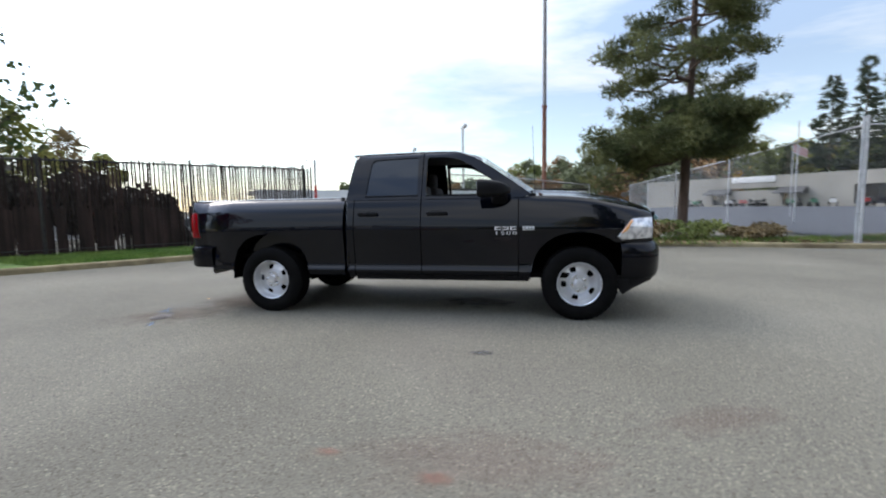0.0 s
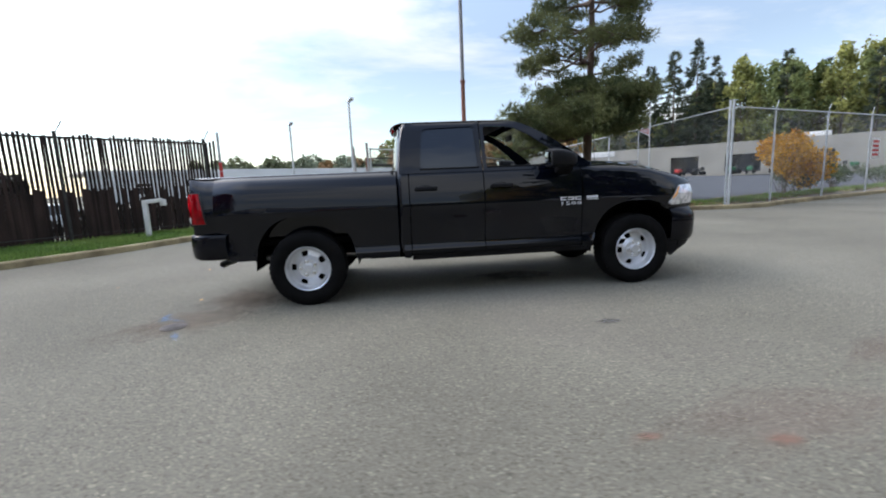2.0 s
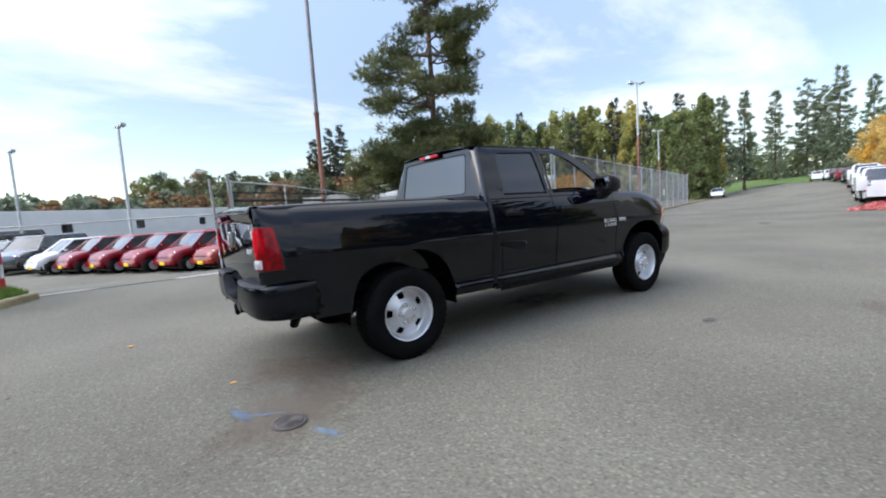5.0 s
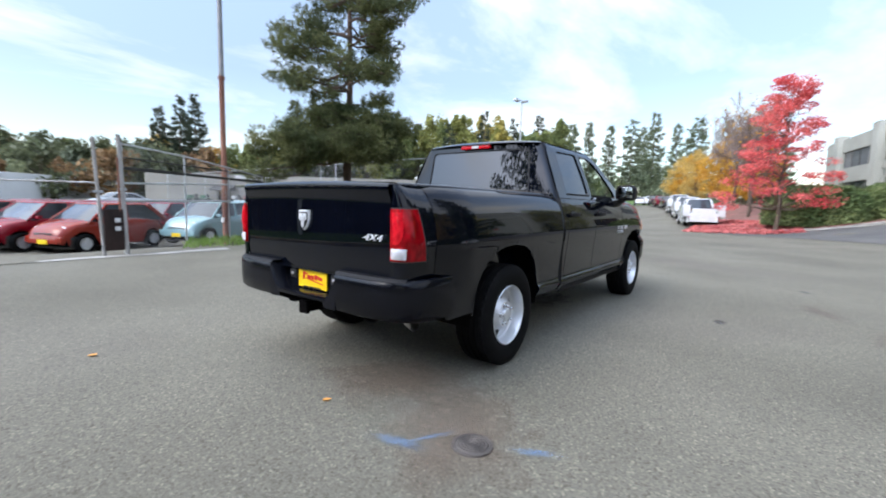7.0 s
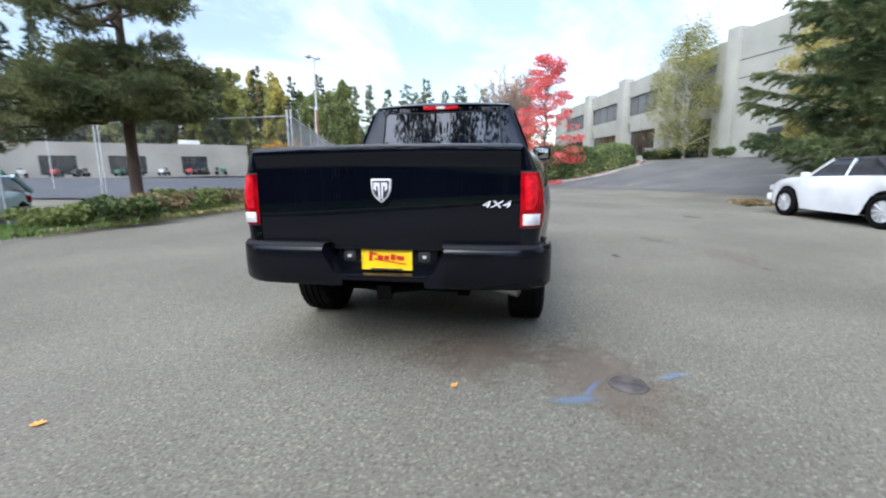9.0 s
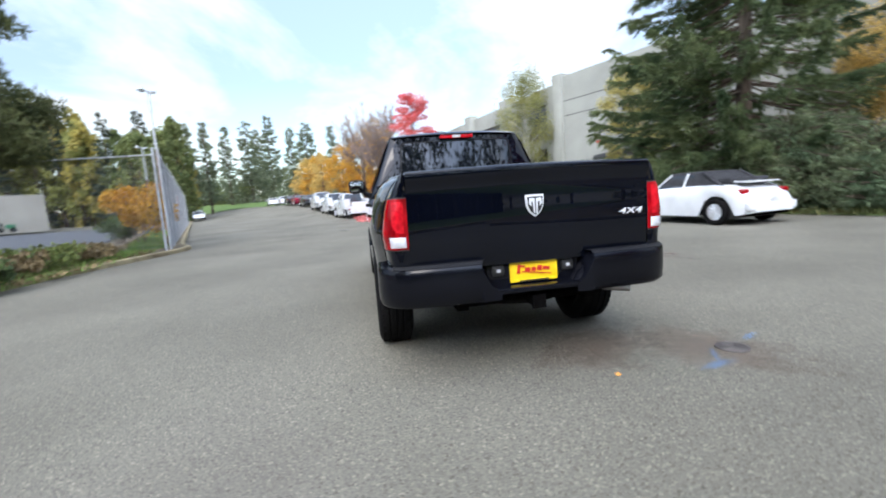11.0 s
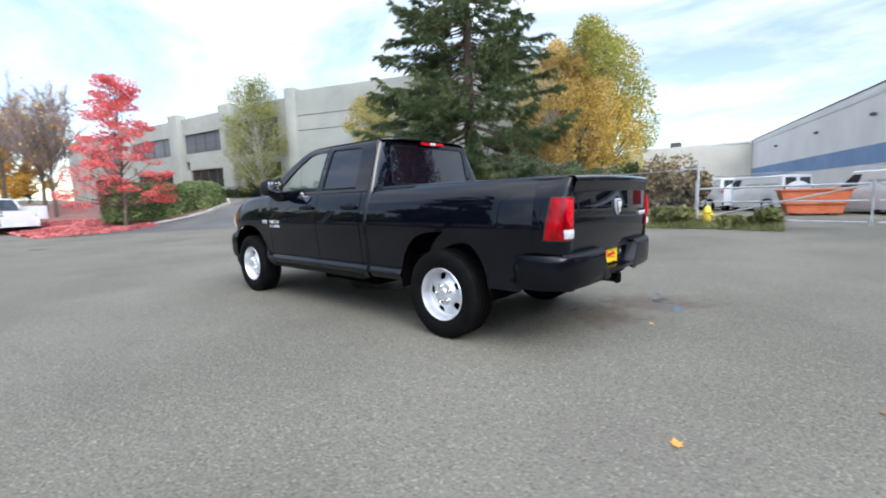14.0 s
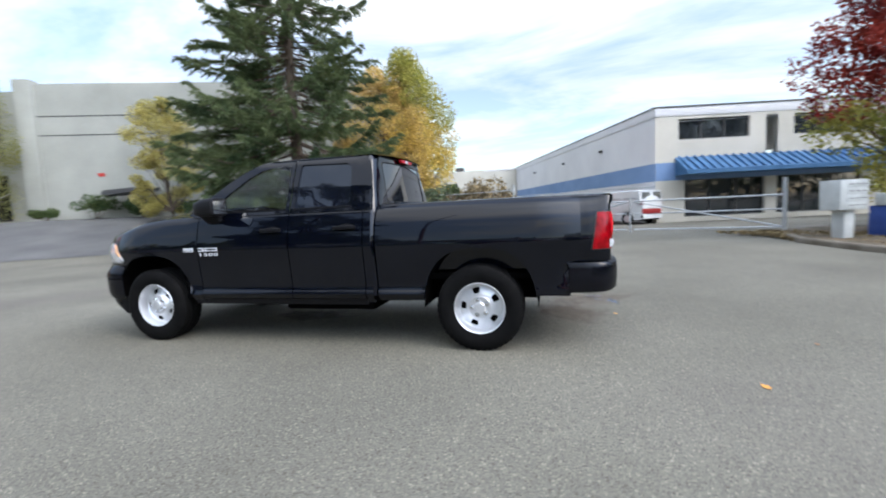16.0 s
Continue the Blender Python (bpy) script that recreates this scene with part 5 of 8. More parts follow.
def limb_bm(bm, pts, r0, r1, n=7):
    """A bent, tapered limb through points."""
    secs = []
    for i, p in enumerate(pts):
        p = Vector(p)
        d = (Vector(pts[min(i + 1, len(pts) - 1)]) - Vector(pts[max(i - 1, 0)])).normalized()
        q = d.to_track_quat("Z", "Y")
        r = r0 + (r1 - r0) * i / (len(pts) - 1)
        secs.append([p + q @ Vector((r * math.cos(2 * math.pi * k / n), r * math.sin(2 * math.pi * k / n), 0)) for k in range(n)])
    return loft_bm(secs, closed=True, caps=True, bm=bm)


def bent(p, q, rng, k=5, wob=0.12):
    p, q = np.array(p, float), np.array(q, float)
    l = np.linalg.norm(q - p)
    return [tuple(p + (q - p) * i / k + (rng.normal(size=3) * wob * l * 0.25 if 0 < i < k else 0)) for i in range(k + 1)]


def ball(n, rng, squash=(1, 1, 1)):
    v = rng.normal(size=(n, 3))
    v /= np.linalg.norm(v, axis=1, keepdims=True)
    return v * rng.uniform(0.25, 1, size=(n, 1)) ** 0.5 * np.array(squash)


def pine_tree(at, height, label):
    """An old pine: a dark trunk, wandering limbs that fork, and ragged puffs of needles at their ends, over a low drooping skirt."""
    rng = np.random.default_rng(12)
    tree = thing("pine_tree", label, "pine tree", at)
    b = bmesh.new()
    trunk = [(0, 0, -0.2), (0.03, 0.02, 0.5), (0.08, 0.04, 2.5), (0.1, -0.05, 4.2), (0.2, 0.03, 6.0), (0.22, 0.08, 8.0), (0.2, 0.05, 10.0), (0.22, 0.0, height)]
    limb_bm(b, trunk, 0.2, 0.05, 12)
    pads, axes = [], []

    def puff(c, size, flat=0.55):
        q = ball(int(150 * size ** 1.6) + 10, rng, (size, size, size * flat)) + c
        pads.append(q)
        axes.append((q - c) / size * 0.9 + np.array([0, 0, 0.45]))

    def limb(z, az, reach, rise, forks, size):
        base = np.array((0.14, 0.02, z))
        out = np.array((math.cos(az), math.sin(az), 0.0))
        tip = base + out * reach + np.array((0, 0, rise))
        pts = bent(base, tip, rng, 5, 0.16)
        limb_bm(b, pts, 0.02 + 0.016 * reach, 0.012, 6)
        for k in range(forks):
            u = 0.42 + 0.58 * (k + rng.uniform(0.2, 0.9)) / forks
            p = np.array(pts[min(4, int(u * 5))]) + (np.array(pts[min(5, int(u * 5) + 1)]) - np.array(pts[min(4, int(u * 5))])) * (u * 5 % 1)
            side = np.array((-out[1], out[0], 0)) * rng.choice((-1, 1)) * rng.uniform(0.2, 0.75) + out * rng.uniform(0.1, 0.45) + np.array((0, 0, rng.uniform(-0.12, 0.32)))
            e = p + side * rng.uniform(0.5, 1.0) * (0.5 + 0.22 * reach)
            limb_bm(b, bent(p, e, rng, 2, 0.2), 0.016, 0.006, 4)
            puff(e, size * rng.uniform(0.7, 1.25))
            if rng.uniform() < 0.6:
                puff((p + e) / 2 + rng.normal(size=3) * 0.12, size * rng.uniform(0.5, 0.9))
        puff(tip, size * rng.uniform(0.8, 1.2))

    # open crown
    z = 4.9
    while z < height - 0.3:
        f = (z - 4.9) / (height - 4.9)
        for az in rng.uniform(0, 2 * math.pi, size=3):
            full = 2.75 - 0.15 * abs(f - 0.3) * 6 if f < 0.62 else 2.3 - 2.9 * (f - 0.62)
            limb(z + rng.uniform(-0.15, 0.15), az, max(0.5, full * rng.uniform(0.5, 1.12)), rng.uniform(-0.45, 0.5), 5 if f < 0.7 else 4, 0.42)
        z += rng.uniform(0.34, 0.5)
    # dense low skirt, deeper on its open side
    for i in range(50):
        az = rng.uniform(0, 2 * math.pi)
        deep = 0.5 + 0.5 * math.cos(az - radians(150))
        zb = rng.uniform(3.2, 4.5) - 0.7 * deep * rng.uniform(0, 1)
        limb(zb, az, (2.1 + 1.5 * deep) * rng.uniform(0.45, 1.0), -rng.uniform(0.0, 0.8) * (0.35 + deep), 6, 0.46)
    part("trunk", b, M_BARKR, tree, "reddish brown trunk and limbs", angle=60)
    cloud_mesh("crown", tufts(np.concatenate(pads), np.concatenate(axes), 0.17, rng, 6, 0.0125, 0.8), L_PINE, tree, "dark olive-green needle clumps")
    return tree


def fir_tree(at, height, radius, label, seed, material, name="conifer", category="conifer", tier=0.3, sprays=9.0, needle=0.14, low=0.6, full=0.8, bole=0.3, per=6, gaps=0.15, lift=0.1, droop=0.16, ragged=0.55):
    """A conifer whose boughs carry fans of side sprays, uneven in length, with gaps between them."""
    rng = np.random.default_rng(seed)
    tree = thing(name, label, category, at)
    b = bmesh.new()
    limb_bm(b, [(0, 0, -0.3), (0.02, 0, height * 0.3), (0, 0.02, height * 0.7), (0, 0, height)], bole, 0.015, 9)
    P, A = [], []
    z = low
    while z < height - 0.15:
        f = (z - low) / (height - low)
        n = 4 if f < 0.85 else 3
        for k in range(n):
            if rng.uniform() < gaps:
                continue
            az = rng.uniform(0, 2 * math.pi)
            out = np.array((math.cos(az), math.sin(az), 0.0))
            side = np.array((-out[1], out[0], 0.0))
            reach = radius * ((1 - f) ** full + 0.02) * rng.uniform(ragged, 1.12) * (1 - 0.25 * sstep(0.15, 0.0, f))
            base = np.array((0, 0, z + rng.uniform(-0.5, 0.5) * tier))
            tip = base + out * reach + np.array((0, 0, reach * (lift + rng.uniform(-0.2, 0.12))))
            mid = base + out * reach * 0.55 - np.array((0, 0, droop * reach))
            limb_bm(b, [tuple(base), tuple((base + mid) / 2), tuple(mid), tuple((mid + tip) / 2), tuple(tip)], 0.014 + 0.006 * reach, 0.006, 4)
            m = max(4, int(sprays * reach))
            u = rng.uniform(0.15, 1.0, size=(m, 1)) ** 0.75
            root = (1 - u) ** 2 * base + 2 * u * (1 - u) * mid + u ** 2 * tip
            sg = rng.choice((-1.0, 1.0), size=(m, 1))
            way = out * rng.uniform(0.35, 1.0, size=(m, 1)) + side * sg * rng.uniform(0.25, 1.0, size=(m, 1)) * (1.1 - u) + np.array((0, 0, 1)) * rng.uniform(-0.45, 0.22, size=(m, 1))
            way /= np.linalg.norm(way, axis=1, keepdims=True)
            ln = (0.20 * reach * (1.15 - u) + 0.16) * rng.uniform(0.5, 1.2, size=(m, 1))
            q = max(3, int(1.1 * (0.2 * reach + 0.2) / (needle * 0.55)))
            v = np.linspace(0.1, 1.0, q).reshape(1, q, 1)
            pts = root[:, None, :] + way[:, None, :] * ln[:, None, :] * v
            pts[:, :, 2] -= 0.25 * (ln * (v[:, :, 0] ** 2))
            P.append(pts.reshape(-1, 3))
            A.append(np.repeat(way, q, axis=0) * 1.1)
        z += tier * rng.uniform(0.7, 1.3)
    part("trunk", b, M_BARK, tree, "dark brown trunk and boughs", angle=60)
    cloud_mesh("crown", tufts(np.concatenate(P), np.concatenate(A), needle, rng, per, 0.1 * needle, 0.6), material, tree, "uneven dark green sprays of needles")
    return tree


def bare_tree(at, height, radius, label, seed, leaves, n=500):
    """A tree that has shed: upswept limbs, twigs, a haze of fine shoots and a few last leaves."""
    rng = np.random.default_rng(seed)
    tree = thing("deciduous_tree", label, "tree", at)
    b = bmesh.new()
    limb_bm(b, bent((0, 0, -0.2), (0.1, 0, height * 0.55), rng, 4, 0.04), 0.013 * height + 0.02, 0.05, 8)
    T, L = [], []
    for i in range(26):
        az = rng.uniform(0, 2 * math.pi)
        z0 = height * rng.uniform(0.2, 0.5)
        r = radius * rng.uniform(0.4, 1.0)
        tip = np.array((math.cos(az) * r, math.sin(az) * r, height * rng.uniform(0.6, 1.0) * (1 - 0.22 * r / radius)))
        pts = bent((0.05, 0, z0), tip, rng, 4, 0.1)
        limb_bm(b, pts, 0.035, 0.01, 5)
        for k in range(7):
            a = np.array(pts[1 + k % 3]) + (np.array(pts[2 + k % 3]) - np.array(pts[1 + k % 3])) * rng.uniform()
            e = a + (tip - a) * 0.3 + rng.normal(size=3) * 0.16 * radius + np.array((0, 0, 0.1 * height * rng.uniform(0.2, 1)))
            limb_bm(b, [tuple(a), tuple((a + e) / 2 + rng.normal(size=3) * 0.05), tuple(e)], 0.012, 0.004, 4)
            p = a + (e - a) * rng.uniform(0.1, 1.0, size=(26, 1))
            T.append(tufts(p, np.tile((e - a) / np.linalg.norm(e - a), (26, 1)), 0.55, rng, 2, 0.007, 0.5))
            L.append(e + rng.normal(size=(n // 180 + 1, 3)) * 0.3)
    part("trunk", b, M_BARK, tree, "grey-brown trunk and upswept limbs", angle=60)
    cloud_mesh("twig", np.concatenate(T), M_TWIG, tree, "haze of fine twigs", "stuff")
    quads_mesh("crown", cards(np.concatenate(L), 0.10, rng), leaves, tree, "last faded leaves")
    return tree


def spruce_tree(at, height, radius, label, seed=3, dens=1.0, material=None, low=0.6, sparse=0.0, name="spruce_tree", full=0.8, lift=0.0, needle=None, tier=0.0):
    """A conifer with whorls of drooping boughs."""
    rng = np.random.default_rng(seed)
    tree = thing(name, label, {"spruce_tree": "spruce tree", "juniper_bush": "shrub"}.get(name, "tree"), at)
    b = bmesh.new()
    limb_bm(b, [(0, 0, -0.2), (0.02, 0, height * 0.3), (0, 0.02, height * 0.7), (0, 0, height)], height * 0.02 + 0.05, 0.015, 9)
    P, A = [], []
    z = low
    while z < height - 0.2:
        f = (z - low) / (height - low)
        n = max(4, int(9 * (1 - f) + 4))
        for k in range(n):
            if rng.uniform() < sparse:
                continue
            az = 2 * math.pi * (k + rng.uniform(-0.35, 0.35)) / n + z * 2.1
            reach = radius * (1 - f) ** full * rng.uniform(0.62, 1.12) * (1 - 0.3 * (lift > 0) * sstep(0.22, 0.0, f)) + 0.15
            tip = np.array((math.cos(az) * reach, math.sin(az) * reach, z - reach * (rng.uniform(0.02, 0.28) - lift)))
            base = np.array((0, 0, z))
            mid = (base + tip) / 2 + np.array([0, 0, 0.10 * reach])
            limb_bm(b, [tuple(base), tuple(mid), tuple(tip)], 0.03, 0.006, 4)
            m = int(30 * reach * dens) + 6
            u = rng.uniform(0.12, 1.0, size=(m, 1)) ** 0.8
            line = (1 - u) ** 2 * base + 2 * u * (1 - u) * mid + u ** 2 * tip
            side = np.array([-math.sin(az), math.cos(az), 0])
            w = 0.30 * reach * (1.05 - u) + 0.06
            q = line + side * w * rng.uniform(-1, 1, size=(m, 1)) + np.array([0, 0, -1]) * rng.uniform(0, 0.16, size=(m, 1))
            P.append(q)
            A.append((q - line) * 1.5 + np.array([math.cos(az), math.sin(az), -0.25]) * 0.8)
        z += tier * rng.uniform(0.75, 1.25) if tier else rng.uniform(0.22, 0.34) * max(1.0, height / 9)
    part("trunk", b, M_BARK, tree, "dark brown trunk and boughs", angle=60)
    cloud_mesh("crown", tufts(np.concatenate(P), np.concatenate(A), (needle or 0.20 * max(1, height / 11)), rng, 9, 0.085 * (needle or 0.20 * max(1, height / 11)), 0.55), material or L_SPRUCE, tree, "drooping dark green needles")
    return tree


def leaf_tree(at, height, radius, label, leaves, seed, bark_mat=None, clear=0.25, n=4200, leaf=0.13, clumps=34, upright=0.5, category="tree", name="deciduous_tree", squash=0.8, extra=None, stems=1, cone=False, split=0.6, puff=1.0, taper=0.0):
    """A broadleaved tree: forking limbs that carry uneven clumps of leaves. extra: a second leaf colour."""
    rng = np.random.default_rng(seed)
    tree = thing(name, label, category, at)
    b = bmesh.new()
    tops = []
    for st in range(stems):
        lean = rng.normal(size=2) * 0.05 * height * (1.4 if stems > 1 else 0.5)
        top = (lean[0], lean[1], height * 0.92)
        limb_bm(b, bent((lean[0] * 0.12, lean[1] * 0.12, -0.2), top, rng, 6, 0.05), 0.011 * height + 0.03, 0.012, 8)
        tops.append(top)
    P = []
    for i in range(clumps):
        f = (i + rng.uniform(0, 1)) / clumps
        z = height * (clear + (1.0 - clear) * f)
        prof = 1.08 - 0.86 * f ** 0.8 if cone else math.sin(math.pi * min(1, 0.18 + 0.8 * f)) ** 0.75
        az = rng.uniform(0, 2 * math.pi)
        rr = radius * prof * math.sqrt(rng.uniform(0.08, 1))
        top = tops[i % stems]
        c = np.array((top[0] * f + math.cos(az) * rr, top[1] * f + math.sin(az) * rr, z))
        base = np.array((top[0] * f * 0.8, top[1] * f * 0.8, max(height * 0.12, z - rr * upright - 0.25 * height * rng.uniform(0.2, 0.7))))
        limb_bm(b, bent(base, c, rng, 3, 0.1), 0.012 + 0.004 * height * (1 - f), 0.006, 5)
        size = radius * rng.uniform(0.2, 0.42) * puff * (1 - taper * f)
        P.append(ball(max(12, int(n / clumps * rng.uniform(0.6, 1.4))), rng, (size, size, size * squash)) + c)
    part("trunk", b, bark_mat or M_BARK, tree, "trunk and branches", angle=60)
    if extra:
        k = int(len(P) * split)
        quads_mesh("crown", cards(np.concatenate(P[k:]), leaf, rng), extra, tree, "upper leaves")
        P = P[:k]
    quads_mesh("crown", cards(np.concatenate(P), leaf, rng), leaves, tree, "uneven clumps of leaves")
    return tree


def shrub(at, radius, height, label, leaves, seed, n=1500, leaf=0.09, name="shrub", ry=None, flat=0.0):
    rng = np.random.default_rng(seed)
    tree = thing(name, label, "shrub", at)
    ry = ry or radius
    b = bmesh.new()
    P = []
    for i in range(12):
        az = rng.uniform(0, 2 * math.pi)
        q = math.sqrt(rng.uniform(0.05, 1)) * 0.75
        c = np.array((math.cos(az) * radius * q, math.sin(az) * ry * q, height * rng.uniform(0.35, 0.8)))
        limb_bm(b, bent((c[0] * 0.15, c[1] * 0.15, -0.05), c, rng, 3), 0.015, 0.005, 4)
        s = rng.uniform(0.28, 0.5)
        P.append(ball(n // 12, rng, (radius * s, ry * s, height * s * 0.7)) + c)
    pts = np.concatenate(P)
    pts[:, 2] = np.maximum(pts[:, 2], 0.02)
    part("stems", b, M_BARK, tree)
    quads_mesh("foliage", cards(pts, leaf, rng, flat), leaves, tree)
    return tree


def grass(name, label, n, place, height, rng, material, wide=0.008):
    """Blades of grass, which nobody could count. place: gives n points."""
    p = place(n)
    h = height * rng.uniform(0.4, 1.2, size=(n, 1))
    d = rng.normal(size=(n, 3)) * 0.35
    d[:, 2] = 1
    e = rng.normal(size=(n, 3))
    e[:, 2] = 0
    e /= np.linalg.norm(e, axis=1, keepdims=True)
    w = wide * rng.uniform(0.6, 1.4, size=(n, 1))
    ob = cloud_mesh(name, np.stack([p - e * w, p + e * w, p + d * h], axis=1), material)
    return tagged(ob, label, "grass", kind="stuff")


pine_tree((6.6, 10.9, 0.1), 11.8, "tall old pine with flat needle clumps beside the fence")
fir_tree((8.6, -12.9, 0.25), 17.5, 5.4, "large dense spruce with spreading boughs behind the white car", 3, L_SPRUCE, "spruce_tree", "spruce tree", tier=0.15, sprays=11.0, needle=0.16, low=0.4, full=0.62, bole=0.36, gaps=0.06, lift=0.04, per=4)
leaf_tree((6.6, -18.9, 0.4), 8.4, 2.7, "golden orange autumn tree behind the fence", L_GOLD, 21, n=36000, leaf=0.068, clumps=120, clear=0.1, upright=1.0, squash=1.1, puff=0.75)
leaf_tree((5.3, -20.0, 0.4), 9.6, 2.5, "yellow-green poplar beside the golden tree", L_YELLOW, 27, n=30000, leaf=0.075, clumps=110, clear=0.14, upright=1.2, squash=1.3, puff=0.75, extra=L_YELGREEN, split=0.55)
for i, (x, y, r, h) in enumerate([(6.4, -12.4, 2.2, 2.9), (4.3, -12.8, 2.0, 2.5), (8.9, -12.1, 1.8, 2.1), (2.8, -13.2, 1.6, 2.1), (7.5, -11.7, 1.6, 1.7), (5.3, -11.9, 1.7, 1.6), (10.4, -12.2, 1.7, 2.0), (3.5, -12.0, 1.3, 1.2)]):
    spruce_tree((x, y, hgt(x, y) + 0.05), h, r, "spreading juniper with long upswept sprays", 60 + i, 0.56, L_JUNIPER, 0.05, 0.05, "juniper_bush", 0.4, 0.5, 0.16, 0.15)
leaf_tree((9.2, -30.0, 0.4), 12.0, 3.6, "tall yellow-green tree at the back of the yard", L_YELGREEN, 28, n=20000, leaf=0.11, clumps=90, clear=0.14, upright=1.2, squash=1.2, puff=0.75)
leaf_tree((24.3, -2.5, 0.4), 7.6, 2.85, "bright red autumn tree in the planted island", L_RED, 22, n=14500, leaf=0.068, clumps=100, clear=0.13, squash=0.36, upright=0.1, cone=True, puff=0.76, taper=0.22)
leaf_tree((28.8, -12.5, 1.6), 8.6, 2.5, "slender yellow-green birch by the office front", L_BIRCH, 23, M_BIRCH, n=26000, leaf=0.062, clumps=84, clear=0.14, stems=2, squash=1.3)
leaf_tree((17.5, -14.6, 1.1), 6.6, 1.95, "yellowing young tree by the office wall", L_YOUNG, 24, n=26000, leaf=0.06, clumps=60, clear=0.12, puff=0.8, upright=0.9)
leaf_tree((-12.8, -9.9, 0.1), 8.5, 3.0, "maple turning dark red and yellow beside the letter boxes", L_YELGREEN, 25, n=40000, leaf=0.08, clumps=120, clear=0.12, extra=L_DKRED, split=0.34, puff=0.9)
shrub((14.3, 10.1, 0.1), 1.5, 2.4, "rounded orange-yellow autumn shrub behind the fence", L_ORANGE, 31, 6000, 0.075)
for i, (x, y, r, h, lm, lb) in enumerate([(-2.1, -11.9, 0.4, 0.3, L_WEED, "clump of dry weeds by the hydrant"), (-2.9, -12.0, 0.45, 0.5, L_WEED, "clump of dry weeds by the hydrant"), (-0.3, -12.4, 0.6, 0.6, L_WEED, "clump of dry weeds by the hydrant"), (8.4, -11.6, 1.3, 1.2, L_JUNIPER, "low spreading juniper bush"), (10.4, -12.4, 1.4, 1.5, L_JUNIPER, "tall spreading juniper bush"), (2.6, -13.4, 1.3, 1.6, L_DKGREEN, "dark green bush at the verge"), (1.2, -15.0, 1.5, 2.6, L_RUSSET, "bare brownish bush by the fence"), (-0.2, -15.8, 1.0, 2.0, L_RUSSET, "bare brownish bush by the fence"), (2.6, -16.6, 1.3, 2.4, L_DKGREEN, "dark green bush by the fence")]):
    shrub((x, y, hgt(x, y) + 0.05), r, h, lb, lm, 40 + i, 2600, 0.11, "bush")

# ---- fences and gates ----
M_GALV = mat("galvanised_steel", (0.5, 0.52, 0.54), 0.45, metal=0.35)
vary(M_GALV, 5.0, (0.36, 0.375, 0.385), (0.52, 0.54, 0.55), fine=0.15, rough=(0.35, 0.55))
M_SLAT = mat("brown_slat", (0.02, 0.013, 0.012), 0.75, spec=0.25)
vary(M_SLAT, 3.0, (0.014, 0.009, 0.008), (0.038, 0.023, 0.02), fine=0.3, obj=0.45, stretch=(1, 1, 0.3))
M_DKPOST = mat("dark_post", (0.02, 0.02, 0.02), 0.6)
vary(M_DKPOST, 8.0, (0.015, 0.015, 0.015), (0.035, 0.033, 0.03))
M_RUST = mat("rusty_steel", (0.22, 0.09, 0.055), 0.8)
vary(M_RUST, 2.5, (0.15, 0.06, 0.04), (0.30, 0.14, 0.09), fine=0.3, stretch=(1, 1, 0.3), bump=0.2)
M_WHITEPOST = mat("white_painted_steel", (0.62, 0.63, 0.62), 0.5)
vary(M_WHITEPOST, 6.0, (0.5, 0.5, 0.48), (0.7, 0.7, 0.69), fine=0.15)
M_REDPAINT = mat("red_paint", (0.45, 0.03, 0.025), 0.5)
vary(M_REDPAINT, 6.0, (0.36, 0.02, 0.02), (0.52, 0.05, 0.04), fine=0.15)
M_WIRE = mat("wire", (0.30, 0.31, 0.32), 0.5, metal=0.6)


def wires(p, q, z0, z1, pitch=0.075, w=0.002):
    """Diagonal wires of a chain-link sheet between two posts, shape (n, 4, 3)."""
    p, q = np.array(p, float), np.array(q, float)
    l = np.linalg.norm(q - p)
    d = (q - p) / l
    h = z1 - z0
    out = []
    for sgn in (1, -1):
        for s in np.arange(-h, l, pitch):
            a, c = max(0.0, s), min(l, s + h)
            if c - a < 0.02:
                continue
            za, zc = (a - s, c - s) if sgn > 0 else (h - (a - s), h - (c - s))
            A = np.array((*(p + d * a), z0 + za))
            C = np.array((*(p + d * c), z0 + zc))
            side = np.array((-d[0] * sgn, -d[1] * sgn, 1.0)) / math.sqrt(2) * w
            out.append([A - side, C - side, C + side, A + side])
            nrm = np.array((-d[1], d[0], 0)) * w
            out.append([A - nrm, C - nrm, C + nrm, A + nrm])
    return np.array(out)


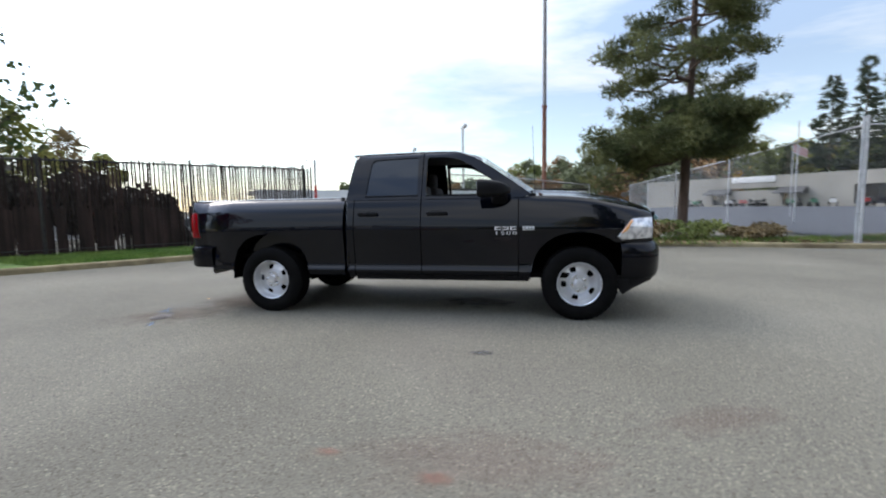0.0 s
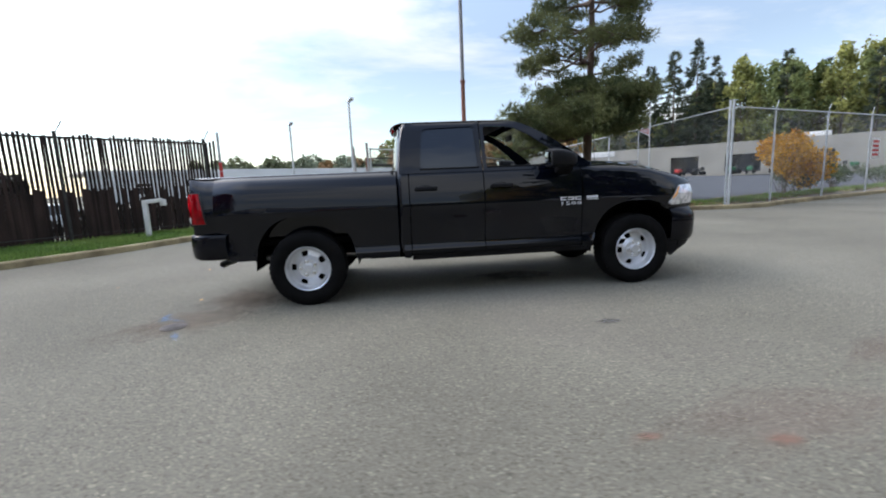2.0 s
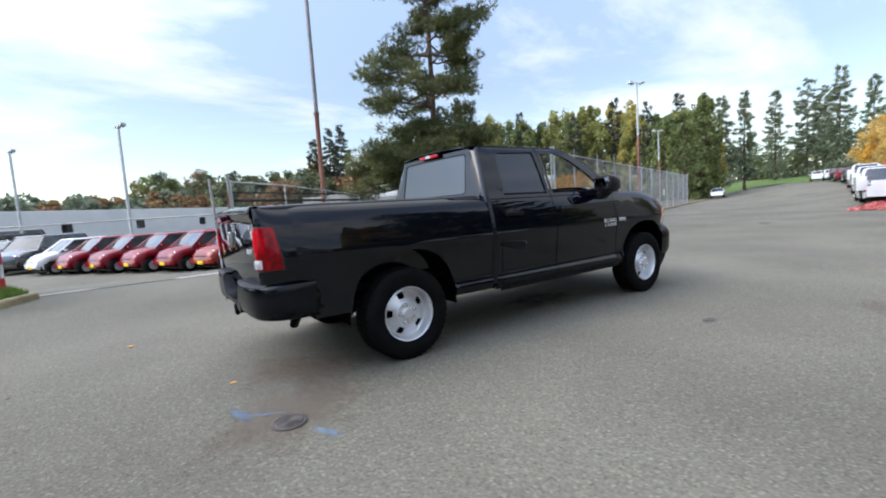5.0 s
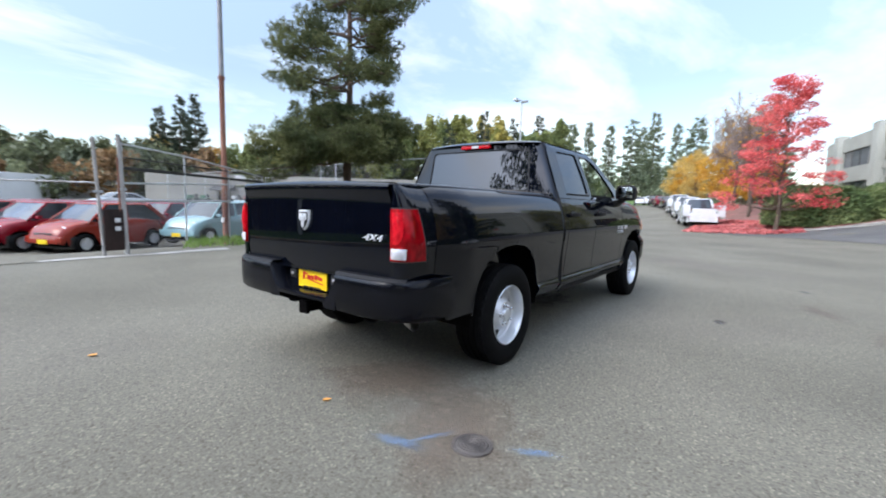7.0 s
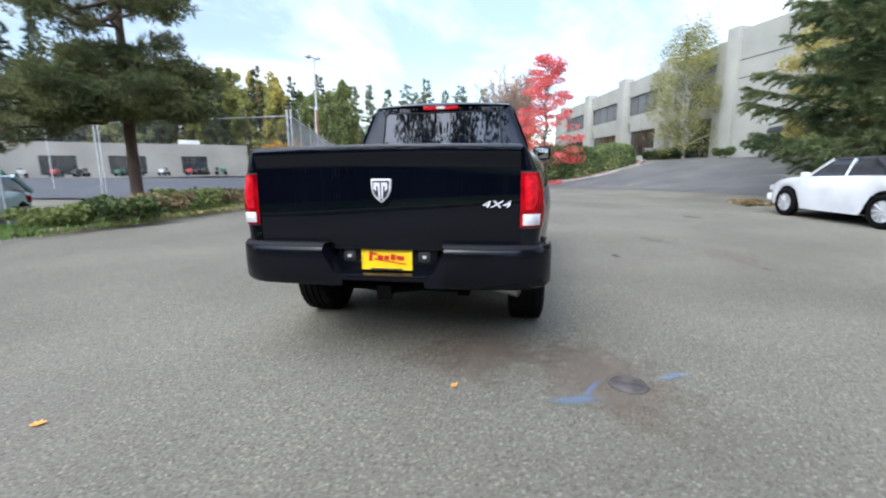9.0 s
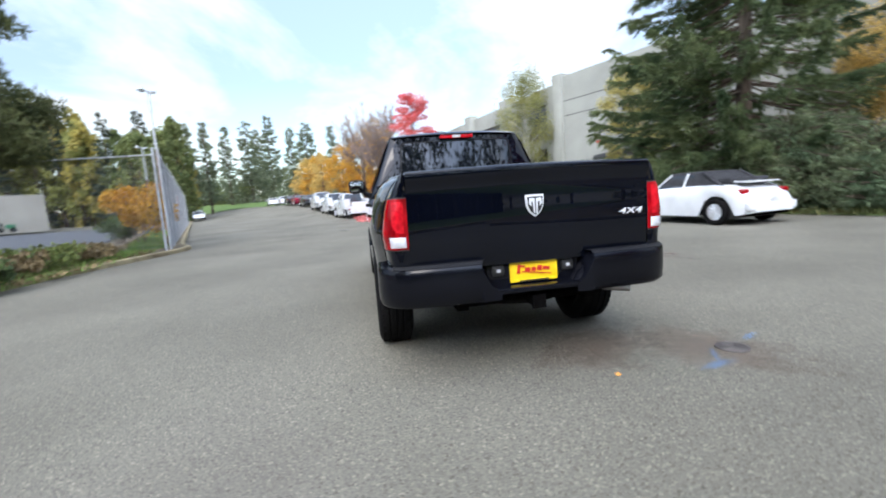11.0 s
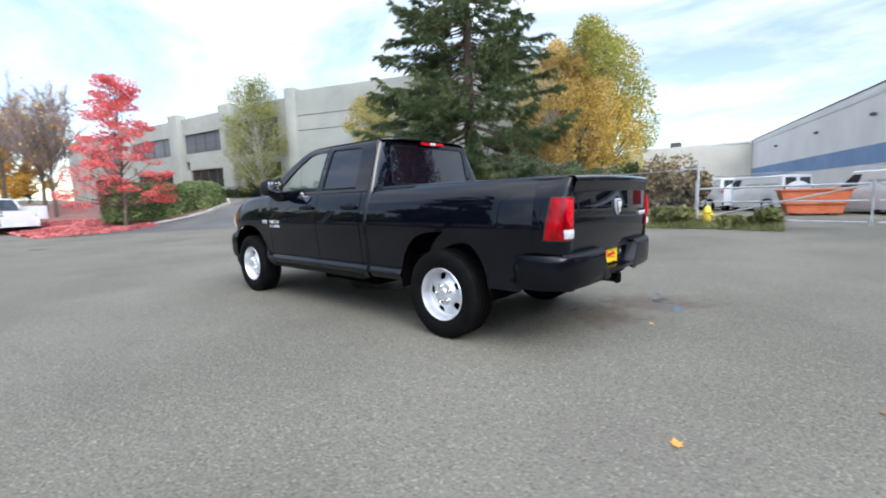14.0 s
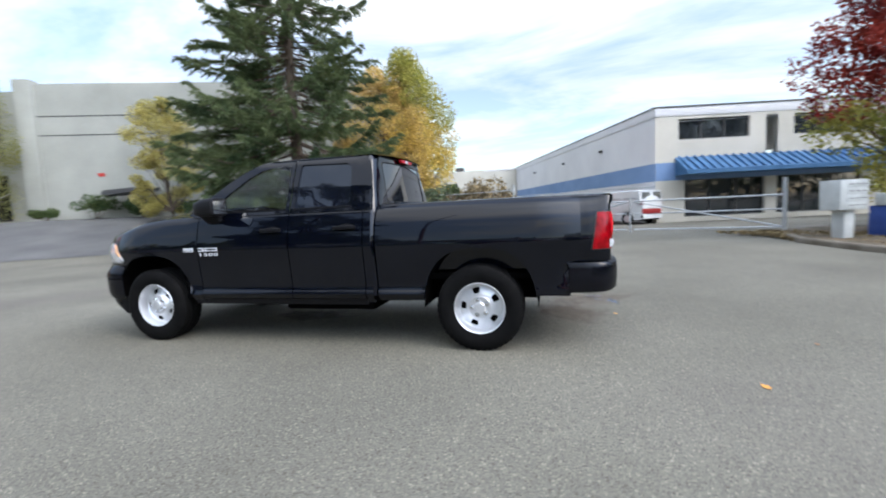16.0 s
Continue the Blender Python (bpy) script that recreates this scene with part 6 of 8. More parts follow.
def chain_fence(name, line, z0, z1, label, spacing=3.0, arms=True, r=0.03, corner=True, lead=0.0, bars=()):
    """A chain-link fence: posts, top rail, dark cross bars, wire mesh and slanted arms for barbed wire."""
    root = thing(name, label, "fence")
    net = []
    for (a, c) in zip(line, line[1:]):
        a, c = Vector(a), Vector(c)
        ln = (c - a).length
        n = max(1, round((ln - lead) / spacing))
        at = ([0.0] if lead else []) + [lead + (ln - lead) * k / n for k in range(n + 1)]
        n = len(at) - 1
        for k in range(n + 1):
            p = a + (c - a) * at[k] / ln
            g = hgt(p.x, p.y)
            big = corner and k in (0, n)
            part("post", rod_bm((p.x, p.y, g - 0.1), (p.x, p.y, g + z1 + (0.22 if big else 0.03)), r * (1.25 if big else 1), n=10), M_GALV, root)
            if arms and not big:
                b = rod_bm((p.x, p.y, g + z1), (p.x + 0.2, p.y + 0.12, g + z1 + 0.3), 0.012, n=6)
                part("wire_arm", b, M_GALV, root)
            if k < n:
                q = a + (c - a) * at[k + 1] / ln
                g2 = hgt(q.x, q.y)
                part("top_rail", rod_bm((p.x, p.y, g + z1), (q.x, q.y, g2 + z1), 0.021, n=8), M_GALV, root)
                for z, w in bars:
                    mid = (p + q) / 2
                    part("cross_bar", box_bm((q - p).length, 0.03, w, 0.004, (mid.x, mid.y, z), rot=(0, 0, math.degrees(math.atan2(q.y - p.y, q.x - p.x)))), M_DKPOST, root, "dark cross bar")
                net.append(wires((p.x, p.y), (q.x, q.y), (g + g2) / 2 + z0, (g + g2) / 2 + z1))
    net = np.concatenate(net)
    ob = quads_mesh("wire_mesh", net, M_WIRE, root, "diamond wire mesh", "stuff")
    return root


chain_fence("chain_link_fence", [(9.6, 7.16), (45.8, 19.8)], 0.12, 3.1, "tall galvanised chain-link fence along the road", 3.4, lead=2.25)
chain_fence("chain_link_fence", [(9.6, 7.3), (10.6, 24.5), (11.5, 41)], 0.12, 3.1, "tall galvanised chain-link fence into the lot", 8.2, arms=False)
chain_fence("chain_link_fence", [(-1.5, 8.4), (1.85, 10.66), (3.6, 11.8)], 0.05, 2.3, "chain-link fence by the open gate", 2.05, arms=False, r=0.024, corner=False, bars=((1.8, 0.07), (2.02, 0.03)))
chain_fence("chain_link_fence", [(-0.9, -13.1), (5.1, -16.6), (14, -21.5)], 0.05, 1.9, "chain-link fence overgrown with bushes", 3.0, arms=False)

for x, y, z, w, h, m, lb in ((18.2, 10.13, 1.8, 0.6, 0.8, M_WHITEPOST, "white notice with red print on the fence"), (31.5, 14.77, 1.42, 0.75, 0.5, M_WHITEPOST, "white notice on the fence")):
    sg = thing("notice_board", lb, "sign", (x, y, 0), 19.25)
    part("board", box_bm(w, 0.012, h, 0.003, (0, -0.05, z)), m, sg)
    if h > 0.6:
        for k in range(4):
            part("print_bar", box_bm(w * 0.8, 0.006, h * 0.12, 0, (0, -0.058, z + h * (0.33 - 0.21 * k))), M_REDPAINT, sg)

# brown slatted fence on dark posts
slat_fence = thing("slatted_fence", "dark chain-link fence filled with upright brown slats", "fence")
me_slats = []
for w, h in ((0.06, 2.5), (0.07, 1.2)):
    b = box_bm(w, 0.012, h, 0.003, (0, 0, h / 2), seg=1)
    me = bpy.data.meshes.new("slat")
    b.to_mesh(me)
    b.free()
    me.materials.append(M_SLAT)
    me_slats.append(me)
fl = resample([(-6.15, 8.55), (-8.4, 6.0), (-12.0, 2.2), (-18.0, -4.3)], 0.088)
slat_rng = np.random.default_rng(15)
for i, p in enumerate(fl):
    d = fl[min(i + 1, len(fl) - 1)] - fl[max(i - 1, 0)]
    d.normalize()
    ang = math.degrees(math.atan2(d.y, d.x))
    for k in (0, 1):
        if slat_rng.uniform() < (0.02, 0.6 if i < 30 else 0.15)[k]:
            continue
        o = new("slat", me_slats[k])
        o.parent = slat_fence
        o.matrix_basis = pose(p.x + d.x * 0.044 * k, p.y + d.y * 0.044 * k, 0.16 + slat_rng.uniform(-0.05, 0.06), slat_rng.normal() * 0.4, slat_rng.normal() * 0.25, ang + slat_rng.normal() * 3)
    if i % 38 == 3:
        part("post", rod_bm((p.x, p.y, 0), (p.x, p.y, 2.74), 0.042, n=10), M_DKPOST, slat_fence)
        part("wire_arm", rod_bm((p.x, p.y, 2.68), (p.x + 0.12, p.y + 0.12, 2.98), 0.012, n=6), M_DKPOST, slat_fence)
        if i + 38 < len(fl):
            r = fl[i + 38]
            for z, rad in ((0.3, 0.016), (2.6, 0.026)):
                part("rail", rod_bm((p.x, p.y, z), (r.x, r.y, z), rad, n=6), M_DKPOST, slat_fence)
net = []
for a, c in zip([(-6.15, 8.55), (-8.4, 6.0), (-12.0, 2.2)], [(-8.4, 6.0), (-12.0, 2.2), (-18.0, -4.3)]):
    net.append(wires(a, c, 0.15, 2.6, 0.09, 0.0025))
quads_mesh("wire_mesh", np.concatenate(net), M_DKPOST, slat_fence, "", "stuff")

# gate posts and the rolling gate's rail
gp = thing("gate_post", "galvanised gate post with red and white reflector tape", "gate post", (-6.05, 8.7, 0))
part("post", rod_bm((0, 0, -0.1), (0, 0, 2.95), 0.036, n=12), M_GALV, gp)
for k in range(7):
    part("tape", rod_bm((0, 0, 0.12 + 0.28 * k), (0, 0, 0.12 + 0.28 * k + 0.26), 0.049, n=12), M_REDPAINT if k % 2 == 0 or k > 3 else M_WHITEPOST, gp)
M_OLDSTEEL = mat("weathered_steel", (0.3, 0.29, 0.28), 0.6, metal=0.2)
vary(M_OLDSTEEL, 4.0, (0.24, 0.22, 0.2), (0.42, 0.41, 0.4), fine=0.25, stretch=(1, 1, 0.4))
for i, (x, y, h, r) in enumerate([(-1.95, 8.3, 2.36, 0.034), (-1.56, 8.24, 2.46, 0.04)]):
    gp = thing("gate_post", "leaning weathered steel post at the end of the fence", "gate post", (x, y, 0))
    part("post", rod_bm((0.05, 0, -0.1), (-0.05 + 0.02 * i, 0, h), r, n=12), M_OLDSTEEL, gp)
    part("bracket", box_bm(0.16, 0.06, 0.05, 0.01, (0, 0, h * 0.55)), M_GALV, gp)
    if i == 1:
        part("hinge_bar", rod_bm((-0.06, -0.02, 0.9), (-0.07, -0.02, 2.0), 0.018, n=8), M_RUST, gp, "rusty hinge bar")
        for z in (0.55, 0.72):
            part("reflector", box_bm(0.1, 0.012, 0.09, 0.003, (-0.12, -0.055, z)), M_WHITEPOST, gp, "white reflector")
part("end_panel", box_bm(0.34, 0.03, 0.85, 0.006, (-0.18, -0.02, 0.52)), M_SLAT, gp, "dark brown end panel")
rail = thing("gate_rail", "long galvanised pipe rails of the open gate", "gate")
part("pipe", rod_bm((-1.62, 8.3, 1.12), (1.9, 10.7, 1.12), 0.028, n=8), M_GALV, rail)
part("pipe", rod_bm((-1.62, 8.34, 1.475), (1.9, 10.74, 1.63), 0.022, n=8), M_GALV, rail)
part("pipe", rod_bm((-1.95, 8.4, 1.475), (-13.5, 15.33, 1.475), 0.018, n=8), M_OLDSTEEL, rail)
part("post", rod_bm((-13.5, 15.33, -0.6), (-13.5, 15.33, 1.6), 0.03, n=8), M_GALV, rail)
track = bed("gate_track", [Vector((-5.9, 7.75)), Vector((-3, 7.85)), Vector((0.4, 7.75))], [Vector((-5.9, 8.0)), Vector((-3, 8.1)), Vector((0.4, 8.0))], 0.012, M_KERB2, "concrete strip under the rolling gate", "gate track", cols=2)

# bent white post in the grass
wp = thing("white_post", "bent white steel post standing in the grass", "post", (-7.1, 6.3, 0.1))
b = box_bm(0.10, 0.10, 0.98, 0.012, (0, 0, 0.47))
part("upright", b, M_WHITEPOST, wp)
part("arm", box_bm(0.42, 0.12, 0.10, 0.012, (0.17, 0.08, 0.93), rot=(0, -6, 20)), M_WHITEPOST, wp)
part("bracket", box_bm(0.14, 0.10, 0.16, 0.012, (0.36, 0.15, 0.88), rot=(0, 0, 20)), M_WHITEPOST, wp)

# tall steel pole and the lot's lamps
M_POLE = mat("dull_steel", (0.2, 0.2, 0.21), 0.55, metal=0.3)
vary(M_POLE, 3.0, (0.15, 0.15, 0.16), (0.25, 0.24, 0.24), fine=0.2, rough=(0.45, 0.65))
pole = thing("steel_pole", "tall thin steel pole, rusty red below", "pole", (1.9, 11.0, -0.2))
part("lower_pole", rod_bm((0, 0, -0.1), (0, 0, 5.0), 0.085, 0.075, n=14), M_RUST, pole, "rusty red lower pole")
part("upper_pole", rod_bm((0, 0, 5.0), (0, 0, 14), 0.072, 0.055, n=14), M_POLE, pole)
part("flange", rod_bm((0, 0, 4.96), (0, 0, 5.04), 0.1, n=14), M_RUST, pole)
part("tag", box_bm(0.03, 0.12, 0.14, 0.004, (-0.09, -0.02, 0.75)), M_WHITEPOST, pole)


def lot_lamp(at, h, rz, label, rust=False):
    l = thing("street_lamp", label, "street lamp", at, rz)
    part("pole", rod_bm((0, 0, -0.1), (0, 0, h * 0.6 if rust else h), 0.10, 0.085, n=10), M_RUST if rust else M_GALV, l)
    if rust:
        part("upper_pole", rod_bm((0, 0, h * 0.6), (0, 0, h), 0.075, 0.06, n=10), M_GALV, l)
    part("arm", rod_bm((0, -0.4, h), (0, 0.4, h + 0.05), 0.03, n=6), M_GALV, l)
    for s in (1, -1):
        part("lamp_head", box_bm(0.34, 0.42, 0.17, 0.05, (0.1, s * 0.45, h + 0.05), rot=(s * 14, 0, 0)), M_GALV, l)
    return l


lot_lamp((-4.0, 31.5, 0), 7.9, 20, "grey car-lot lamp with two heads")
lot_lamp((27.6, 14.5, 0), 9.5, 70, "tall lamp with rusty red pole and two heads", True)
lot_lamp((48.5, 24.4, 0), 8.8, 70, "tall lamp with rusty red pole and two heads", True)
lot_lamp((-11, 42, 0), 7.6, 20, "grey car-lot lamp with two heads")
for x, y in ((20.5, 31), (16, 22)):
    fp = thing("flag_pole" if x > 18 else "lamp_pole", "thin grey pole in the lot", "pole", (x, y, 0))
    part("pole", rod_bm((0, 0, -0.1), (0, 0, 5.6), 0.035, n=8), M_GALV, fp)
    if x > 18:
        secs = [[(0.04 + 0.9 * u, 0.06 * math.sin(5 * u + z), 5.4 - z * 0.62 - 0.45 * u) for z in (0, 0.33, 0.66, 1.0)] for u in [k / 8 for k in range(9)]]
        part("flag", loft_bm(secs), M_WHITEPOST, fp, "faded red and white striped flag")
        for z in (0.12, 0.4, 0.7):
            secs = [[(0.05 + 0.88 * u, 0.06 * math.sin(5 * u + z) - 0.012, 5.4 - z * 0.62 - 0.45 * u), (0.05 + 0.88 * u, 0.06 * math.sin(5 * u + z) - 0.012, 5.4 - (z + 0.14) * 0.62 - 0.45 * u)] for u in [k / 8 for k in range(9)]]
            part("stripe", loft_bm(secs), M_REDPAINT, fp)

# swing gate of the warehouse yard
gate = thing("swing_gate", "pair of pipe swing gates with diagonal braces", "gate")
g0, g1 = Vector((-9.4, -11.0, 0)), Vector((-0.9, -13.0, 0))
gm = (g0 + g1) / 2
for p, h in ((g0, 1.75), (g1, 1.5), (gm + Vector((0.06, 0, 0)), 1.35)):
    part("post", rod_bm((p.x, p.y, -0.1 if h > 1.4 else 0.12), (p.x, p.y, h), 0.06 if h > 1.4 else 0.03, n=10), M_GALV, gate)
for a, c in ((g0, gm - Vector((0.08, 0, 0))), (g1, gm + Vector((0.14, 0, 0)))):
    lf = part("gate_leaf", rod_bm((a.x, a.y, 1.22), (c.x, c.y, 1.22), 0.028, n=8), M_GALV, gate)
    for z0, z1 in ((0.22, 0.22), (0.78, 0.78), (0.22, 1.2)):
        part("bar", rod_bm((a.x, a.y, z0), (c.x, c.y, z1), 0.024, n=8), M_GALV, lf)
    n = (c - a).normalized()
    t = c - n * 0.55
    if a is g0:
        part("reflector_board", box_bm(0.6, 0.02, 0.17, 0.004, (t.x, t.y + 0.04, 0.86), rot=(0, 0, math.degrees(math.atan2(n.y, n.x)))), M_REDPAINT, lf, "red reflector board")

# fire hydrant
M_HYD = mat("hydrant_yellow", (0.72, 0.5, 0.05), 0.45)
vary(M_HYD, 8.0, (0.62, 0.42, 0.04), (0.8, 0.58, 0.07), fine=0.2)
hy = thing("fire_hydrant", "yellow fire hydrant in the verge", "fire hydrant", (-1.33, -12.4, 0.02))
part("barrel", lathe_bm([(0.16, 0.0), (0.16, 0.04), (0.11, 0.05), (0.105, 0.42), (0.14, 0.44), (0.14, 0.48), (0.115, 0.5), (0.10, 0.58), (0.05, 0.64), (0.03, 0.66), (0.03, 0.7), (0.0, 0.7)], 20, "z"), M_HYD, hy)
for a, c in (((-0.2, 0, 0.36), (0.2, 0, 0.36)), ((0, -0.02, 0.34), (0, 0.2, 0.34))):
    part("outlet", rod_bm(a, c, 0.055, n=12), M_HYD, hy)

# cluster of letter boxes
M_BOX = mat("letterbox_grey", (0.52, 0.54, 0.53), 0.45)
vary(M_BOX, 5.0, (0.46, 0.48, 0.47), (0.58, 0.6, 0.59), fine=0.1)
M_GAP = mat("gap_dark", (0.05, 0.05, 0.05), 0.7)
mb = thing("letter_boxes", "grey cluster of letter boxes on a pedestal", "mailbox", (-9.3, -8.0, 0.1), 24)
part("pedestal", box_bm(0.3, 0.3, 0.72, 0.02, (0, 0, 0.34)), M_BOX, mb)
bx = part("cabinet", box_bm(0.82, 0.5, 0.72, 0.02, (0, 0, 1.05)), M_BOX, mb)
b = bmesh.new()
for k in range(4):
    part("box_door", box_bm(0.56, 0.012, 0.155, 0.004, (-0.05, 0.252, 0.80 + 0.167 * k)), M_BOX, bx)
    for x0 in (-0.26, -0.08, 0.1):
        box_bm(0.11, 0.006, 0.018, 0, (x0, 0.262, 0.80 + 0.167 * k), bm=b)
part("label_strips", b, M_GAP, bx)
mb2 = thing("parcel_box", "small white box on a blue base beside the letter boxes", "mailbox", (-10.5, -8.4, 0.1), 24)
M_BLUE = mat("blue_paint", (0.03, 0.07, 0.28), 0.5)
vary(M_BLUE, 4.0, (0.025, 0.06, 0.24), (0.04, 0.09, 0.33), fine=0.1)
part("base", box_bm(1.5, 0.6, 0.75, 0.02, (-0.5, 0, 0.37)), M_BLUE, mb2)
part("box", box_bm(0.36, 0.3, 0.3, 0.02, (0.1, 0, 0.9)), M_BOX, mb2)

# ---- office of pale concrete panels ----
M_CONC = mat("pale_concrete", (0.52, 0.50, 0.44), 0.85)
vary(M_CONC, 0.5, (0.265, 0.268, 0.236), (0.335, 0.338, 0.30), fine=0.08, bump=0.15, bump_scale=12, dist=0.01)
M_FRAME = mat("window_frame_dark", (0.06, 0.06, 0.06), 0.5)
M_BLIND = mat("window_blinds", (0.10, 0.105, 0.115), 0.12, spec=0.5)
vary(M_BLIND, 0.5, (0.085, 0.09, 0.10), (0.13, 0.135, 0.145), detail=2, bump=0.2, bump_scale=30, stretch=(0.1, 0.1, 3), dist=0.004)
office = thing("office_building", "two-storey pale concrete office with dark window bands", "building")


def wall_frame(p, q):
    """A pose whose x runs along a wall from p to q, and whose y points to its left."""
    return pose(p[0], p[1], 0, 0, 0, math.degrees(math.atan2(q[1] - p[1], q[0] - p[0])))


def wall_bm(l, z0, z1, holes, d=0.35):
    """A wall along x with openings (x0, x1, z0, z1) right through it; its face is at y = 0."""
    xs = sorted({0, l, *[h[0] for h in holes], *[h[1] for h in holes]})
    zs = sorted({z0, z1, *[h[2] for h in holes], *[h[3] for h in holes]})
    b = bmesh.new()
    for xa, xb in zip(xs, xs[1:]):
        for za, zb in zip(zs, zs[1:]):
            xm, zm = (xa + xb) / 2, (za + zb) / 2
            if any(h[0] < xm < h[1] and h[2] < zm < h[3] for h in holes):
                continue
            box_bm(xb - xa, d, zb - za, 0, (xm, -d / 2, zm), bm=b)
    bmesh.ops.remove_doubles(b, verts=b.verts, dist=0.001)
    kill = [f for f in b.faces if all(len(e.link_faces) > 2 for e in f.edges)]
    bmesh.ops.delete(b, geom=kill, context="FACES")
    return b


def facade(parent, p, q, z0, z1, holes, material, d=0.35, glass=None, mull=2):
    """A wall with its windows: each a frame, mullions and a pane set back."""
    m = wall_frame(p, q)
    l = math.hypot(q[0] - p[0], q[1] - p[1])
    w = part("wall", wall_bm(l, z0, z1, holes, d), material, parent, smooth=False)
    w.matrix_basis = m
    for x0, x1, za, zb in holes:
        win = part("window", box_bm(x1 - x0, 0.02, zb - za, 0, ((x0 + x1) / 2, -0.22, (za + zb) / 2)), glass if glass and za > 5 else M_DARKGLASS, parent, "dark window", smooth=False)
        win.matrix_basis = m
        b = bmesh.new()
        for x in [x0 + (x1 - x0) * k / mull for k in range(mull + 1)]:
            box_bm(0.06, 0.06, zb - za, 0, (min(max(x, x0 + 0.03), x1 - 0.03), -0.19, (za + zb) / 2), bm=b)
        for z in (za + 0.03, zb - 0.03):
            box_bm(x1 - x0, 0.06, 0.06, 0, ((x0 + x1) / 2, -0.192, z), bm=b)
        part("frame", b, M_FRAME, win, smooth=False)
    return w


OC = (27.3, -14.3)
OA = (5.6, -22.96)
OB = (66.0, -6.7)
facade(office, OA, OC, 0.0, 9.6, [], M_CONC)
mA = wall_frame(OA, OC)
lA = math.hypot(OA[0] - OC[0], OA[1] - OC[1])
b = bmesh.new()
for z in (7.75, 6.65):
    box_bm(lA - 0.9, 0.012, 0.06, 0, (lA / 2 - 0.45, 0.004, z), bm=b)
o = part("panel_joint", b, M_GAP, office, smooth=False)
o.matrix_basis = mA
o = part("pier", box_bm(0.9, 0.75, 9.8, 0.02, (lA - 0.45, -0.1, 4.9)), M_CONC, office)
o.matrix_basis = mA
o = part("roof", box_bm(lA, 14, 0.3, 0, (lA / 2, -7.4, 9.2)), M_CONC, office)
o.matrix_basis = mA
lB = math.hypot(OB[0] - OC[0], OB[1] - OC[1])
mB = wall_frame(OC, OB)


holesB = []
for s0, s1 in ((1.2, 6.4), (8.2, 14.3), (16.2, 24.0), (25.8, 34.0)):
    holesB.append((s0, s1, 6.0 if s0 > 5 else 5.3, 7.75 if s0 > 5 else 8.0))
    holesB.append((s0 + (0.4 if s0 > 5 else 0), s1 - 0.6, 2.2 if s0 > 5 else 1.8, 4.5))
facade(office, OC, OB, 0.0, 9.2, holesB, M_CONC, glass=M_BLIND, mull=4)
for s in (7.3, 15.2, 24.9, 35.0):
    o = part("pilaster", box_bm(1.5, 0.9, 9.7, 0.02, (s, 0.0, 4.75)), M_CONC, office)
    o.matrix_basis = mB
o = part("roof", box_bm(lB, 14, 0.3, 0, (lB / 2, -7.4, 8.8)), M_CONC, office)
o.matrix_basis = mB
o = part("entrance_canopy", prism_bm([(0.0, 3.15), (2.2, 3.0), (2.35, 2.8), (2.2, 2.72), (0.0, 2.95)], 0, 1.6, "xz"), M_FRAME, office)
o.matrix_basis = mA @ pose(lA - 7.2, 0.2, 0.25)
b = bmesh.new()
for k in range(6):
    box_bm(1.6, 0.28, 0.03, 0, (5.4, 1.6 - 0.26 * k, 1.7 + 0.2 * k), bm=b)
o = part("stair", b, M_FRAME, office)
o.matrix_basis = mB
o = part("stair_wall", box_bm(0.2, 2.0, 1.2, 0, (6.3, 1.0, 2.1)), M_CONC, office)
o.matrix_basis = mB
o = part("wall_sign", box_bm(0.38, 0.02, 0.2, 0.004, (lA - 4.0, 0.012, 4.3)), M_REDPAINT, office, "small red sign")
o.matrix_basis = mA

# hedge in the island
def hedge(at, l, w, h, rz, label, seed):
    rng = np.random.default_rng(seed)
    hd = thing("hedge", label, "hedge", at, rz)

    def dome(d):
        d = d / (np.abs(d) ** 4.5).sum(axis=1, keepdims=True) ** (1 / 4.5)
        return d * np.array([l / 2, w / 2, h])

    b = bmesh.new()
    bmesh.ops.create_icosphere(b, subdivisions=4, radius=1)
    q = dome(np.array([tuple(v.co) for v in b.verts]))
    for v, c in zip(b.verts, q):
        v.co = (c[0] * 0.94, c[1] * 0.94, max(-0.05, c[2] * 0.94))
    part("core", b, L_DKGREEN, hd)
    n = 15000
    d = rng.normal(size=(n, 3))
    d[:, 2] = np.abs(d[:, 2])
    p = dome(d) + rng.normal(size=(n, 3)) * 0.06
    p[:, 2] = np.clip(p[:, 2], 0.02, None)
    quads_mesh("leaves", cards(p, 0.10, rng), L_HEDGE, hd)


hedge((25.6, -4.1, 0.5), 4.2, 2.4, 2.0, 100, "clipped green hedge in the island", 5)
hedge((26.7, -7.3, 0.75), 2.6, 2.2, 1.9, 120, "lower clipped green hedge in the island", 6)

# ---- warehouse with blue band and awning ----
M_CREAM = mat("cream_wall", (0.66, 0.62, 0.53), 0.8)
vary(M_CREAM, 0.6, (0.52, 0.49, 0.42), (0.61, 0.575, 0.50), fine=0.06, bump=0.1, bump_scale=14)
M_GREYWALL = mat("grey_wall", (0.52, 0.5, 0.5), 0.8)
vary(M_GREYWALL, 0.5, (0.66, 0.645, 0.65), (0.74, 0.725, 0.725), fine=0.06, bump=0.1, bump_scale=14)
M_BAND = mat("blue_band", (0.16, 0.27, 0.46), 0.7)
vary(M_BAND, 0.6, (0.14, 0.24, 0.42), (0.19, 0.30, 0.5), fine=0.06)
M_AWN = mat("blue_awning", (0.10, 0.27, 0.48), 0.55)
vary(M_AWN, 1.5, (0.035, 0.115, 0.235), (0.065, 0.165, 0.31), fine=0.1)
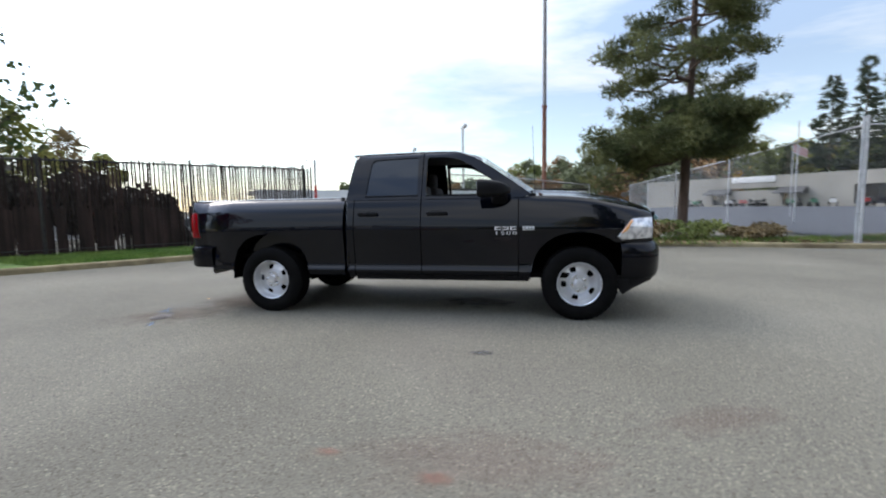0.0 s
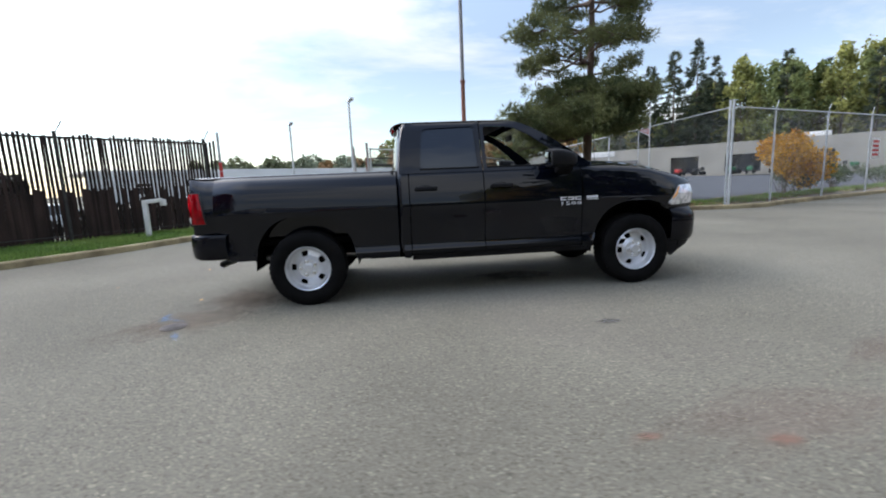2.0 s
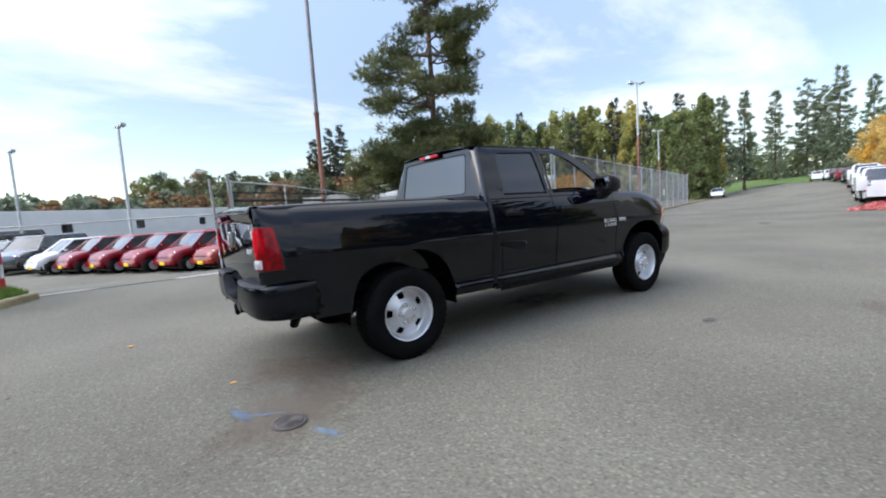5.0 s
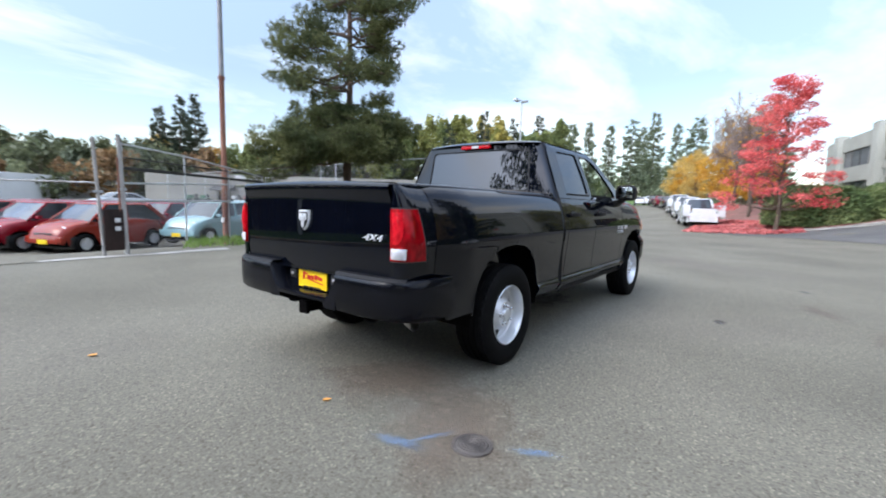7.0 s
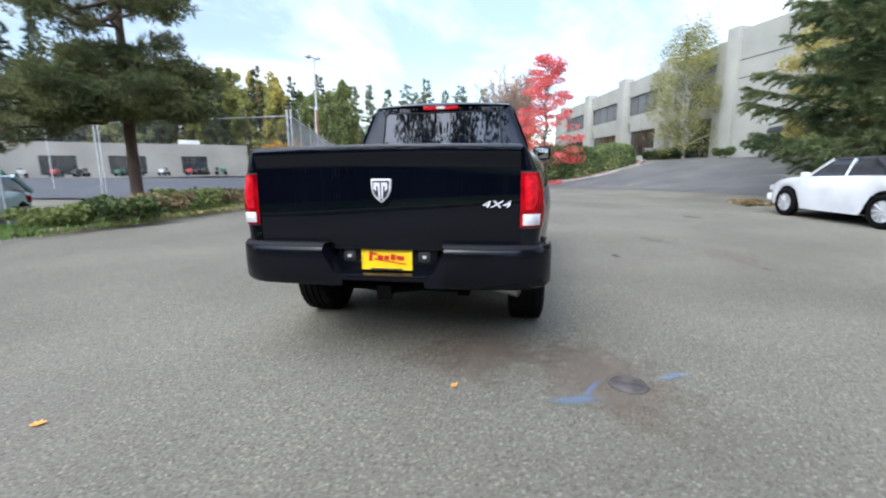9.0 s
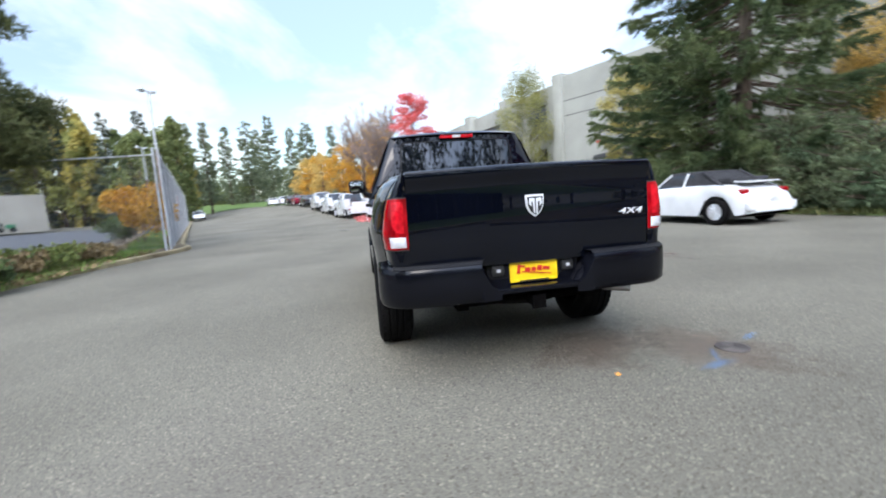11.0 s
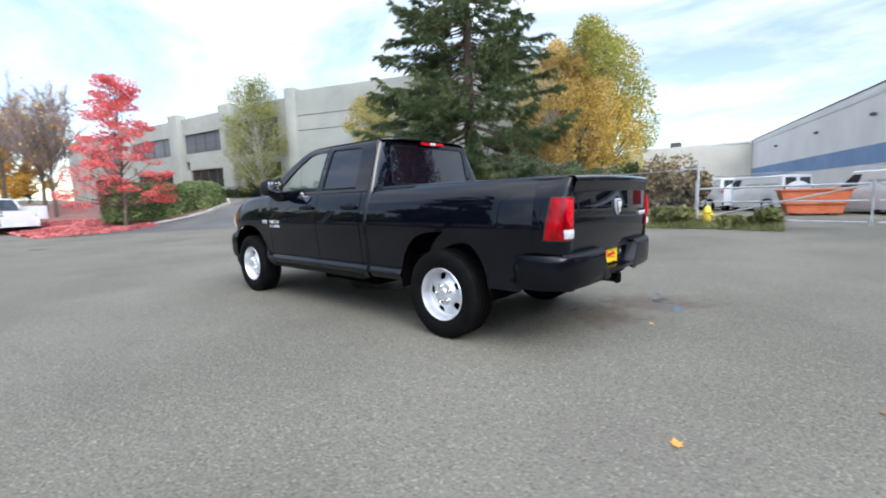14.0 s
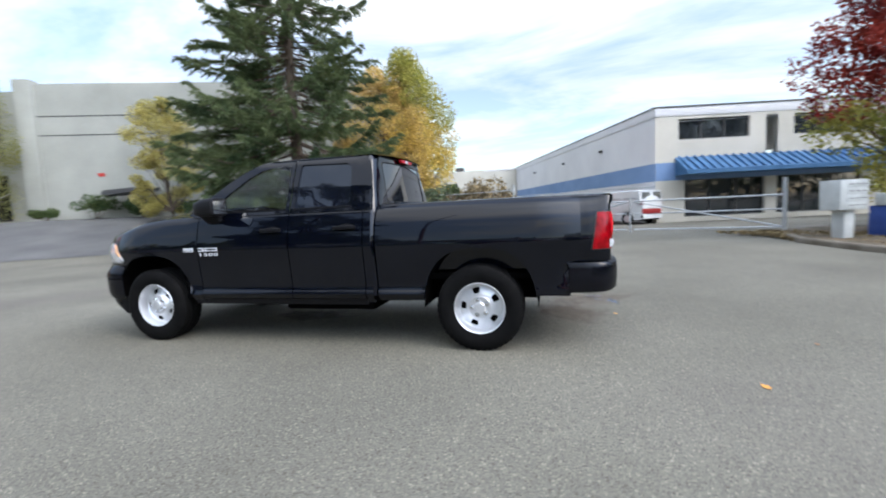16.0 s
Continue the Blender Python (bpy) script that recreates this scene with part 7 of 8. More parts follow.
ware = thing("warehouse", "cream and grey warehouse with blue band and blue metal awning", "building")
WC, WF, WL = (-7.65, -20.3), (-34.0, -26.0), (2.0, -51.0)
facade(ware, WF, WC, 0, 5.45, [(26.96 - 4.8, 26.96 - 1.2, 4.25, 5.3), (26.96 - 10.6, 26.96 - 7.0, 4.25, 5.3), (26.96 - 10.5, 26.96 - 6.2, 0.25, 2.2), (26.96 - 5.6, 26.96 - 1.5, 0.25, 2.2)], M_CREAM, mull=3)
mF = wall_frame(WF, WC)
lF = math.hypot(WC[0] - WF[0], WC[1] - WF[1])
facade(ware, WC, WL, 0, 5.45, [], M_GREYWALL)
mL = wall_frame(WC, WL)
lL = math.hypot(WC[0] - WL[0], WC[1] - WL[1])
for m, l in ((mF, lF), (mL, lL)):
    o = part("parapet", box_bm(l, 0.4, 0.45, 0.02, (l / 2, -0.17, 5.68)), M_GREYWALL, ware)
    o.matrix_basis = m
    o = part("blue_band", box_bm(l - 0.02, 0.01, 0.92, 0, (l / 2, 0.007, 2.64)), M_BAND, ware, smooth=False)
    o.matrix_basis = m
    o = part("cap", box_bm(l, 0.46, 0.07, 0.01, (l / 2, -0.17, 5.93)), M_GAP, ware)
    o.matrix_basis = m
for k in (6.5, 14, 23):
    o = part("wall_lamp", box_bm(0.25, 0.18, 0.15, 0.03, (k, 0.12, 4.55)), M_GAP, ware)
    o.matrix_basis = mL
secs = []
aw = part("awning", prism_bm([(0.0, 3.35), (1.25, 2.62), (1.25, 2.42), (1.18, 2.42), (0.0, 2.42)], lF - 12.0, lF - 1.0, "yz"), M_AWN, ware, "blue ribbed metal awning")
aw.matrix_basis = mF
b = bmesh.new()
for k in range(28):
    x = lF - 12.0 + 11.0 * (k + 0.5) / 28
    join(b, prism_bm([(0.0, 3.355), (1.255, 2.625), (1.29, 2.70), (0.03, 3.44)], x - 0.03, x + 0.03, "yz"))
part("rib", b, M_AWN, aw)
o = part("roof", box_bm(lF, 18, 0.2, 0, (lF / 2, -9.2, 5.3)), M_GREYWALL, ware)
o.matrix_basis = mF
shed = thing("far_warehouse", "cream flat-roofed warehouse at the back of the yard", "building")
facade(shed, (1.9, -50.5), (14, -50.2), 0, 5.9, [], M_CREAM)
o = part("end_wall", box_bm(0.3, 14, 5.9, 0, (14, -57.2, 2.95)), M_GREYWALL, shed)
o = part("roof_unit", box_bm(1.0, 1.0, 0.8, 0.05, (9.5, -53, 6.2)), M_GAP, shed)
o = part("roof", box_bm(12, 12, 0.2, 0, (8, -56.4, 5.8)), M_GREYWALL, shed)

# ---- far buildings of the car lot ----
M_TAN = mat("tan_wall", (0.36, 0.33, 0.28), 0.85)
vary(M_TAN, 0.3, (0.25, 0.235, 0.205), (0.32, 0.30, 0.26), fine=0.06)
low = thing("showroom", "long low tan building with dark doors across the lot", "building")
TA, TB = (62.0, 43.0), (24.0, 84.0)
lT = math.hypot(TA[0] - TB[0], TA[1] - TB[1])
facade(low, TA, TB, 0.3, 5.2, [(6, 9.5, 0.8, 3.4), (14, 18.5, 0.8, 3.4), (22, 26, 0.8, 3.4), (33, 34, 0.8, 3.0), (42, 44, 0.8, 2.8)], M_TAN, mull=2)
o = part("roof", box_bm(lT, 20, 0.2, 0, (lT / 2, -10.2, 5.1)), M_TAN, low)
o.matrix_basis = wall_frame(TA, TB)
for s in (31, 41):
    o = part("porch", prism_bm([(0, 3.4), (2.2, 2.6), (2.2, 2.4), (0, 2.4)], s, s + 3.5, "yz"), M_FRAME, low)
    o.matrix_basis = wall_frame(TA, TB)
o = part("sign_board", box_bm(6, 0.1, 0.9, 0.02, (38, 0.08, 4.7)), M_WHITEPOST, low)
o.matrix_basis = wall_frame(TA, TB)
o = part("roof_unit", box_bm(3.0, 2.0, 0.8, 0.05, (8.0, -4.0, 5.6)), M_WHITEPOST, low)
o.matrix_basis = wall_frame(TA, TB)
M_MACHINE = mat("machine_green", (0.02, 0.14, 0.06), 0.5)
vary(M_MACHINE, 5.0, (0.015, 0.10, 0.045), (0.03, 0.18, 0.08), fine=0.2)
machine_rng = np.random.default_rng(8)
for i, sx in enumerate((4.5, 7.0, 8.6, 12.0, 15.0, 17.0, 21.5, 24.0, 27.5, 29.5, 31.5, 36.0, 38.0, 40.0, 45.0, 47.0)):
    mc = thing("garden_machine", "small garden machine standing before the showroom", "machine", (0, 0, 0), 0, "machines before the showroom")
    mc.matrix_basis = wall_frame(TA, TB) @ pose(sx, 2.4 + machine_rng.uniform(-0.5, 0.6), 0.5, 0, 0, machine_rng.uniform(0, 180))
    part("bonnet", box_bm(0.9, 0.7, 0.5, 0.08, (0.4, 0, 0.75)), (M_MACHINE, M_DKPOST, M_REDPAINT, M_WHITEPOST, M_MACHINE)[i % 5], mc)
    part("seat", box_bm(0.45, 0.5, 0.5, 0.08, (-0.5, 0, 0.95)), M_DKPOST, mc)
    for x0 in (-0.55, 0.6):
        for y0 in (-0.42, 0.42):
            part("wheel", rod_bm((x0, y0 - 0.09, 0.3), (x0, y0 + 0.09, 0.3), 0.3, n=12), M_RUBBER, mc)
M_WHITEWALL = mat("white_wall", (0.62, 0.64, 0.66), 0.7)
vary(M_WHITEWALL, 0.2, (0.56, 0.58, 0.6), (0.66, 0.68, 0.7), fine=0.05)
nb = thing("long_white_building", "long low white building behind the parked cars", "building")
NA, NB = (28.0, 112.0), (-40.0, 56.0)
lN = math.hypot(NA[0] - NB[0], NA[1] - NB[1])
facade(nb, NA, NB, -0.6, 4.4, [(lN * f, lN * f + 1.6, 1.2, 2.6) for f in (0.15, 0.3, 0.45, 0.58, 0.7, 0.82, 0.92)], M_WHITEWALL, mull=1)
o = part("roof", box_bm(lN, 20, 0.25, 0, (lN / 2, -10.2, 4.35)), M_GREYWALL, nb)
o.matrix_basis = wall_frame(NA, NB)
M_PLANK = mat("weathered_wood", (0.22, 0.17, 0.12), 0.85)
vary(M_PLANK, 1.0, (0.16, 0.12, 0.085), (0.3, 0.23, 0.16), fine=0.3, stretch=(0.3, 0.3, 1))
# ---- tree belts ----
rng = np.random.default_rng(77)
kinds = [L_BELT1, L_BELT2, L_BELT1, L_BELT2, L_BELT2, L_BELT1, L_BELT3]
for i in range(62):
    az = 21.5 + 40 * i / 61 + rng.uniform(-0.6, 0.6)
    d = rng.uniform(72, 100) if az < 28 else rng.uniform(104, 128)
    x, y = -3 + d * math.cos(radians(az)), d * math.sin(radians(az))
    h = d * (0.185 - 0.075 * sstep(48, 54, az)) * rng.uniform(0.88, 1.12)
    if i % 6 == 4:
        fir_tree((x, y, 0), h * 1.12, h * 0.17, "dark conifer in the tree belt", 100 + i, L_FIR, tier=0.6, sprays=3.6, needle=0.8, low=1.0, full=0.7, per=3, gaps=0.12)
    else:
        leaf_tree((x, y, 0), h, h * 0.2, "tree turning yellow-green in the belt beyond the lot", kinds[int(rng.integers(0, 7))], 200 + i, clear=0.02, n=3700, leaf=0.33 if az < 28 else 0.44, clumps=72, squash=1.5, puff=0.62)
for i in range(40):
    az = 64 + 48 * i / 39 + rng.uniform(-1, 1)
    d = rng.uniform(105, 150)
    h = d * rng.uniform(0.055, 0.07) + 0.03 * d * sstep(95, 75, az)
    x, y = -3 + d * math.cos(radians(az)), d * math.sin(radians(az))
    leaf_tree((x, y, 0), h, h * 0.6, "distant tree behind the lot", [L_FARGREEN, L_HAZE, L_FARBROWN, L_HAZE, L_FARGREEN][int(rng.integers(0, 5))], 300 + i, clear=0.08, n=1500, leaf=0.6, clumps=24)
for i in range(34):
    az = 60 + 29 * i / 33 + rng.uniform(-0.8, 0.8)
    d = rng.uniform(122, 140)
    h = d * rng.uniform(0.088, 0.112)
    leaf_tree((-4.7 + d * math.cos(radians(az)), -2.6 + d * math.sin(radians(az)), 0), h, h * 0.4, "rounded autumn tree beyond the lot", [L_FARGREEN, L_FARGREEN, L_BELT1, L_FARBROWN, L_FARGREEN, L_BELT1, L_FARGREEN][int(rng.integers(0, 7))], 800 + i, clear=0.03, n=2600, leaf=0.4, clumps=40, puff=0.8)
for i, az in enumerate((83.5, 85.5, 87.5, 90.5, 93.0, 79.0)):
    leaf_tree((-4.7 + 118 * math.cos(radians(az)), -2.6 + 118 * math.sin(radians(az)), 0), 7.6 + 0.5 * (i % 3), 4.6, "round brown-orange tree behind the white building", L_FARBROWN, 840 + i, clear=0.05, n=2400, leaf=0.38, clumps=36, puff=0.8)
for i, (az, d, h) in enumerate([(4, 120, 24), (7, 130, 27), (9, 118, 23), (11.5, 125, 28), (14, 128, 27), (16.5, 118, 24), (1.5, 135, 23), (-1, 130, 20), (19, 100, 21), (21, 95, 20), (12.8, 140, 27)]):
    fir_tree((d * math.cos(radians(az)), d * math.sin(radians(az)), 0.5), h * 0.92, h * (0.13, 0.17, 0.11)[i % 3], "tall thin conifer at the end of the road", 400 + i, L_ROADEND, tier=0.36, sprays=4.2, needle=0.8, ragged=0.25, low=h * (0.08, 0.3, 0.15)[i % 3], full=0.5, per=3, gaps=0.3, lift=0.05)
for i in range(16):
    az = -1 + 24 * i / 15 + rng.uniform(-0.5, 0.5)
    d = rng.uniform(126, 142)
    h = d * rng.uniform(0.06, 0.105)
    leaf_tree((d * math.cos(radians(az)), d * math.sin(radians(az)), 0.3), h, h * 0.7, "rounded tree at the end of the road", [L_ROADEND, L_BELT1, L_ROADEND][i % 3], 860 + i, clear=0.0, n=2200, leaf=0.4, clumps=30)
leaf_tree((38.1, 115.2, 0), 15.4, 4.2, "yellow autumn tree beside the dark conifers", L_YELGREEN, 848, clear=0.1, n=3600, leaf=0.36, clumps=40, extra=L_GOLD, split=0.5)
leaf_tree((49.0, 110.5, 0), 13.0, 5.2, "orange autumn tree beside the dark conifers", L_ORANGE, 849, clear=0.1, n=3600, leaf=0.36, clumps=40)
bed("far_lawn", [Vector((92, 14)), Vector((96, 30)), Vector((98, 44))], [Vector((118, 8)), Vector((122, 34)), Vector((120, 56))], 0.05, M_TURF, "sloping lawn at the end of the road", "grass", 1.4, 2.0)
for i, (x, y, h, lm) in enumerate([(54, 1.5, 7.5, L_ORANGE), (60, 3.5, 7.5, L_ORANGE), (67, 7, 7.5, L_GOLD), (73, 9, 7.5, L_ORANGE), (80, 11, 8, L_GOLD), (49, -1.0, 6.0, L_ORANGE)]):
    leaf_tree((x, y, hgt(x, y)), h, h * 0.34, "orange autumn street tree", lm, 500 + i, n=7000, leaf=0.13, clumps=60, clear=0.16, puff=0.8)
for i, (x, y, h) in enumerate([(33.5, -0.9, 8.8), (37, -0.8, 9.8), (43.5, 0.8, 10.8), (50, 0.6, 11.0)]):
    bare_tree((x, y, hgt(x, y)), h, h * 0.3, "nearly bare street tree with a haze of twigs", 520 + i, L_PINK if i % 2 else L_ORANGE, 520)
for i, (az, d, h) in enumerate([(147, 36, 6.8), (152, 33, 7.6), (159, 31, 14.5), (143.5, 38, 5.5), (167, 29, 14.0), (176, 28, 12.5), (186, 29, 15.0), (196, 28, 12.5), (206, 27, 14.0), (214, 29, 12.0)]):
    leaf_tree((d * math.cos(radians(az)), d * math.sin(radians(az)), 0), h, h * 0.36, "tall dark tree beyond the slatted fence", L_DKGREEN if az > 158 else L_OLIVE if i % 2 else L_RUSSET, 600 + i, n=2600 if az > 158 else 6000, leaf=0.26 if az > 158 else 0.13, clumps=40, clear=0.1)
for i, (x, y, h) in enumerate([(41, 112, 25), (45, 113, 26), (37.5, 114, 22), (57, 89, 24.5), (60.5, 86, 26.5), (64, 83.5, 28), (66.5, 81.5, 24)]):
    fir_tree((x, y, 0), h, 4.4, "dark conifer beyond the lot", 650 + i, L_FIR, tier=0.42, sprays=3.8, needle=0.85, low=2.0, full=0.62, per=3, gaps=0.12, lift=0.05, ragged=0.35)
for i, (x, y, r, h, lm) in enumerate([(3.2, 8.2, 0.9, 0.55, L_DKGREEN), (4.6, 8.5, 1.0, 0.6, L_RUSSET), (6.2, 8.6, 1.1, 0.6, L_GREEN), (7.8, 8.6, 0.9, 0.5, L_RUSSET), (2.2, 8.6, 0.7, 0.45, L_GREEN), (17, 12.2, 1.0, 1.1, L_DKGREEN), (21, 14.2, 1.0, 1.3, L_DKGREEN), (26, 16, 1.2, 1.2, L_DKGREEN)]):
    shrub((x, y, hgt(x, y) + 0.1), r, h, "low ground-cover shrub with reddish leaves" if h < 0.7 else "shrub behind the fence", lm, 700 + i, 1500, 0.07, "bush")
for i, (x, y, r, h) in enumerate([(20.5, -15.6, 1.0, 1.1), (23.0, -14.7, 1.5, 1.35), (18.2, -16.3, 0.9, 0.9), (29.3, -12.6, 0.9, 0.9), (25.6, -13.8, 0.7, 0.7), (31.5, -12.0, 0.9, 0.8), (33, -11.4, 0.6, 0.9)]):
    shrub((x, y, hgt(x, y)), r, h, "low green shrub along the office wall", L_DKGREEN, 720 + i, 1200, 0.1, "bush")

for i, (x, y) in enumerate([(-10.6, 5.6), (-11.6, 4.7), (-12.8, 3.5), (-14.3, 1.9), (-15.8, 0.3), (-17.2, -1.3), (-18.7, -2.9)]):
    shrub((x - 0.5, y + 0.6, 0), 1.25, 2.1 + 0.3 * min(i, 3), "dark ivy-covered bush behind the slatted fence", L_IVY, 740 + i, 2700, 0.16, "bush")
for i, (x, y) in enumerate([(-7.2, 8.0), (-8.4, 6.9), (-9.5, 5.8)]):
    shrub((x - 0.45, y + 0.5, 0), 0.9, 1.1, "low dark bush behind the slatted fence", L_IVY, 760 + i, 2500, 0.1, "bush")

# ---- parked vehicles ----
def carpaint(name, c, rough=0.25, coat=1.0, spec=0.5):
    m = mat(name, c, rough, coat=coat, spec=spec)
    return vary(m, 2.0, tuple(v * 0.92 for v in c), tuple(min(1, v * 1.06) for v in c), detail=2)


P_RED = carpaint("paint_red", (0.20, 0.004, 0.014), coat=0.5, spec=0.1)
P_BRICK = carpaint("paint_brick", (0.22, 0.022, 0.012), coat=0.5, spec=0.1)
P_WHITE = carpaint("paint_white", (0.64, 0.65, 0.66))
P_SILVER = carpaint("paint_silver", (0.42, 0.44, 0.46))
P_BLACK = carpaint("paint_black", (0.012, 0.012, 0.015))
P_MINT = carpaint("paint_teal", (0.20, 0.34, 0.36))
P_GREY = carpaint("paint_grey", (0.12, 0.125, 0.135))
P_MAROON = carpaint("paint_maroon", (0.16, 0.012, 0.026), coat=0.5, spec=0.1)
M_SOFTTOP = mat("soft_top", (0.02, 0.02, 0.022), 0.9)
vary(M_SOFTTOP, 6.0, (0.015, 0.015, 0.017), (0.03, 0.03, 0.033), bump=0.2, bump_scale=150)
M_CARGLASS = mat("car_glass", (0.02, 0.025, 0.03), 0.04, coat=0.2)
vary(M_CARGLASS, 1.2, (0.015, 0.018, 0.022), (0.06, 0.07, 0.08), detail=2)
me_cw = bpy.data.meshes.new("car_tyre")
b = lathe_bm([(0.2, 0.085), (0.24, 0.1), (0.29, 0.095), (0.315, 0.075), (0.32, 0.0), (0.315, -0.075), (0.29, -0.095), (0.2, -0.09)], 28)
b.to_mesh(me_cw)
b.free()
me_cw.materials.append(M_RUBBER)
me_cw.shade_smooth()
me_cr = bpy.data.meshes.new("car_rim")
b = lathe_bm([(0.215, 0.09), (0.205, 0.082), (0.195, 0.05), (0.0, 0.045)], 28)
for k in range(10):
    t = box_bm(0.165, 0.02, 0.03, 0.004, (0.115, 0.068, 0), seg=1)
    bmesh.ops.rotate(t, matrix=Matrix.Rotation(2 * math.pi * k / 10, 3, "Y"), verts=t.verts)
    join(b, t)
join(b, lathe_bm([(0.04, 0.07), (0.035, 0.085), (0.0, 0.085)], 12))
bmesh.ops.recalc_face_normals(b, faces=b.faces)
b.to_mesh(me_cr)
b.free()
me_cr.materials.append(M_RIM)

CARS = {
    # length, width, wheel stations, wheel radius, top line, cabin (front foot, roof front, roof rear, rear foot), belt, roof, cabin half-width
    "hatch": (3.55, 1.63, (-1.15, 1.15), 0.29, [(-1.78, 0.55), (-1.72, 0.82), (-1.55, 0.97), (-0.9, 1.01), (0.6, 0.985), (1.0, 0.955), (1.25, 0.915), (1.46, 0.85), (1.62, 0.76), (1.72, 0.64), (1.78, 0.47)], (1.0, 0.34, -1.08, -1.66), 0.95, 1.49, 0.76),
    "sedan": (4.6, 1.8, (-1.35, 1.4), 0.32, [(-2.28, 0.85), (-2.15, 1.0), (-1.4, 1.03), (0.9, 0.98), (1.7, 0.88), (2.15, 0.74), (2.3, 0.55)], (1.15, 0.35, -0.95, -1.75), 0.97, 1.45, 0.80),
    "suv": (4.6, 1.85, (-1.35, 1.35), 0.35, [(-2.28, 0.95), (-2.2, 1.1), (-1.4, 1.12), (0.9, 1.1), (1.7, 1.02), (2.2, 0.85), (2.3, 0.55)], (1.2, 0.55, -1.9, -2.2), 1.06, 1.72, 0.83),
    "van": (4.75, 1.92, (-1.4, 1.5), 0.35, [(-2.36, 1.3), (-2.28, 1.4), (0.7, 1.36), (1.5, 1.2), (2.15, 1.03), (2.36, 0.6)], (1.65, 0.85, -2.2, -2.3), 1.22, 1.95, 0.91),
    "pickup": (5.9, 2.0, (-1.75, 1.85), 0.39, [(-2.93, 0.86), (-2.85, 0.9), (-0.86, 0.9), (-0.72, 1.27), (1.0, 1.25), (2.2, 1.18), (2.75, 1.05), (2.93, 0.7)], (1.35, 0.7, -0.55, -0.75), 1.22, 1.88, 0.86),
    "beetle": (4.28, 1.81, (-1.27, 1.27), 0.335, [(-2.10, 0.52), (-2.03, 0.68), (-1.82, 0.86), (-1.5, 0.98), (-1.15, 1.02), (0.5, 0.97), (1.2, 0.95), (1.75, 0.84), (2.05, 0.66), (2.13, 0.5)], (0.86, 0.32, -0.72, -1.42), 0.95, 1.39, 0.74),
}


def vehicle(kind, label, category, at, rz, paint, group="", seed=0):
    """A parked vehicle: body, glasshouse, roof, pillars, wheels with rims, lights, bumpers, mirrors."""
    L, W, axles, wr, top, cab, belt, roof, cw = CARS[kind]
    car = thing({"hatch": "small_car", "beetle": "convertible_car", "pickup": "pickup_truck"}.get(kind, kind if kind != "suv" else "car"), label, category, at, rz, group)
    n = 44
    secs = []
    for i in range(n + 1):
        x = -L / 2 + L * i / n
        e = abs(2 * x / L)
        hw = W / 2 * (1 - (0.30 if kind in ("beetle", "hatch") else 0.16) * e ** (5 if kind == "hatch" else 7) - 0.03 * e ** 2)
        zt = lerp(top, x)
        zb = 0.22 + 0.10 * e ** 8
        for c in axles:
            d = abs(x - c) / (wr + 0.07)
            if d < 1:
                zb = max(zb, wr + (wr + 0.06) * math.sqrt(1 - d * d))
        zb = min(zb, zt - 0.12)
        zm = zb + (zt - zb) * 0.62
        sec = [(x, hw * 0.965, zb), (x, hw * 0.995, zb + (zm - zb) * 0.4), (x, hw, zm), (x, hw * 0.975, zt - 0.09 * (zt - zb)), (x, hw * 0.91, zt - 0.01), (x, hw * 0.6, zt + 0.02), (x, 0, zt + 0.03)]
        if kind == "hatch":
            u = sstep(0.5, 1.3, abs(x))
            h = zt - zb
            sec[3:] = [(x, hw * (0.975 - 0.025 * u), zt - (0.09 + 0.08 * u) * h), (x, hw * (0.91 - 0.09 * u), zt - 0.01 - 0.03 * u * h), (x, hw * (0.6 - 0.08 * u), zt + 0.02), (x, 0, zt + 0.045)]
        secs.append(sec + [(p[0], -p[1], p[2]) for p in sec[-2::-1]])
    b = loft_bm(secs)
    b.faces.new([b.verts.new(p) for p in secs[0]])
    b.faces.new([b.verts.new(p) for p in secs[-1]])
    bmesh.ops.remove_doubles(b, verts=b.verts, dist=0.0005)
    bmesh.ops.recalc_face_normals(b, faces=b.faces)
    part("body", b, paint, car, angle=40)
    part("underside", box_bm(L * 0.92, W * 0.8, 0.2, 0.03, (0, 0, 0.32)), M_DARK, car)
    for c in axles:
        part("wheel_housing", box_bm(wr * 2 + 0.16, W * 0.86, wr * 1.3, 0.05, (c, 0, wr * 1.15)), M_BLACK, car)
    f0, f1, r1, r0 = cab
    z0, z1 = belt - 0.03, roof - 0.05

    def ring(fx, rx, z, w, bow):
        q = []
        for k in range(7):
            u = k / 6
            q.append((fx + (rx - fx) * u, w, z))
        for k in range(1, 6):
            u = -1 + 2 * k / 6
            q.append((rx - bow * (1 - u * u), -w * u, z))
        for k in range(7):
            u = k / 6
            q.append((rx + (fx - rx) * u, -w, z))
        for k in range(1, 6):
            u = -1 + 2 * k / 6
            q.append((fx + bow * (1 - u * u), w * u, z))
        return q

    top_paint = M_SOFTTOP if kind == "beetle" else paint
    solid = kind == "van"
    b = loft_bm([ring(f0, r0, z0, cw, 0.08), ring((f0 + f1) / 2, (r0 + r1) / 2, (z0 + z1) / 2, cw * (0.985 if solid else 0.93), 0.07), ring(f1, r1, z1, cw * (0.93 if solid else 0.80), 0.05)], closed=True)
    part("side_panel" if solid else "soft_top" if kind == "beetle" else "glasshouse", b, paint if solid else M_SOFTTOP if kind == "beetle" else M_CARGLASS, car, "" if solid else "black fabric sides" if kind == "beetle" else "dark windows", angle=30)
    wt = cw * (0.93 if solid else 0.80)
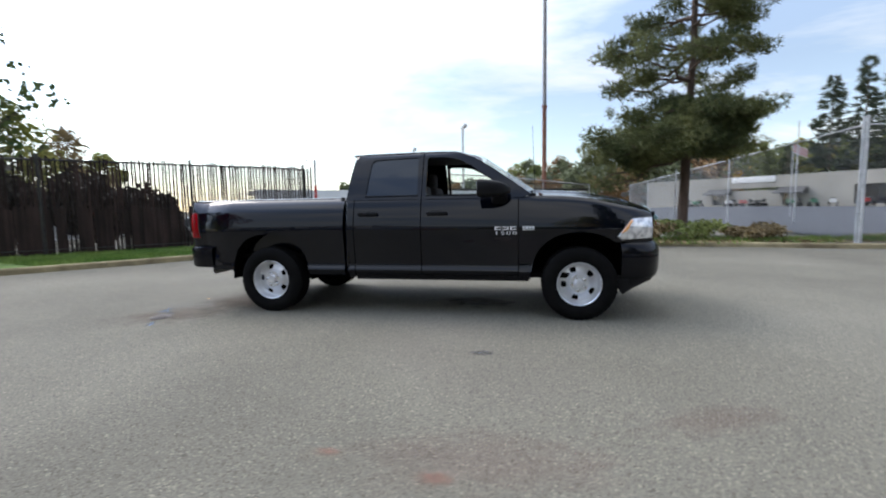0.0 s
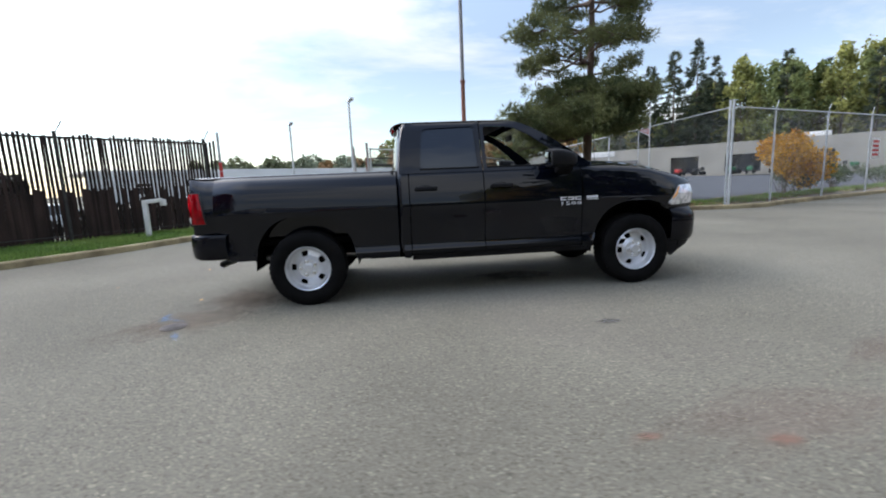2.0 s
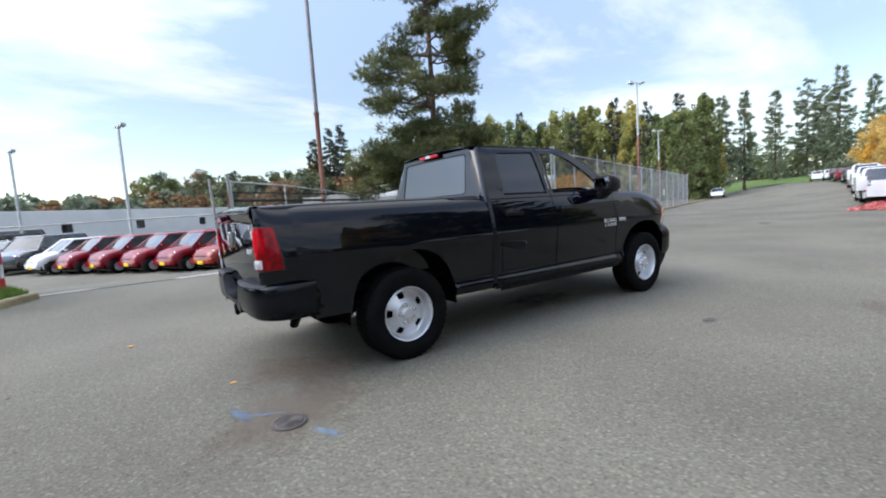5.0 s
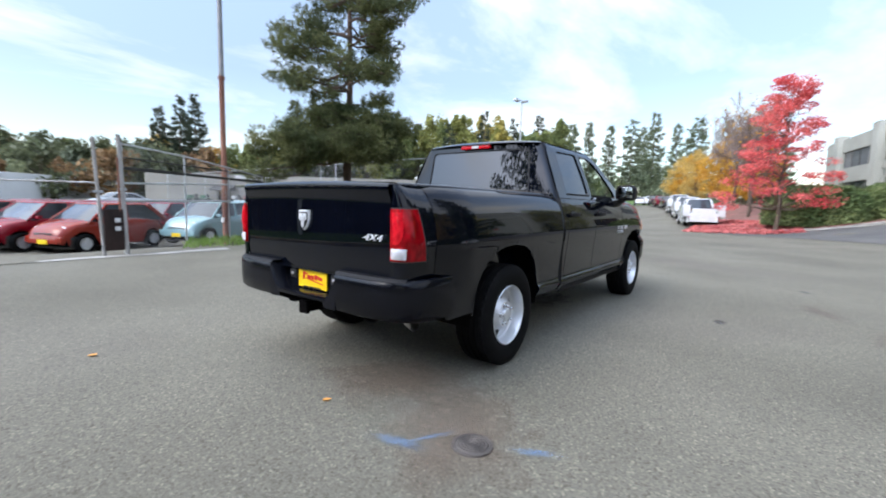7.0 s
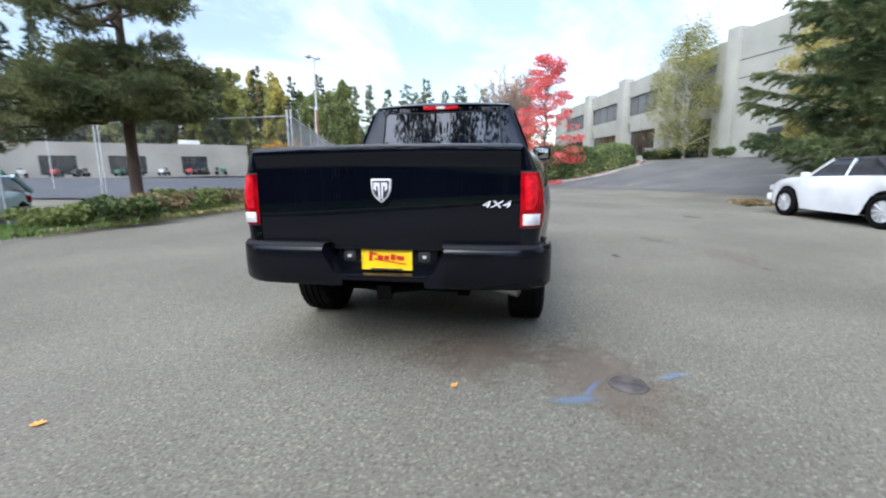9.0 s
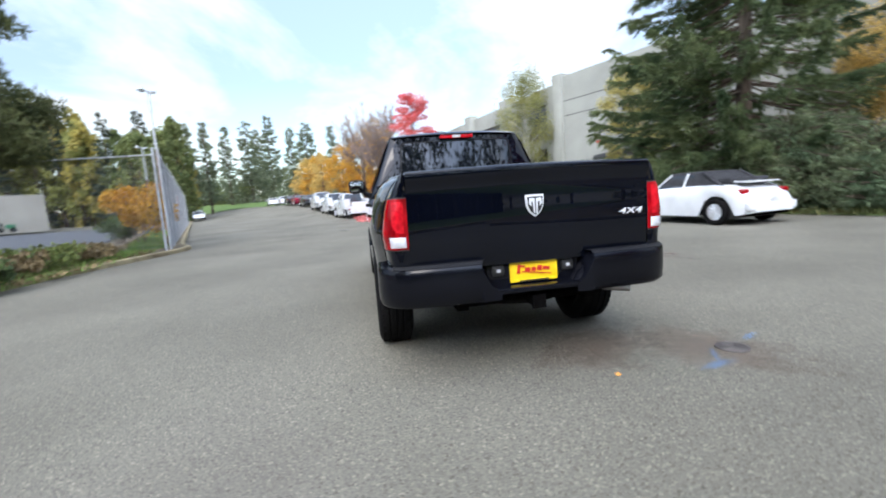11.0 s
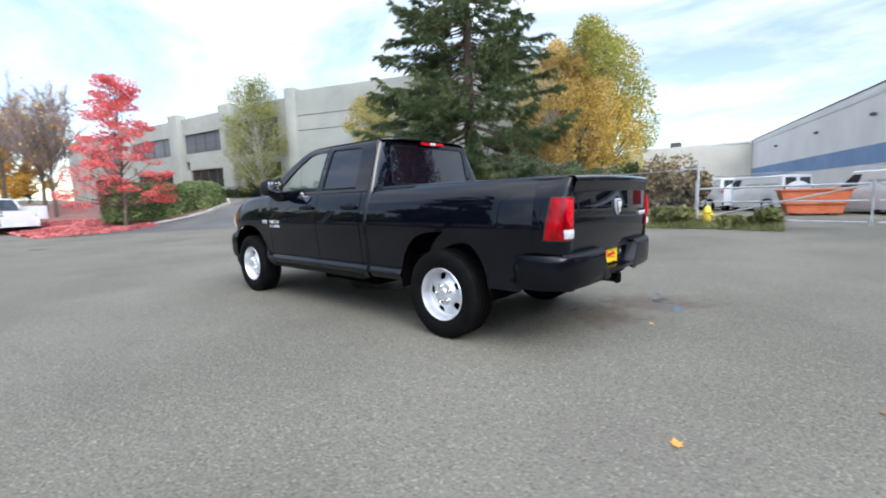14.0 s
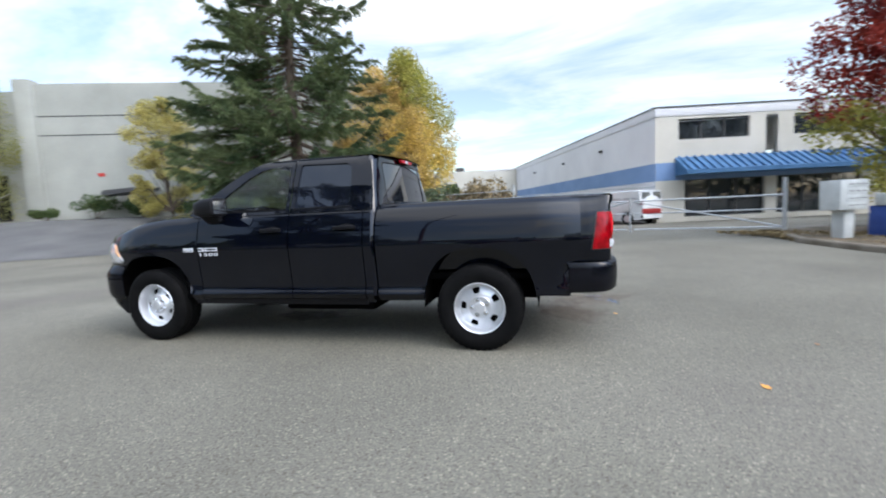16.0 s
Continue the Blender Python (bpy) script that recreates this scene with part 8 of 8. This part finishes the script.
    secs = [ring(f1 + 0.03, r1 - 0.03, z1 - 0.01, wt + 0.012, 0.05), ring(f1 - 0.02, r1 + 0.02, z1 + 0.035, wt * 0.95, 0.05), ring(f1 - 0.25, r1 + 0.25, roof, wt * 0.6, 0.02)]
    b = loft_bm(secs, closed=True)
    b.faces.new([b.verts.new(p) for p in secs[-1]])
    bmesh.ops.remove_doubles(b, verts=b.verts, dist=0.0005)
    bmesh.ops.recalc_face_normals(b, faces=b.faces)
    part("roof", b, top_paint, car, angle=50)
    for s in (1, -1):
        if kind == "beetle":
            b = bmesh.new()
            rows = [[b.verts.new((x, s * (cw + 0.012 + (wt - cw) * f), z0 + (z1 - z0) * f)) for x in (f0 - 0.12 + (f1 - f0) * f, -0.42 - 0.02 * f)] for f in (0.06, 0.5, 0.9)]
            for u, v in zip(rows, rows[1:]):
                b.faces.new((u[0], u[1], v[1], v[0]))
            part("side_window", thick(b, 0.006), M_CARGLASS, car, "pale side window")
        if solid:
            for xw in (0.2, -0.95):
                part("side_moulding", box_bm(0.95, 0.02, 0.09, 0.006, (xw - 0.65, s * (cw * 0.99), z0 + 0.3)), P_SILVER, car)
                part("rack_bar", rod_bm((xw - 0.7, -wt * 0.9, roof + 0.14), (xw - 0.7, wt * 0.9, roof + 0.14), 0.02, n=6), M_GALV, car)
            part("rack_rail", rod_bm((0.6, s * wt * 0.85, roof + 0.16), (-2.0, s * wt * 0.85, roof + 0.16), 0.02, n=6), M_GALV, car)
            part("rear_window", box_bm(0.03, 0.6, 0.42, 0.01, (r0 + 0.01, s * 0.42, z0 + 0.42)), M_CARGLASS, car)
            part("front_window", prism_bm([(f0 - 0.25, z0 + 0.05), (f0 - 1.15, z0 + 0.05), (f1 - 0.5, z1 - 0.12), (f1 - 0.12, z1 - 0.12)], s * (cw - 0.02), s * (cw + 0.012), "xz"), M_CARGLASS, car)
        else:
            bx = (f0 + r0) / 2 + 0.1
            for xa, xb, r in ((f0, f1, 0.035), (r0, r1, 0.06 if kind != "hatch" else 0.09), (bx, bx - 0.05, 0.035)):
                part("pillar", rod_bm((xa, s * (cw + 0.004), z0), (xb, s * (wt + 0.006), z1), r, n=6), top_paint if kind != "beetle" or xa == r0 else paint, car)
        part("mirror", box_bm(0.12, 0.16, 0.11, 0.03, (f0 - 0.25, s * (W / 2 + (0.02 if kind == "hatch" else 0.06)), belt + 0.06)), paint, car)
        hz = lerp(top, L / 2 - 0.25)
        if kind == "hatch":
            b = lathe_bm([(0.0, 0.05), (0.06, 0.045), (0.10, 0.02), (0.115, -0.03), (0.12, -0.1)], 18, "x")
            bmesh.ops.transform(b, matrix=pose(L / 2 - 0.22, s * (W / 2 - 0.3), 0.70, 0, -24, s * 20), verts=b.verts)
            part("headlight", b, M_WHITELENS, car)
            part("fog_lamp", box_bm(0.08, 0.11, 0.08, 0.03, (L / 2 - 0.14, s * (W / 2 - 0.36), 0.45), seg=3), M_WHITELENS, car)
        else:
            part("headlight", box_bm(0.2, 0.26, 0.15, 0.05, (L / 2 - 0.2, s * (W / 2 - 0.27), hz - 0.10), seg=3), M_WHITELENS, car)
        tz = lerp(top, -L / 2 + 0.12)
        part("tail_light", box_bm(0.22, 0.24, 0.15, 0.06, (-L / 2 + 0.33, s * (W / 2 - 0.27), 0.80), seg=3) if kind == "beetle" else box_bm(0.10, 0.2, 0.24, 0.04, (-L / 2 + 0.09, s * (W / 2 - 0.2), tz - 0.2), seg=3), M_RED, car)
        for c in axles:
            w = new("wheel", me_cw)
            w.parent = car
            k = wr / 0.32
            w.matrix_basis = pose(c, s * (W / 2 - 0.1), wr, 0, 0, 0 if s > 0 else 180) @ Matrix.Diagonal((k, 1, k, 1))
            r = new("rim", me_cr)
            r.parent = w
            if kind == "beetle":
                r.matrix_basis = Matrix.Diagonal((1.16, 1.06, 1.16, 1))
    part("front_bumper", box_bm(0.16, W * 0.84, 0.2, 0.06, (L / 2 - 0.09, 0, 0.42), seg=3), paint if kind in ("hatch", "beetle", "sedan") else M_TRIM, car)
    part("rear_bumper", box_bm(0.16, W * 0.84, 0.2, 0.06, (-L / 2 + 0.09, 0, 0.45), seg=3), paint if kind in ("hatch", "beetle", "sedan") else M_TRIM, car)
    part("grille", box_bm(0.06, W * 0.4, 0.12, 0.02, (L / 2 - 0.05, 0, 0.55)), M_BLACK, car)
    if kind == "hatch":
        part("number_plate", box_bm(0.03, 0.34, 0.13, 0.006, (L / 2 - 0.005, 0.0, 0.36)), M_PLATE, car, "yellow dealer plate")
    else:
        part("number_plate", box_bm(0.03, 0.32, 0.13, 0.006, (-L / 2 + 0.0, 0.0, 0.62)), M_WHITEPOST, car, "white plate")
    if kind == "pickup":
        part("load_bed", box_bm(1.95, W * 0.72, 0.03, 0, (-1.85, 0, 0.95)), M_DARK, car)
        part("tailgate", box_bm(0.05, W * 0.66, 0.34, 0.012, (-L / 2 + 0.03, 0, 1.0)), paint, car)
        part("bed_load", box_bm(0.9, W * 0.6, 0.16, 0.03, (-1.7, 0, 1.1)), M_PLANK, car)
        for s in (1, -1):
            part("side_box", box_bm(2.15, 0.42, 0.74, 0.02, (-1.85, s * W * 0.5, 1.05)), paint, car)
    if kind == "beetle":
        part("deck_edge", box_bm(0.5, W * 0.62, 0.035, 0.012, (-1.62, 0, 1.055), rot=(0, -4, 0)), P_WHITE, car)
        b = box_bm(0.75, W * 0.70, 0.16, 0.06, (-1.15, 0, 1.09), seg=3)
        part("folded_top", b, M_SOFTTOP, car, "black fabric roof cover")
        part("plinth", box_bm(0.03, 1.1, 0.1, 0.01, (-L / 2 + 0.05, 0, 0.36)), M_BLACK, car)
    return car


fl = "red small hatchback parked in a row behind the gate"
for i in range(5):
    vehicle("hatch", fl, "car", (-0.27 - 1.13 * i, 14.65 + 1.41 * i, -0.5), 205, P_RED if i else P_BRICK, "row of red cars", i)
vehicle("hatch", "white small hatchback parked beside the red ones", "car", (-5.92, 21.7, -0.5), 205, P_WHITE)
vehicle("hatch", "pale teal small hatchback parked behind the fence", "car", (2.95, 14.0, -0.4), 205, P_MINT)
vehicle("hatch", "pale teal small hatchback parked behind the fence", "car", (5.2, 15.4, -0.35), 205, P_MINT)
for i in range(4):
    vehicle("hatch", "maroon small hatchback parked in the second row", "car", (2.6 - 1.13 * i, 17.4 + 1.41 * i, -0.5), 205, P_MAROON, "second row of red cars", i)
for i, (x, y, kd, pt, rz) in enumerate([(-7.6, 24.8, "suv", P_BLACK, 238), (-9.2, 26.6, "sedan", P_BLACK, 238), (-10.6, 28.8, "sedan", P_SILVER, 238), (-12.3, 38.0, "pickup", P_BLACK, 188), (-12.2, 45.0, "suv", P_BLACK, 190), (-16.5, 35.0, "suv", P_GREY, 190), (8, 42, "sedan", P_SILVER, 190)]):
    vehicle(kd, "car parked in the far lot", "car", (x, y, hgt(x, y)), rz, pt, "cars in the far lot", i)
for i, (x, y, kd, pt) in enumerate([(-15.5, 14, "sedan", P_SILVER), (-18, 9.5, "sedan", P_WHITE), (-20.5, 5.5, "suv", P_SILVER), (-12.8, 19, "sedan", P_BLACK), (-22, 1.0, "sedan", P_WHITE)]):
    vehicle(kd, "parked car seen through the slatted fence", "car", (x, y, hgt(x, y)), 215, pt, "cars behind the slatted fence", i)
wp_label = "white utility pickup parked at the kerb"
for i, (x, y) in enumerate([(31.0, 2.0), (38.4, 3.75), (45.8, 5.6)]):
    vehicle("pickup", wp_label, "pickup truck", (x, y, hgt(x, y)), 15, P_WHITE, "white pickups at the kerb", i)
for i, (x, y, pt) in enumerate([(55, 8.2, P_BLACK), (61, 10.2, P_MAROON), (67, 12.2, P_BLACK), (74, 14.5, P_WHITE), (80, 17.5, P_WHITE)]):
    vehicle("sedan", "car parked along the road", "car", (x, y, hgt(x, y)), 17, pt, "cars along the road", i)
vehicle("sedan", "white car parked at the far kerb", "car", (70, 27, 0.2), 200, P_WHITE)
vehicle("beetle", "white convertible with black fabric roof parked by the shrubs", "car", (5.47, -8.35, 0), 6.7, P_WHITE)
for i, (x, y, rz) in enumerate([(-6.0, -21.2, -50), (-1.5, -24.4, -40), (1.2, -25.8, -40), (3.6, -27.2, -40)]):
    van = vehicle("van", "white work van parked in the warehouse yard", "van", (x, y, hgt(x, y)), rz, P_WHITE, "white vans in the yard", i)
    van.matrix_basis = van.matrix_basis @ Matrix.Diagonal((0.9, 0.92, 0.9, 1))
M_ORANGE = mat("orange_plastic", (0.55, 0.13, 0.05), 0.6)
vary(M_ORANGE, 3.0, (0.48, 0.11, 0.04), (0.6, 0.17, 0.07), fine=0.15)
bn = thing("skip_bin", "faded orange open bin in the yard", "bin", (-3.7, -20.0, 0.0), 12)
b = prism_bm([(-0.85, 0.1), (0.85, 0.1), (1.15, 1.05), (-1.15, 1.05)], -0.6, 0.6, "xz")
part("bin_body", b, M_ORANGE, bn)
for z in (0.5, 1.05):
    part("rim_bar", box_bm(2.4 if z > 1 else 2.05, 1.3, 0.07, 0.01, (0, 0, z)), M_ORANGE, bn)
for x in (-0.6, 0.6):
    part("skid", box_bm(0.2, 1.1, 0.1, 0.01, (x, 0, 0.05)), M_GAP, bn)

# ---- small things on the ground ----
M_IRON = mat("cast_iron", (0.09, 0.08, 0.075), 0.6, metal=0.4)
vary(M_IRON, 12.0, (0.06, 0.052, 0.048), (0.13, 0.115, 0.105), fine=0.3, bump=0.3, bump_scale=90)


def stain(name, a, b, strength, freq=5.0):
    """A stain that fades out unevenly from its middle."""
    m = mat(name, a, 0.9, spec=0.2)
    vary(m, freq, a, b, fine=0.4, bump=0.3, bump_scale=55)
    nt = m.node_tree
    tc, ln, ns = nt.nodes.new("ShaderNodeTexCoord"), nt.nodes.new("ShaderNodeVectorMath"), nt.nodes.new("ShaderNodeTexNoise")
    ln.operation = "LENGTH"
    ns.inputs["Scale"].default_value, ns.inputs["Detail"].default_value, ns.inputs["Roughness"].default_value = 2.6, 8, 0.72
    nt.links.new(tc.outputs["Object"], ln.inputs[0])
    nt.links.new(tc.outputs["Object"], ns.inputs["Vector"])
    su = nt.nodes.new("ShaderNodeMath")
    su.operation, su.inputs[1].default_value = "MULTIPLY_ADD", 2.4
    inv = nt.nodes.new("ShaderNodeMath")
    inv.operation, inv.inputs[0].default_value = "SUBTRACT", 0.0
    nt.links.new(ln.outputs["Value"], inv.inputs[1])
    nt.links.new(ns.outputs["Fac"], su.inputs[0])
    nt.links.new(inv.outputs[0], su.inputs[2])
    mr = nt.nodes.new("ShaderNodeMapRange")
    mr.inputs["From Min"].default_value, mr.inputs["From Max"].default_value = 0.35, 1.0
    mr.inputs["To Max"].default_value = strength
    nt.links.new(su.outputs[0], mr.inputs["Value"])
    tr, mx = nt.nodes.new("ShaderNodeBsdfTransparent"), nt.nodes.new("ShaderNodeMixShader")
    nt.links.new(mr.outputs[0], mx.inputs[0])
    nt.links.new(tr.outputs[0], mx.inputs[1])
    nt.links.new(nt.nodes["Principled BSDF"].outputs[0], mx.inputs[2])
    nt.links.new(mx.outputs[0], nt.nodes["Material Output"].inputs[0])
    return m


S_RUST = stain("stain_rust", (0.14, 0.10, 0.075), (0.18, 0.125, 0.095), 0.36)
S_BLUE = stain("stain_blue", (0.12, 0.2, 0.33), (0.18, 0.27, 0.38), 0.45, 9.0)
S_ORANGE = stain("stain_orange", (0.30, 0.13, 0.09), (0.28, 0.15, 0.11), 0.4, 9.0)
S_RED = stain("stain_red", (0.20, 0.135, 0.115), (0.215, 0.145, 0.12), 0.2, 14.0)
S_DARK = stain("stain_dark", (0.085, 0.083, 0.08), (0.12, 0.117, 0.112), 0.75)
mh = thing("manhole_cover", "round cast-iron manhole cover set in the asphalt", "manhole cover", (-2.94, -1.42, 0.010))
mh.scale = (0.88, 0.88, 0.7)
b = lathe_bm([(0.0, 0.0), (0.092, 0.0), (0.095, -0.004), (0.10, -0.006), (0.103, 0.0), (0.122, 0.0), (0.125, -0.012)], 32, "z")
part("plate", b, M_IRON, mh)
for k in range(4):
    part("ring_rib", lathe_bm([(0.02 + 0.02 * k, 0.0), (0.022 + 0.02 * k, 0.004), (0.029 + 0.02 * k, 0.004), (0.031 + 0.02 * k, 0.0)], 28, "z"), M_IRON, mh)


def mark(name, label, x, y, rx, ry, rot, material, z=0.004):
    """A thin flat stain lying on the asphalt."""
    b = bmesh.new()
    v = [b.verts.new((1.35 * math.cos(2 * math.pi * k / 24), 1.35 * math.sin(2 * math.pi * k / 24), 0)) for k in range(24)]
    b.faces.new(v)
    ob = part(name, b, material, smooth=False)
    ob.matrix_basis = pose(x, y, z, 0, 0, rot) @ Matrix.Diagonal((rx, ry, 1, 1))
    return tagged(ob, label, "ground mark", kind="structure")


mark("tar_patch", "small dark tar patch in the asphalt", 0.87, -2.16, 0.14, 0.09, 10, S_DARK)
mark("tar_patch", "small dark tar patch in the asphalt", 3.9, -3.0, 0.13, 0.09, 40, S_DARK)
mark("rusty_stain", "rusty stain in the asphalt round the manhole", -2.9, -1.3, 0.75, 0.55, 30, S_RUST, 0.003)
mark("rusty_stain", "rusty stain in the asphalt", -2.6, -0.55, 0.5, 0.8, 20, S_RUST, 0.0035)
mark("rusty_stain", "faint reddish stain spread over the asphalt", 1.0, -3.7, 0.95, 0.42, 8, S_RED, 0.003)
mark("rusty_stain", "faint reddish stain spread over the asphalt", 2.3, -3.1, 0.6, 0.22, 25, S_RED, 0.0034)
# uneven dark patch on the ground below the cab
mark("oil_stain", "dark patch on the asphalt under the pickup", 0.6, -0.2, 0.7, 0.4, 0, S_DARK, 0.003)
mark("blue_mark", "faded blue paint mark on the asphalt", -3.16, -1.10, 0.06, 0.22, 12, S_BLUE, 0.006)
mark("blue_mark", "faded blue paint mark on the asphalt", -3.03, -1.20, 0.2, 0.03, -28, S_BLUE, 0.0065)
mark("blue_mark", "faded blue paint mark on the asphalt", -2.80, -1.70, 0.045, 0.18, 25, S_BLUE, 0.006)
mark("orange_mark", "faded orange paint speck on the asphalt", 0.83, -3.88, 0.12, 0.07, 0, S_ORANGE, 0.005)
mark("orange_mark", "faded orange paint speck on the asphalt", 0.25, -3.75, 0.09, 0.05, 0, S_ORANGE, 0.005)
mark("dark_stain", "dark damp stain in the asphalt", 6.0, -5.0, 0.4, 0.2, 30, S_DARK, 0.003)
mark("dark_stain", "dark damp stain in the asphalt", 14.5, 2.0, 0.5, 0.3, 30, S_DARK, 0.003)
L_LITTER = leafy("red_litter", (0.42, 0.10, 0.10), (0.58, 0.20, 0.18), trans=0.1)
M_LEAF1 = leafy("fallen_leaf_orange", (0.5, 0.2, 0.04), (0.6, 0.3, 0.08))
M_LEAF2 = leafy("fallen_leaf_brown", (0.16, 0.08, 0.04), (0.25, 0.14, 0.07))
M_LEAF3 = leafy("fallen_leaf_yellow", (0.5, 0.38, 0.08), (0.6, 0.46, 0.12))


def fallen(x, y, size, rz, material, label):
    b = bmesh.new()
    out = [(0, -0.5), (0.12, -0.28), (0.34, -0.26), (0.24, -0.04), (0.44, 0.14), (0.2, 0.2), (0.14, 0.42), (0, 0.62), (-0.14, 0.42), (-0.2, 0.2), (-0.44, 0.14), (-0.24, -0.04), (-0.34, -0.26), (-0.12, -0.28)]
    c = b.verts.new((0, 0, 0.004))
    v = [b.verts.new((u * size, w * size, 0.006 + 0.22 * size * (abs(u) ** 1.5) + 0.12 * size * max(0, w))) for u, w in out]
    for i in range(len(v)):
        b.faces.new((c, v[i], v[(i + 1) % len(v)]))
    ob = part("fallen_leaf", b, material)
    ob.matrix_basis = pose(x, y, hgt(x, y) + 0.002, 0, 0, rz)
    return tagged(ob, label, "leaf", group="fallen leaves")


for x, y, sz, m, lb in [(-3.78, 1.53, 0.075, M_LEAF1, "orange fallen leaf on the asphalt"), (-3.1, -0.44, 0.055, M_LEAF1, "orange fallen leaf on the asphalt"), (-4.55, 0.55, 0.05, M_LEAF2, "brown curled leaf on the asphalt")]:
    fallen(x, y, sz, 40 * x, m, lb)
rng = np.random.default_rng(9)
for i in range(26):
    a, d = rng.uniform(0, 6.28), rng.uniform(6.5, 14)
    x, y = d * math.cos(a) * 1.2, d * math.sin(a)
    if abs(x) < 3.3 and abs(y) < 1.3 or y > 6.6 or y < -10.5 or x < -6 and y > 0 or x > 24 or x < -7:
        continue
    k = 1 if rng.uniform() < 0.7 else 0
    fallen(x, y, rng.uniform(0.03, 0.055), rng.uniform(0, 360), (M_LEAF1, M_LEAF2, M_LEAF3)[k], ("orange fallen leaf on the asphalt", "brown fallen leaf on the asphalt", "yellow fallen leaf on the asphalt")[k])


def along(front, back, seed, z=0.12, rise=0.04):
    """Random points in the strip between two lines."""
    def place(n):
        r = np.random.default_rng(seed)
        f, k = resample(front, 0.4), resample(back, 0.4)
        u, v = r.uniform(0, 1, n), r.uniform(0, 1, n)
        F = np.array([(p.x, p.y) for p in f])
        K = np.array([(p.x, p.y) for p in k])
        fi, ki = u * (len(F) - 1), u * (len(K) - 1)
        A = F[np.minimum(fi.astype(int), len(F) - 2)] + (F[np.minimum(fi.astype(int) + 1, len(F) - 1)] - F[np.minimum(fi.astype(int), len(F) - 2)]) * (fi % 1)[:, None]
        C = K[np.minimum(ki.astype(int), len(K) - 2)] + (K[np.minimum(ki.astype(int) + 1, len(K) - 1)] - K[np.minimum(ki.astype(int), len(K) - 2)]) * (ki % 1)[:, None]
        P = A + (C - A) * v[:, None]
        return np.column_stack([P, [hgt(x, y) + z + rise * w for (x, y), w in zip(P, v)]])
    return place


grass("lawn_grass", "short bright green grass of the bank", 26000, along([Vector(p) + Vector((-0.15, 0.1)) for p in NW_KERB[:6]], [Vector((-6.0, 8.9)), Vector((-8.6, 6.3)), Vector((-12.3, 2.5))], 3, 0.10), 0.10, np.random.default_rng(1), L_GRASS)
grass("verge_weeds", "tufts of weeds and dry grass on the verge", 22000, along([Vector(p) for p in VERGE], [Vector((-3.2, -12.9)), Vector((-1, -13.6)), Vector((1.5, -15.5)), Vector((5, -16)), Vector((11, -15))], 4, 0.02, 0.14), 0.2, np.random.default_rng(2), L_WEED, 0.012)
grass("bed_grass", "grass and weeds along the fence", 14000, along([Vector((-0.6, 7.9)), Vector((1.4, 7.7)), Vector((3.5, 7.3)), Vector((10.6, 7.6)), Vector((14, 9.2)), Vector((29, 14.9))], [Vector((0.2, 9.4)), Vector((2.2, 10.0)), Vector((4, 10.0)), Vector((10, 8.6)), Vector((13, 10)), Vector((28.5, 16))], 5, 0.08), 0.16, np.random.default_rng(3), L_GRASS, 0.012)


def litter(name, label, n, place, size, material, seed):
    r = np.random.default_rng(seed)
    p = place(n)
    p[:, 2] += 0.02
    ob = quads_mesh(name, cards(p, size, r, 0.75), material)
    return tagged(ob, label, "leaves", kind="stuff")


litter("leaf_litter", "carpet of fallen red leaves under the red tree", 7000, along([Vector((21.5, 1.4)), Vector((22.6, -1.6)), Vector((23.0, -3.7))], [Vector((35, 2.2)), Vector((29, -2)), Vector((26.0, -3.6))], 6, 0.03, 0.12), 0.12, L_LITTER, 5)
litter("leaf_litter", "scattered brown leaves along the kerb", 2000, along([Vector((-9.0, -4.5)), Vector((-8.6, -7)), Vector((-8.5, -8.6)), Vector((-8.8, -9.6))], [Vector((-12, -7)), Vector((-10.5, -9.5)), Vector((-9, -11.3)), Vector((-7.5, -11.2))], 7, 0.03, 0.06), 0.09, L_RUSSET, 6)
litter("leaf_litter", "fallen leaves along the fence bed", 3500, along([Vector((3.5, 7.25)), Vector((10.6, 7.6)), Vector((14, 9.15)), Vector((29, 14.8))], [Vector((4, 9.0)), Vector((10, 9)), Vector((13.5, 10.5)), Vector((28.5, 16))], 8, 0.12, 0.0), 0.09, L_RUSSET, 7)
litter("leaf_litter", "brown leaves heaped by the driveway", 900, along([Vector((9.2, -7.7)), Vector((11.0, -7.9))], [Vector((9.4, -8.6)), Vector((11.2, -8.9))], 9, 0.02, 0.0), 0.1, L_RUSSET, 8)
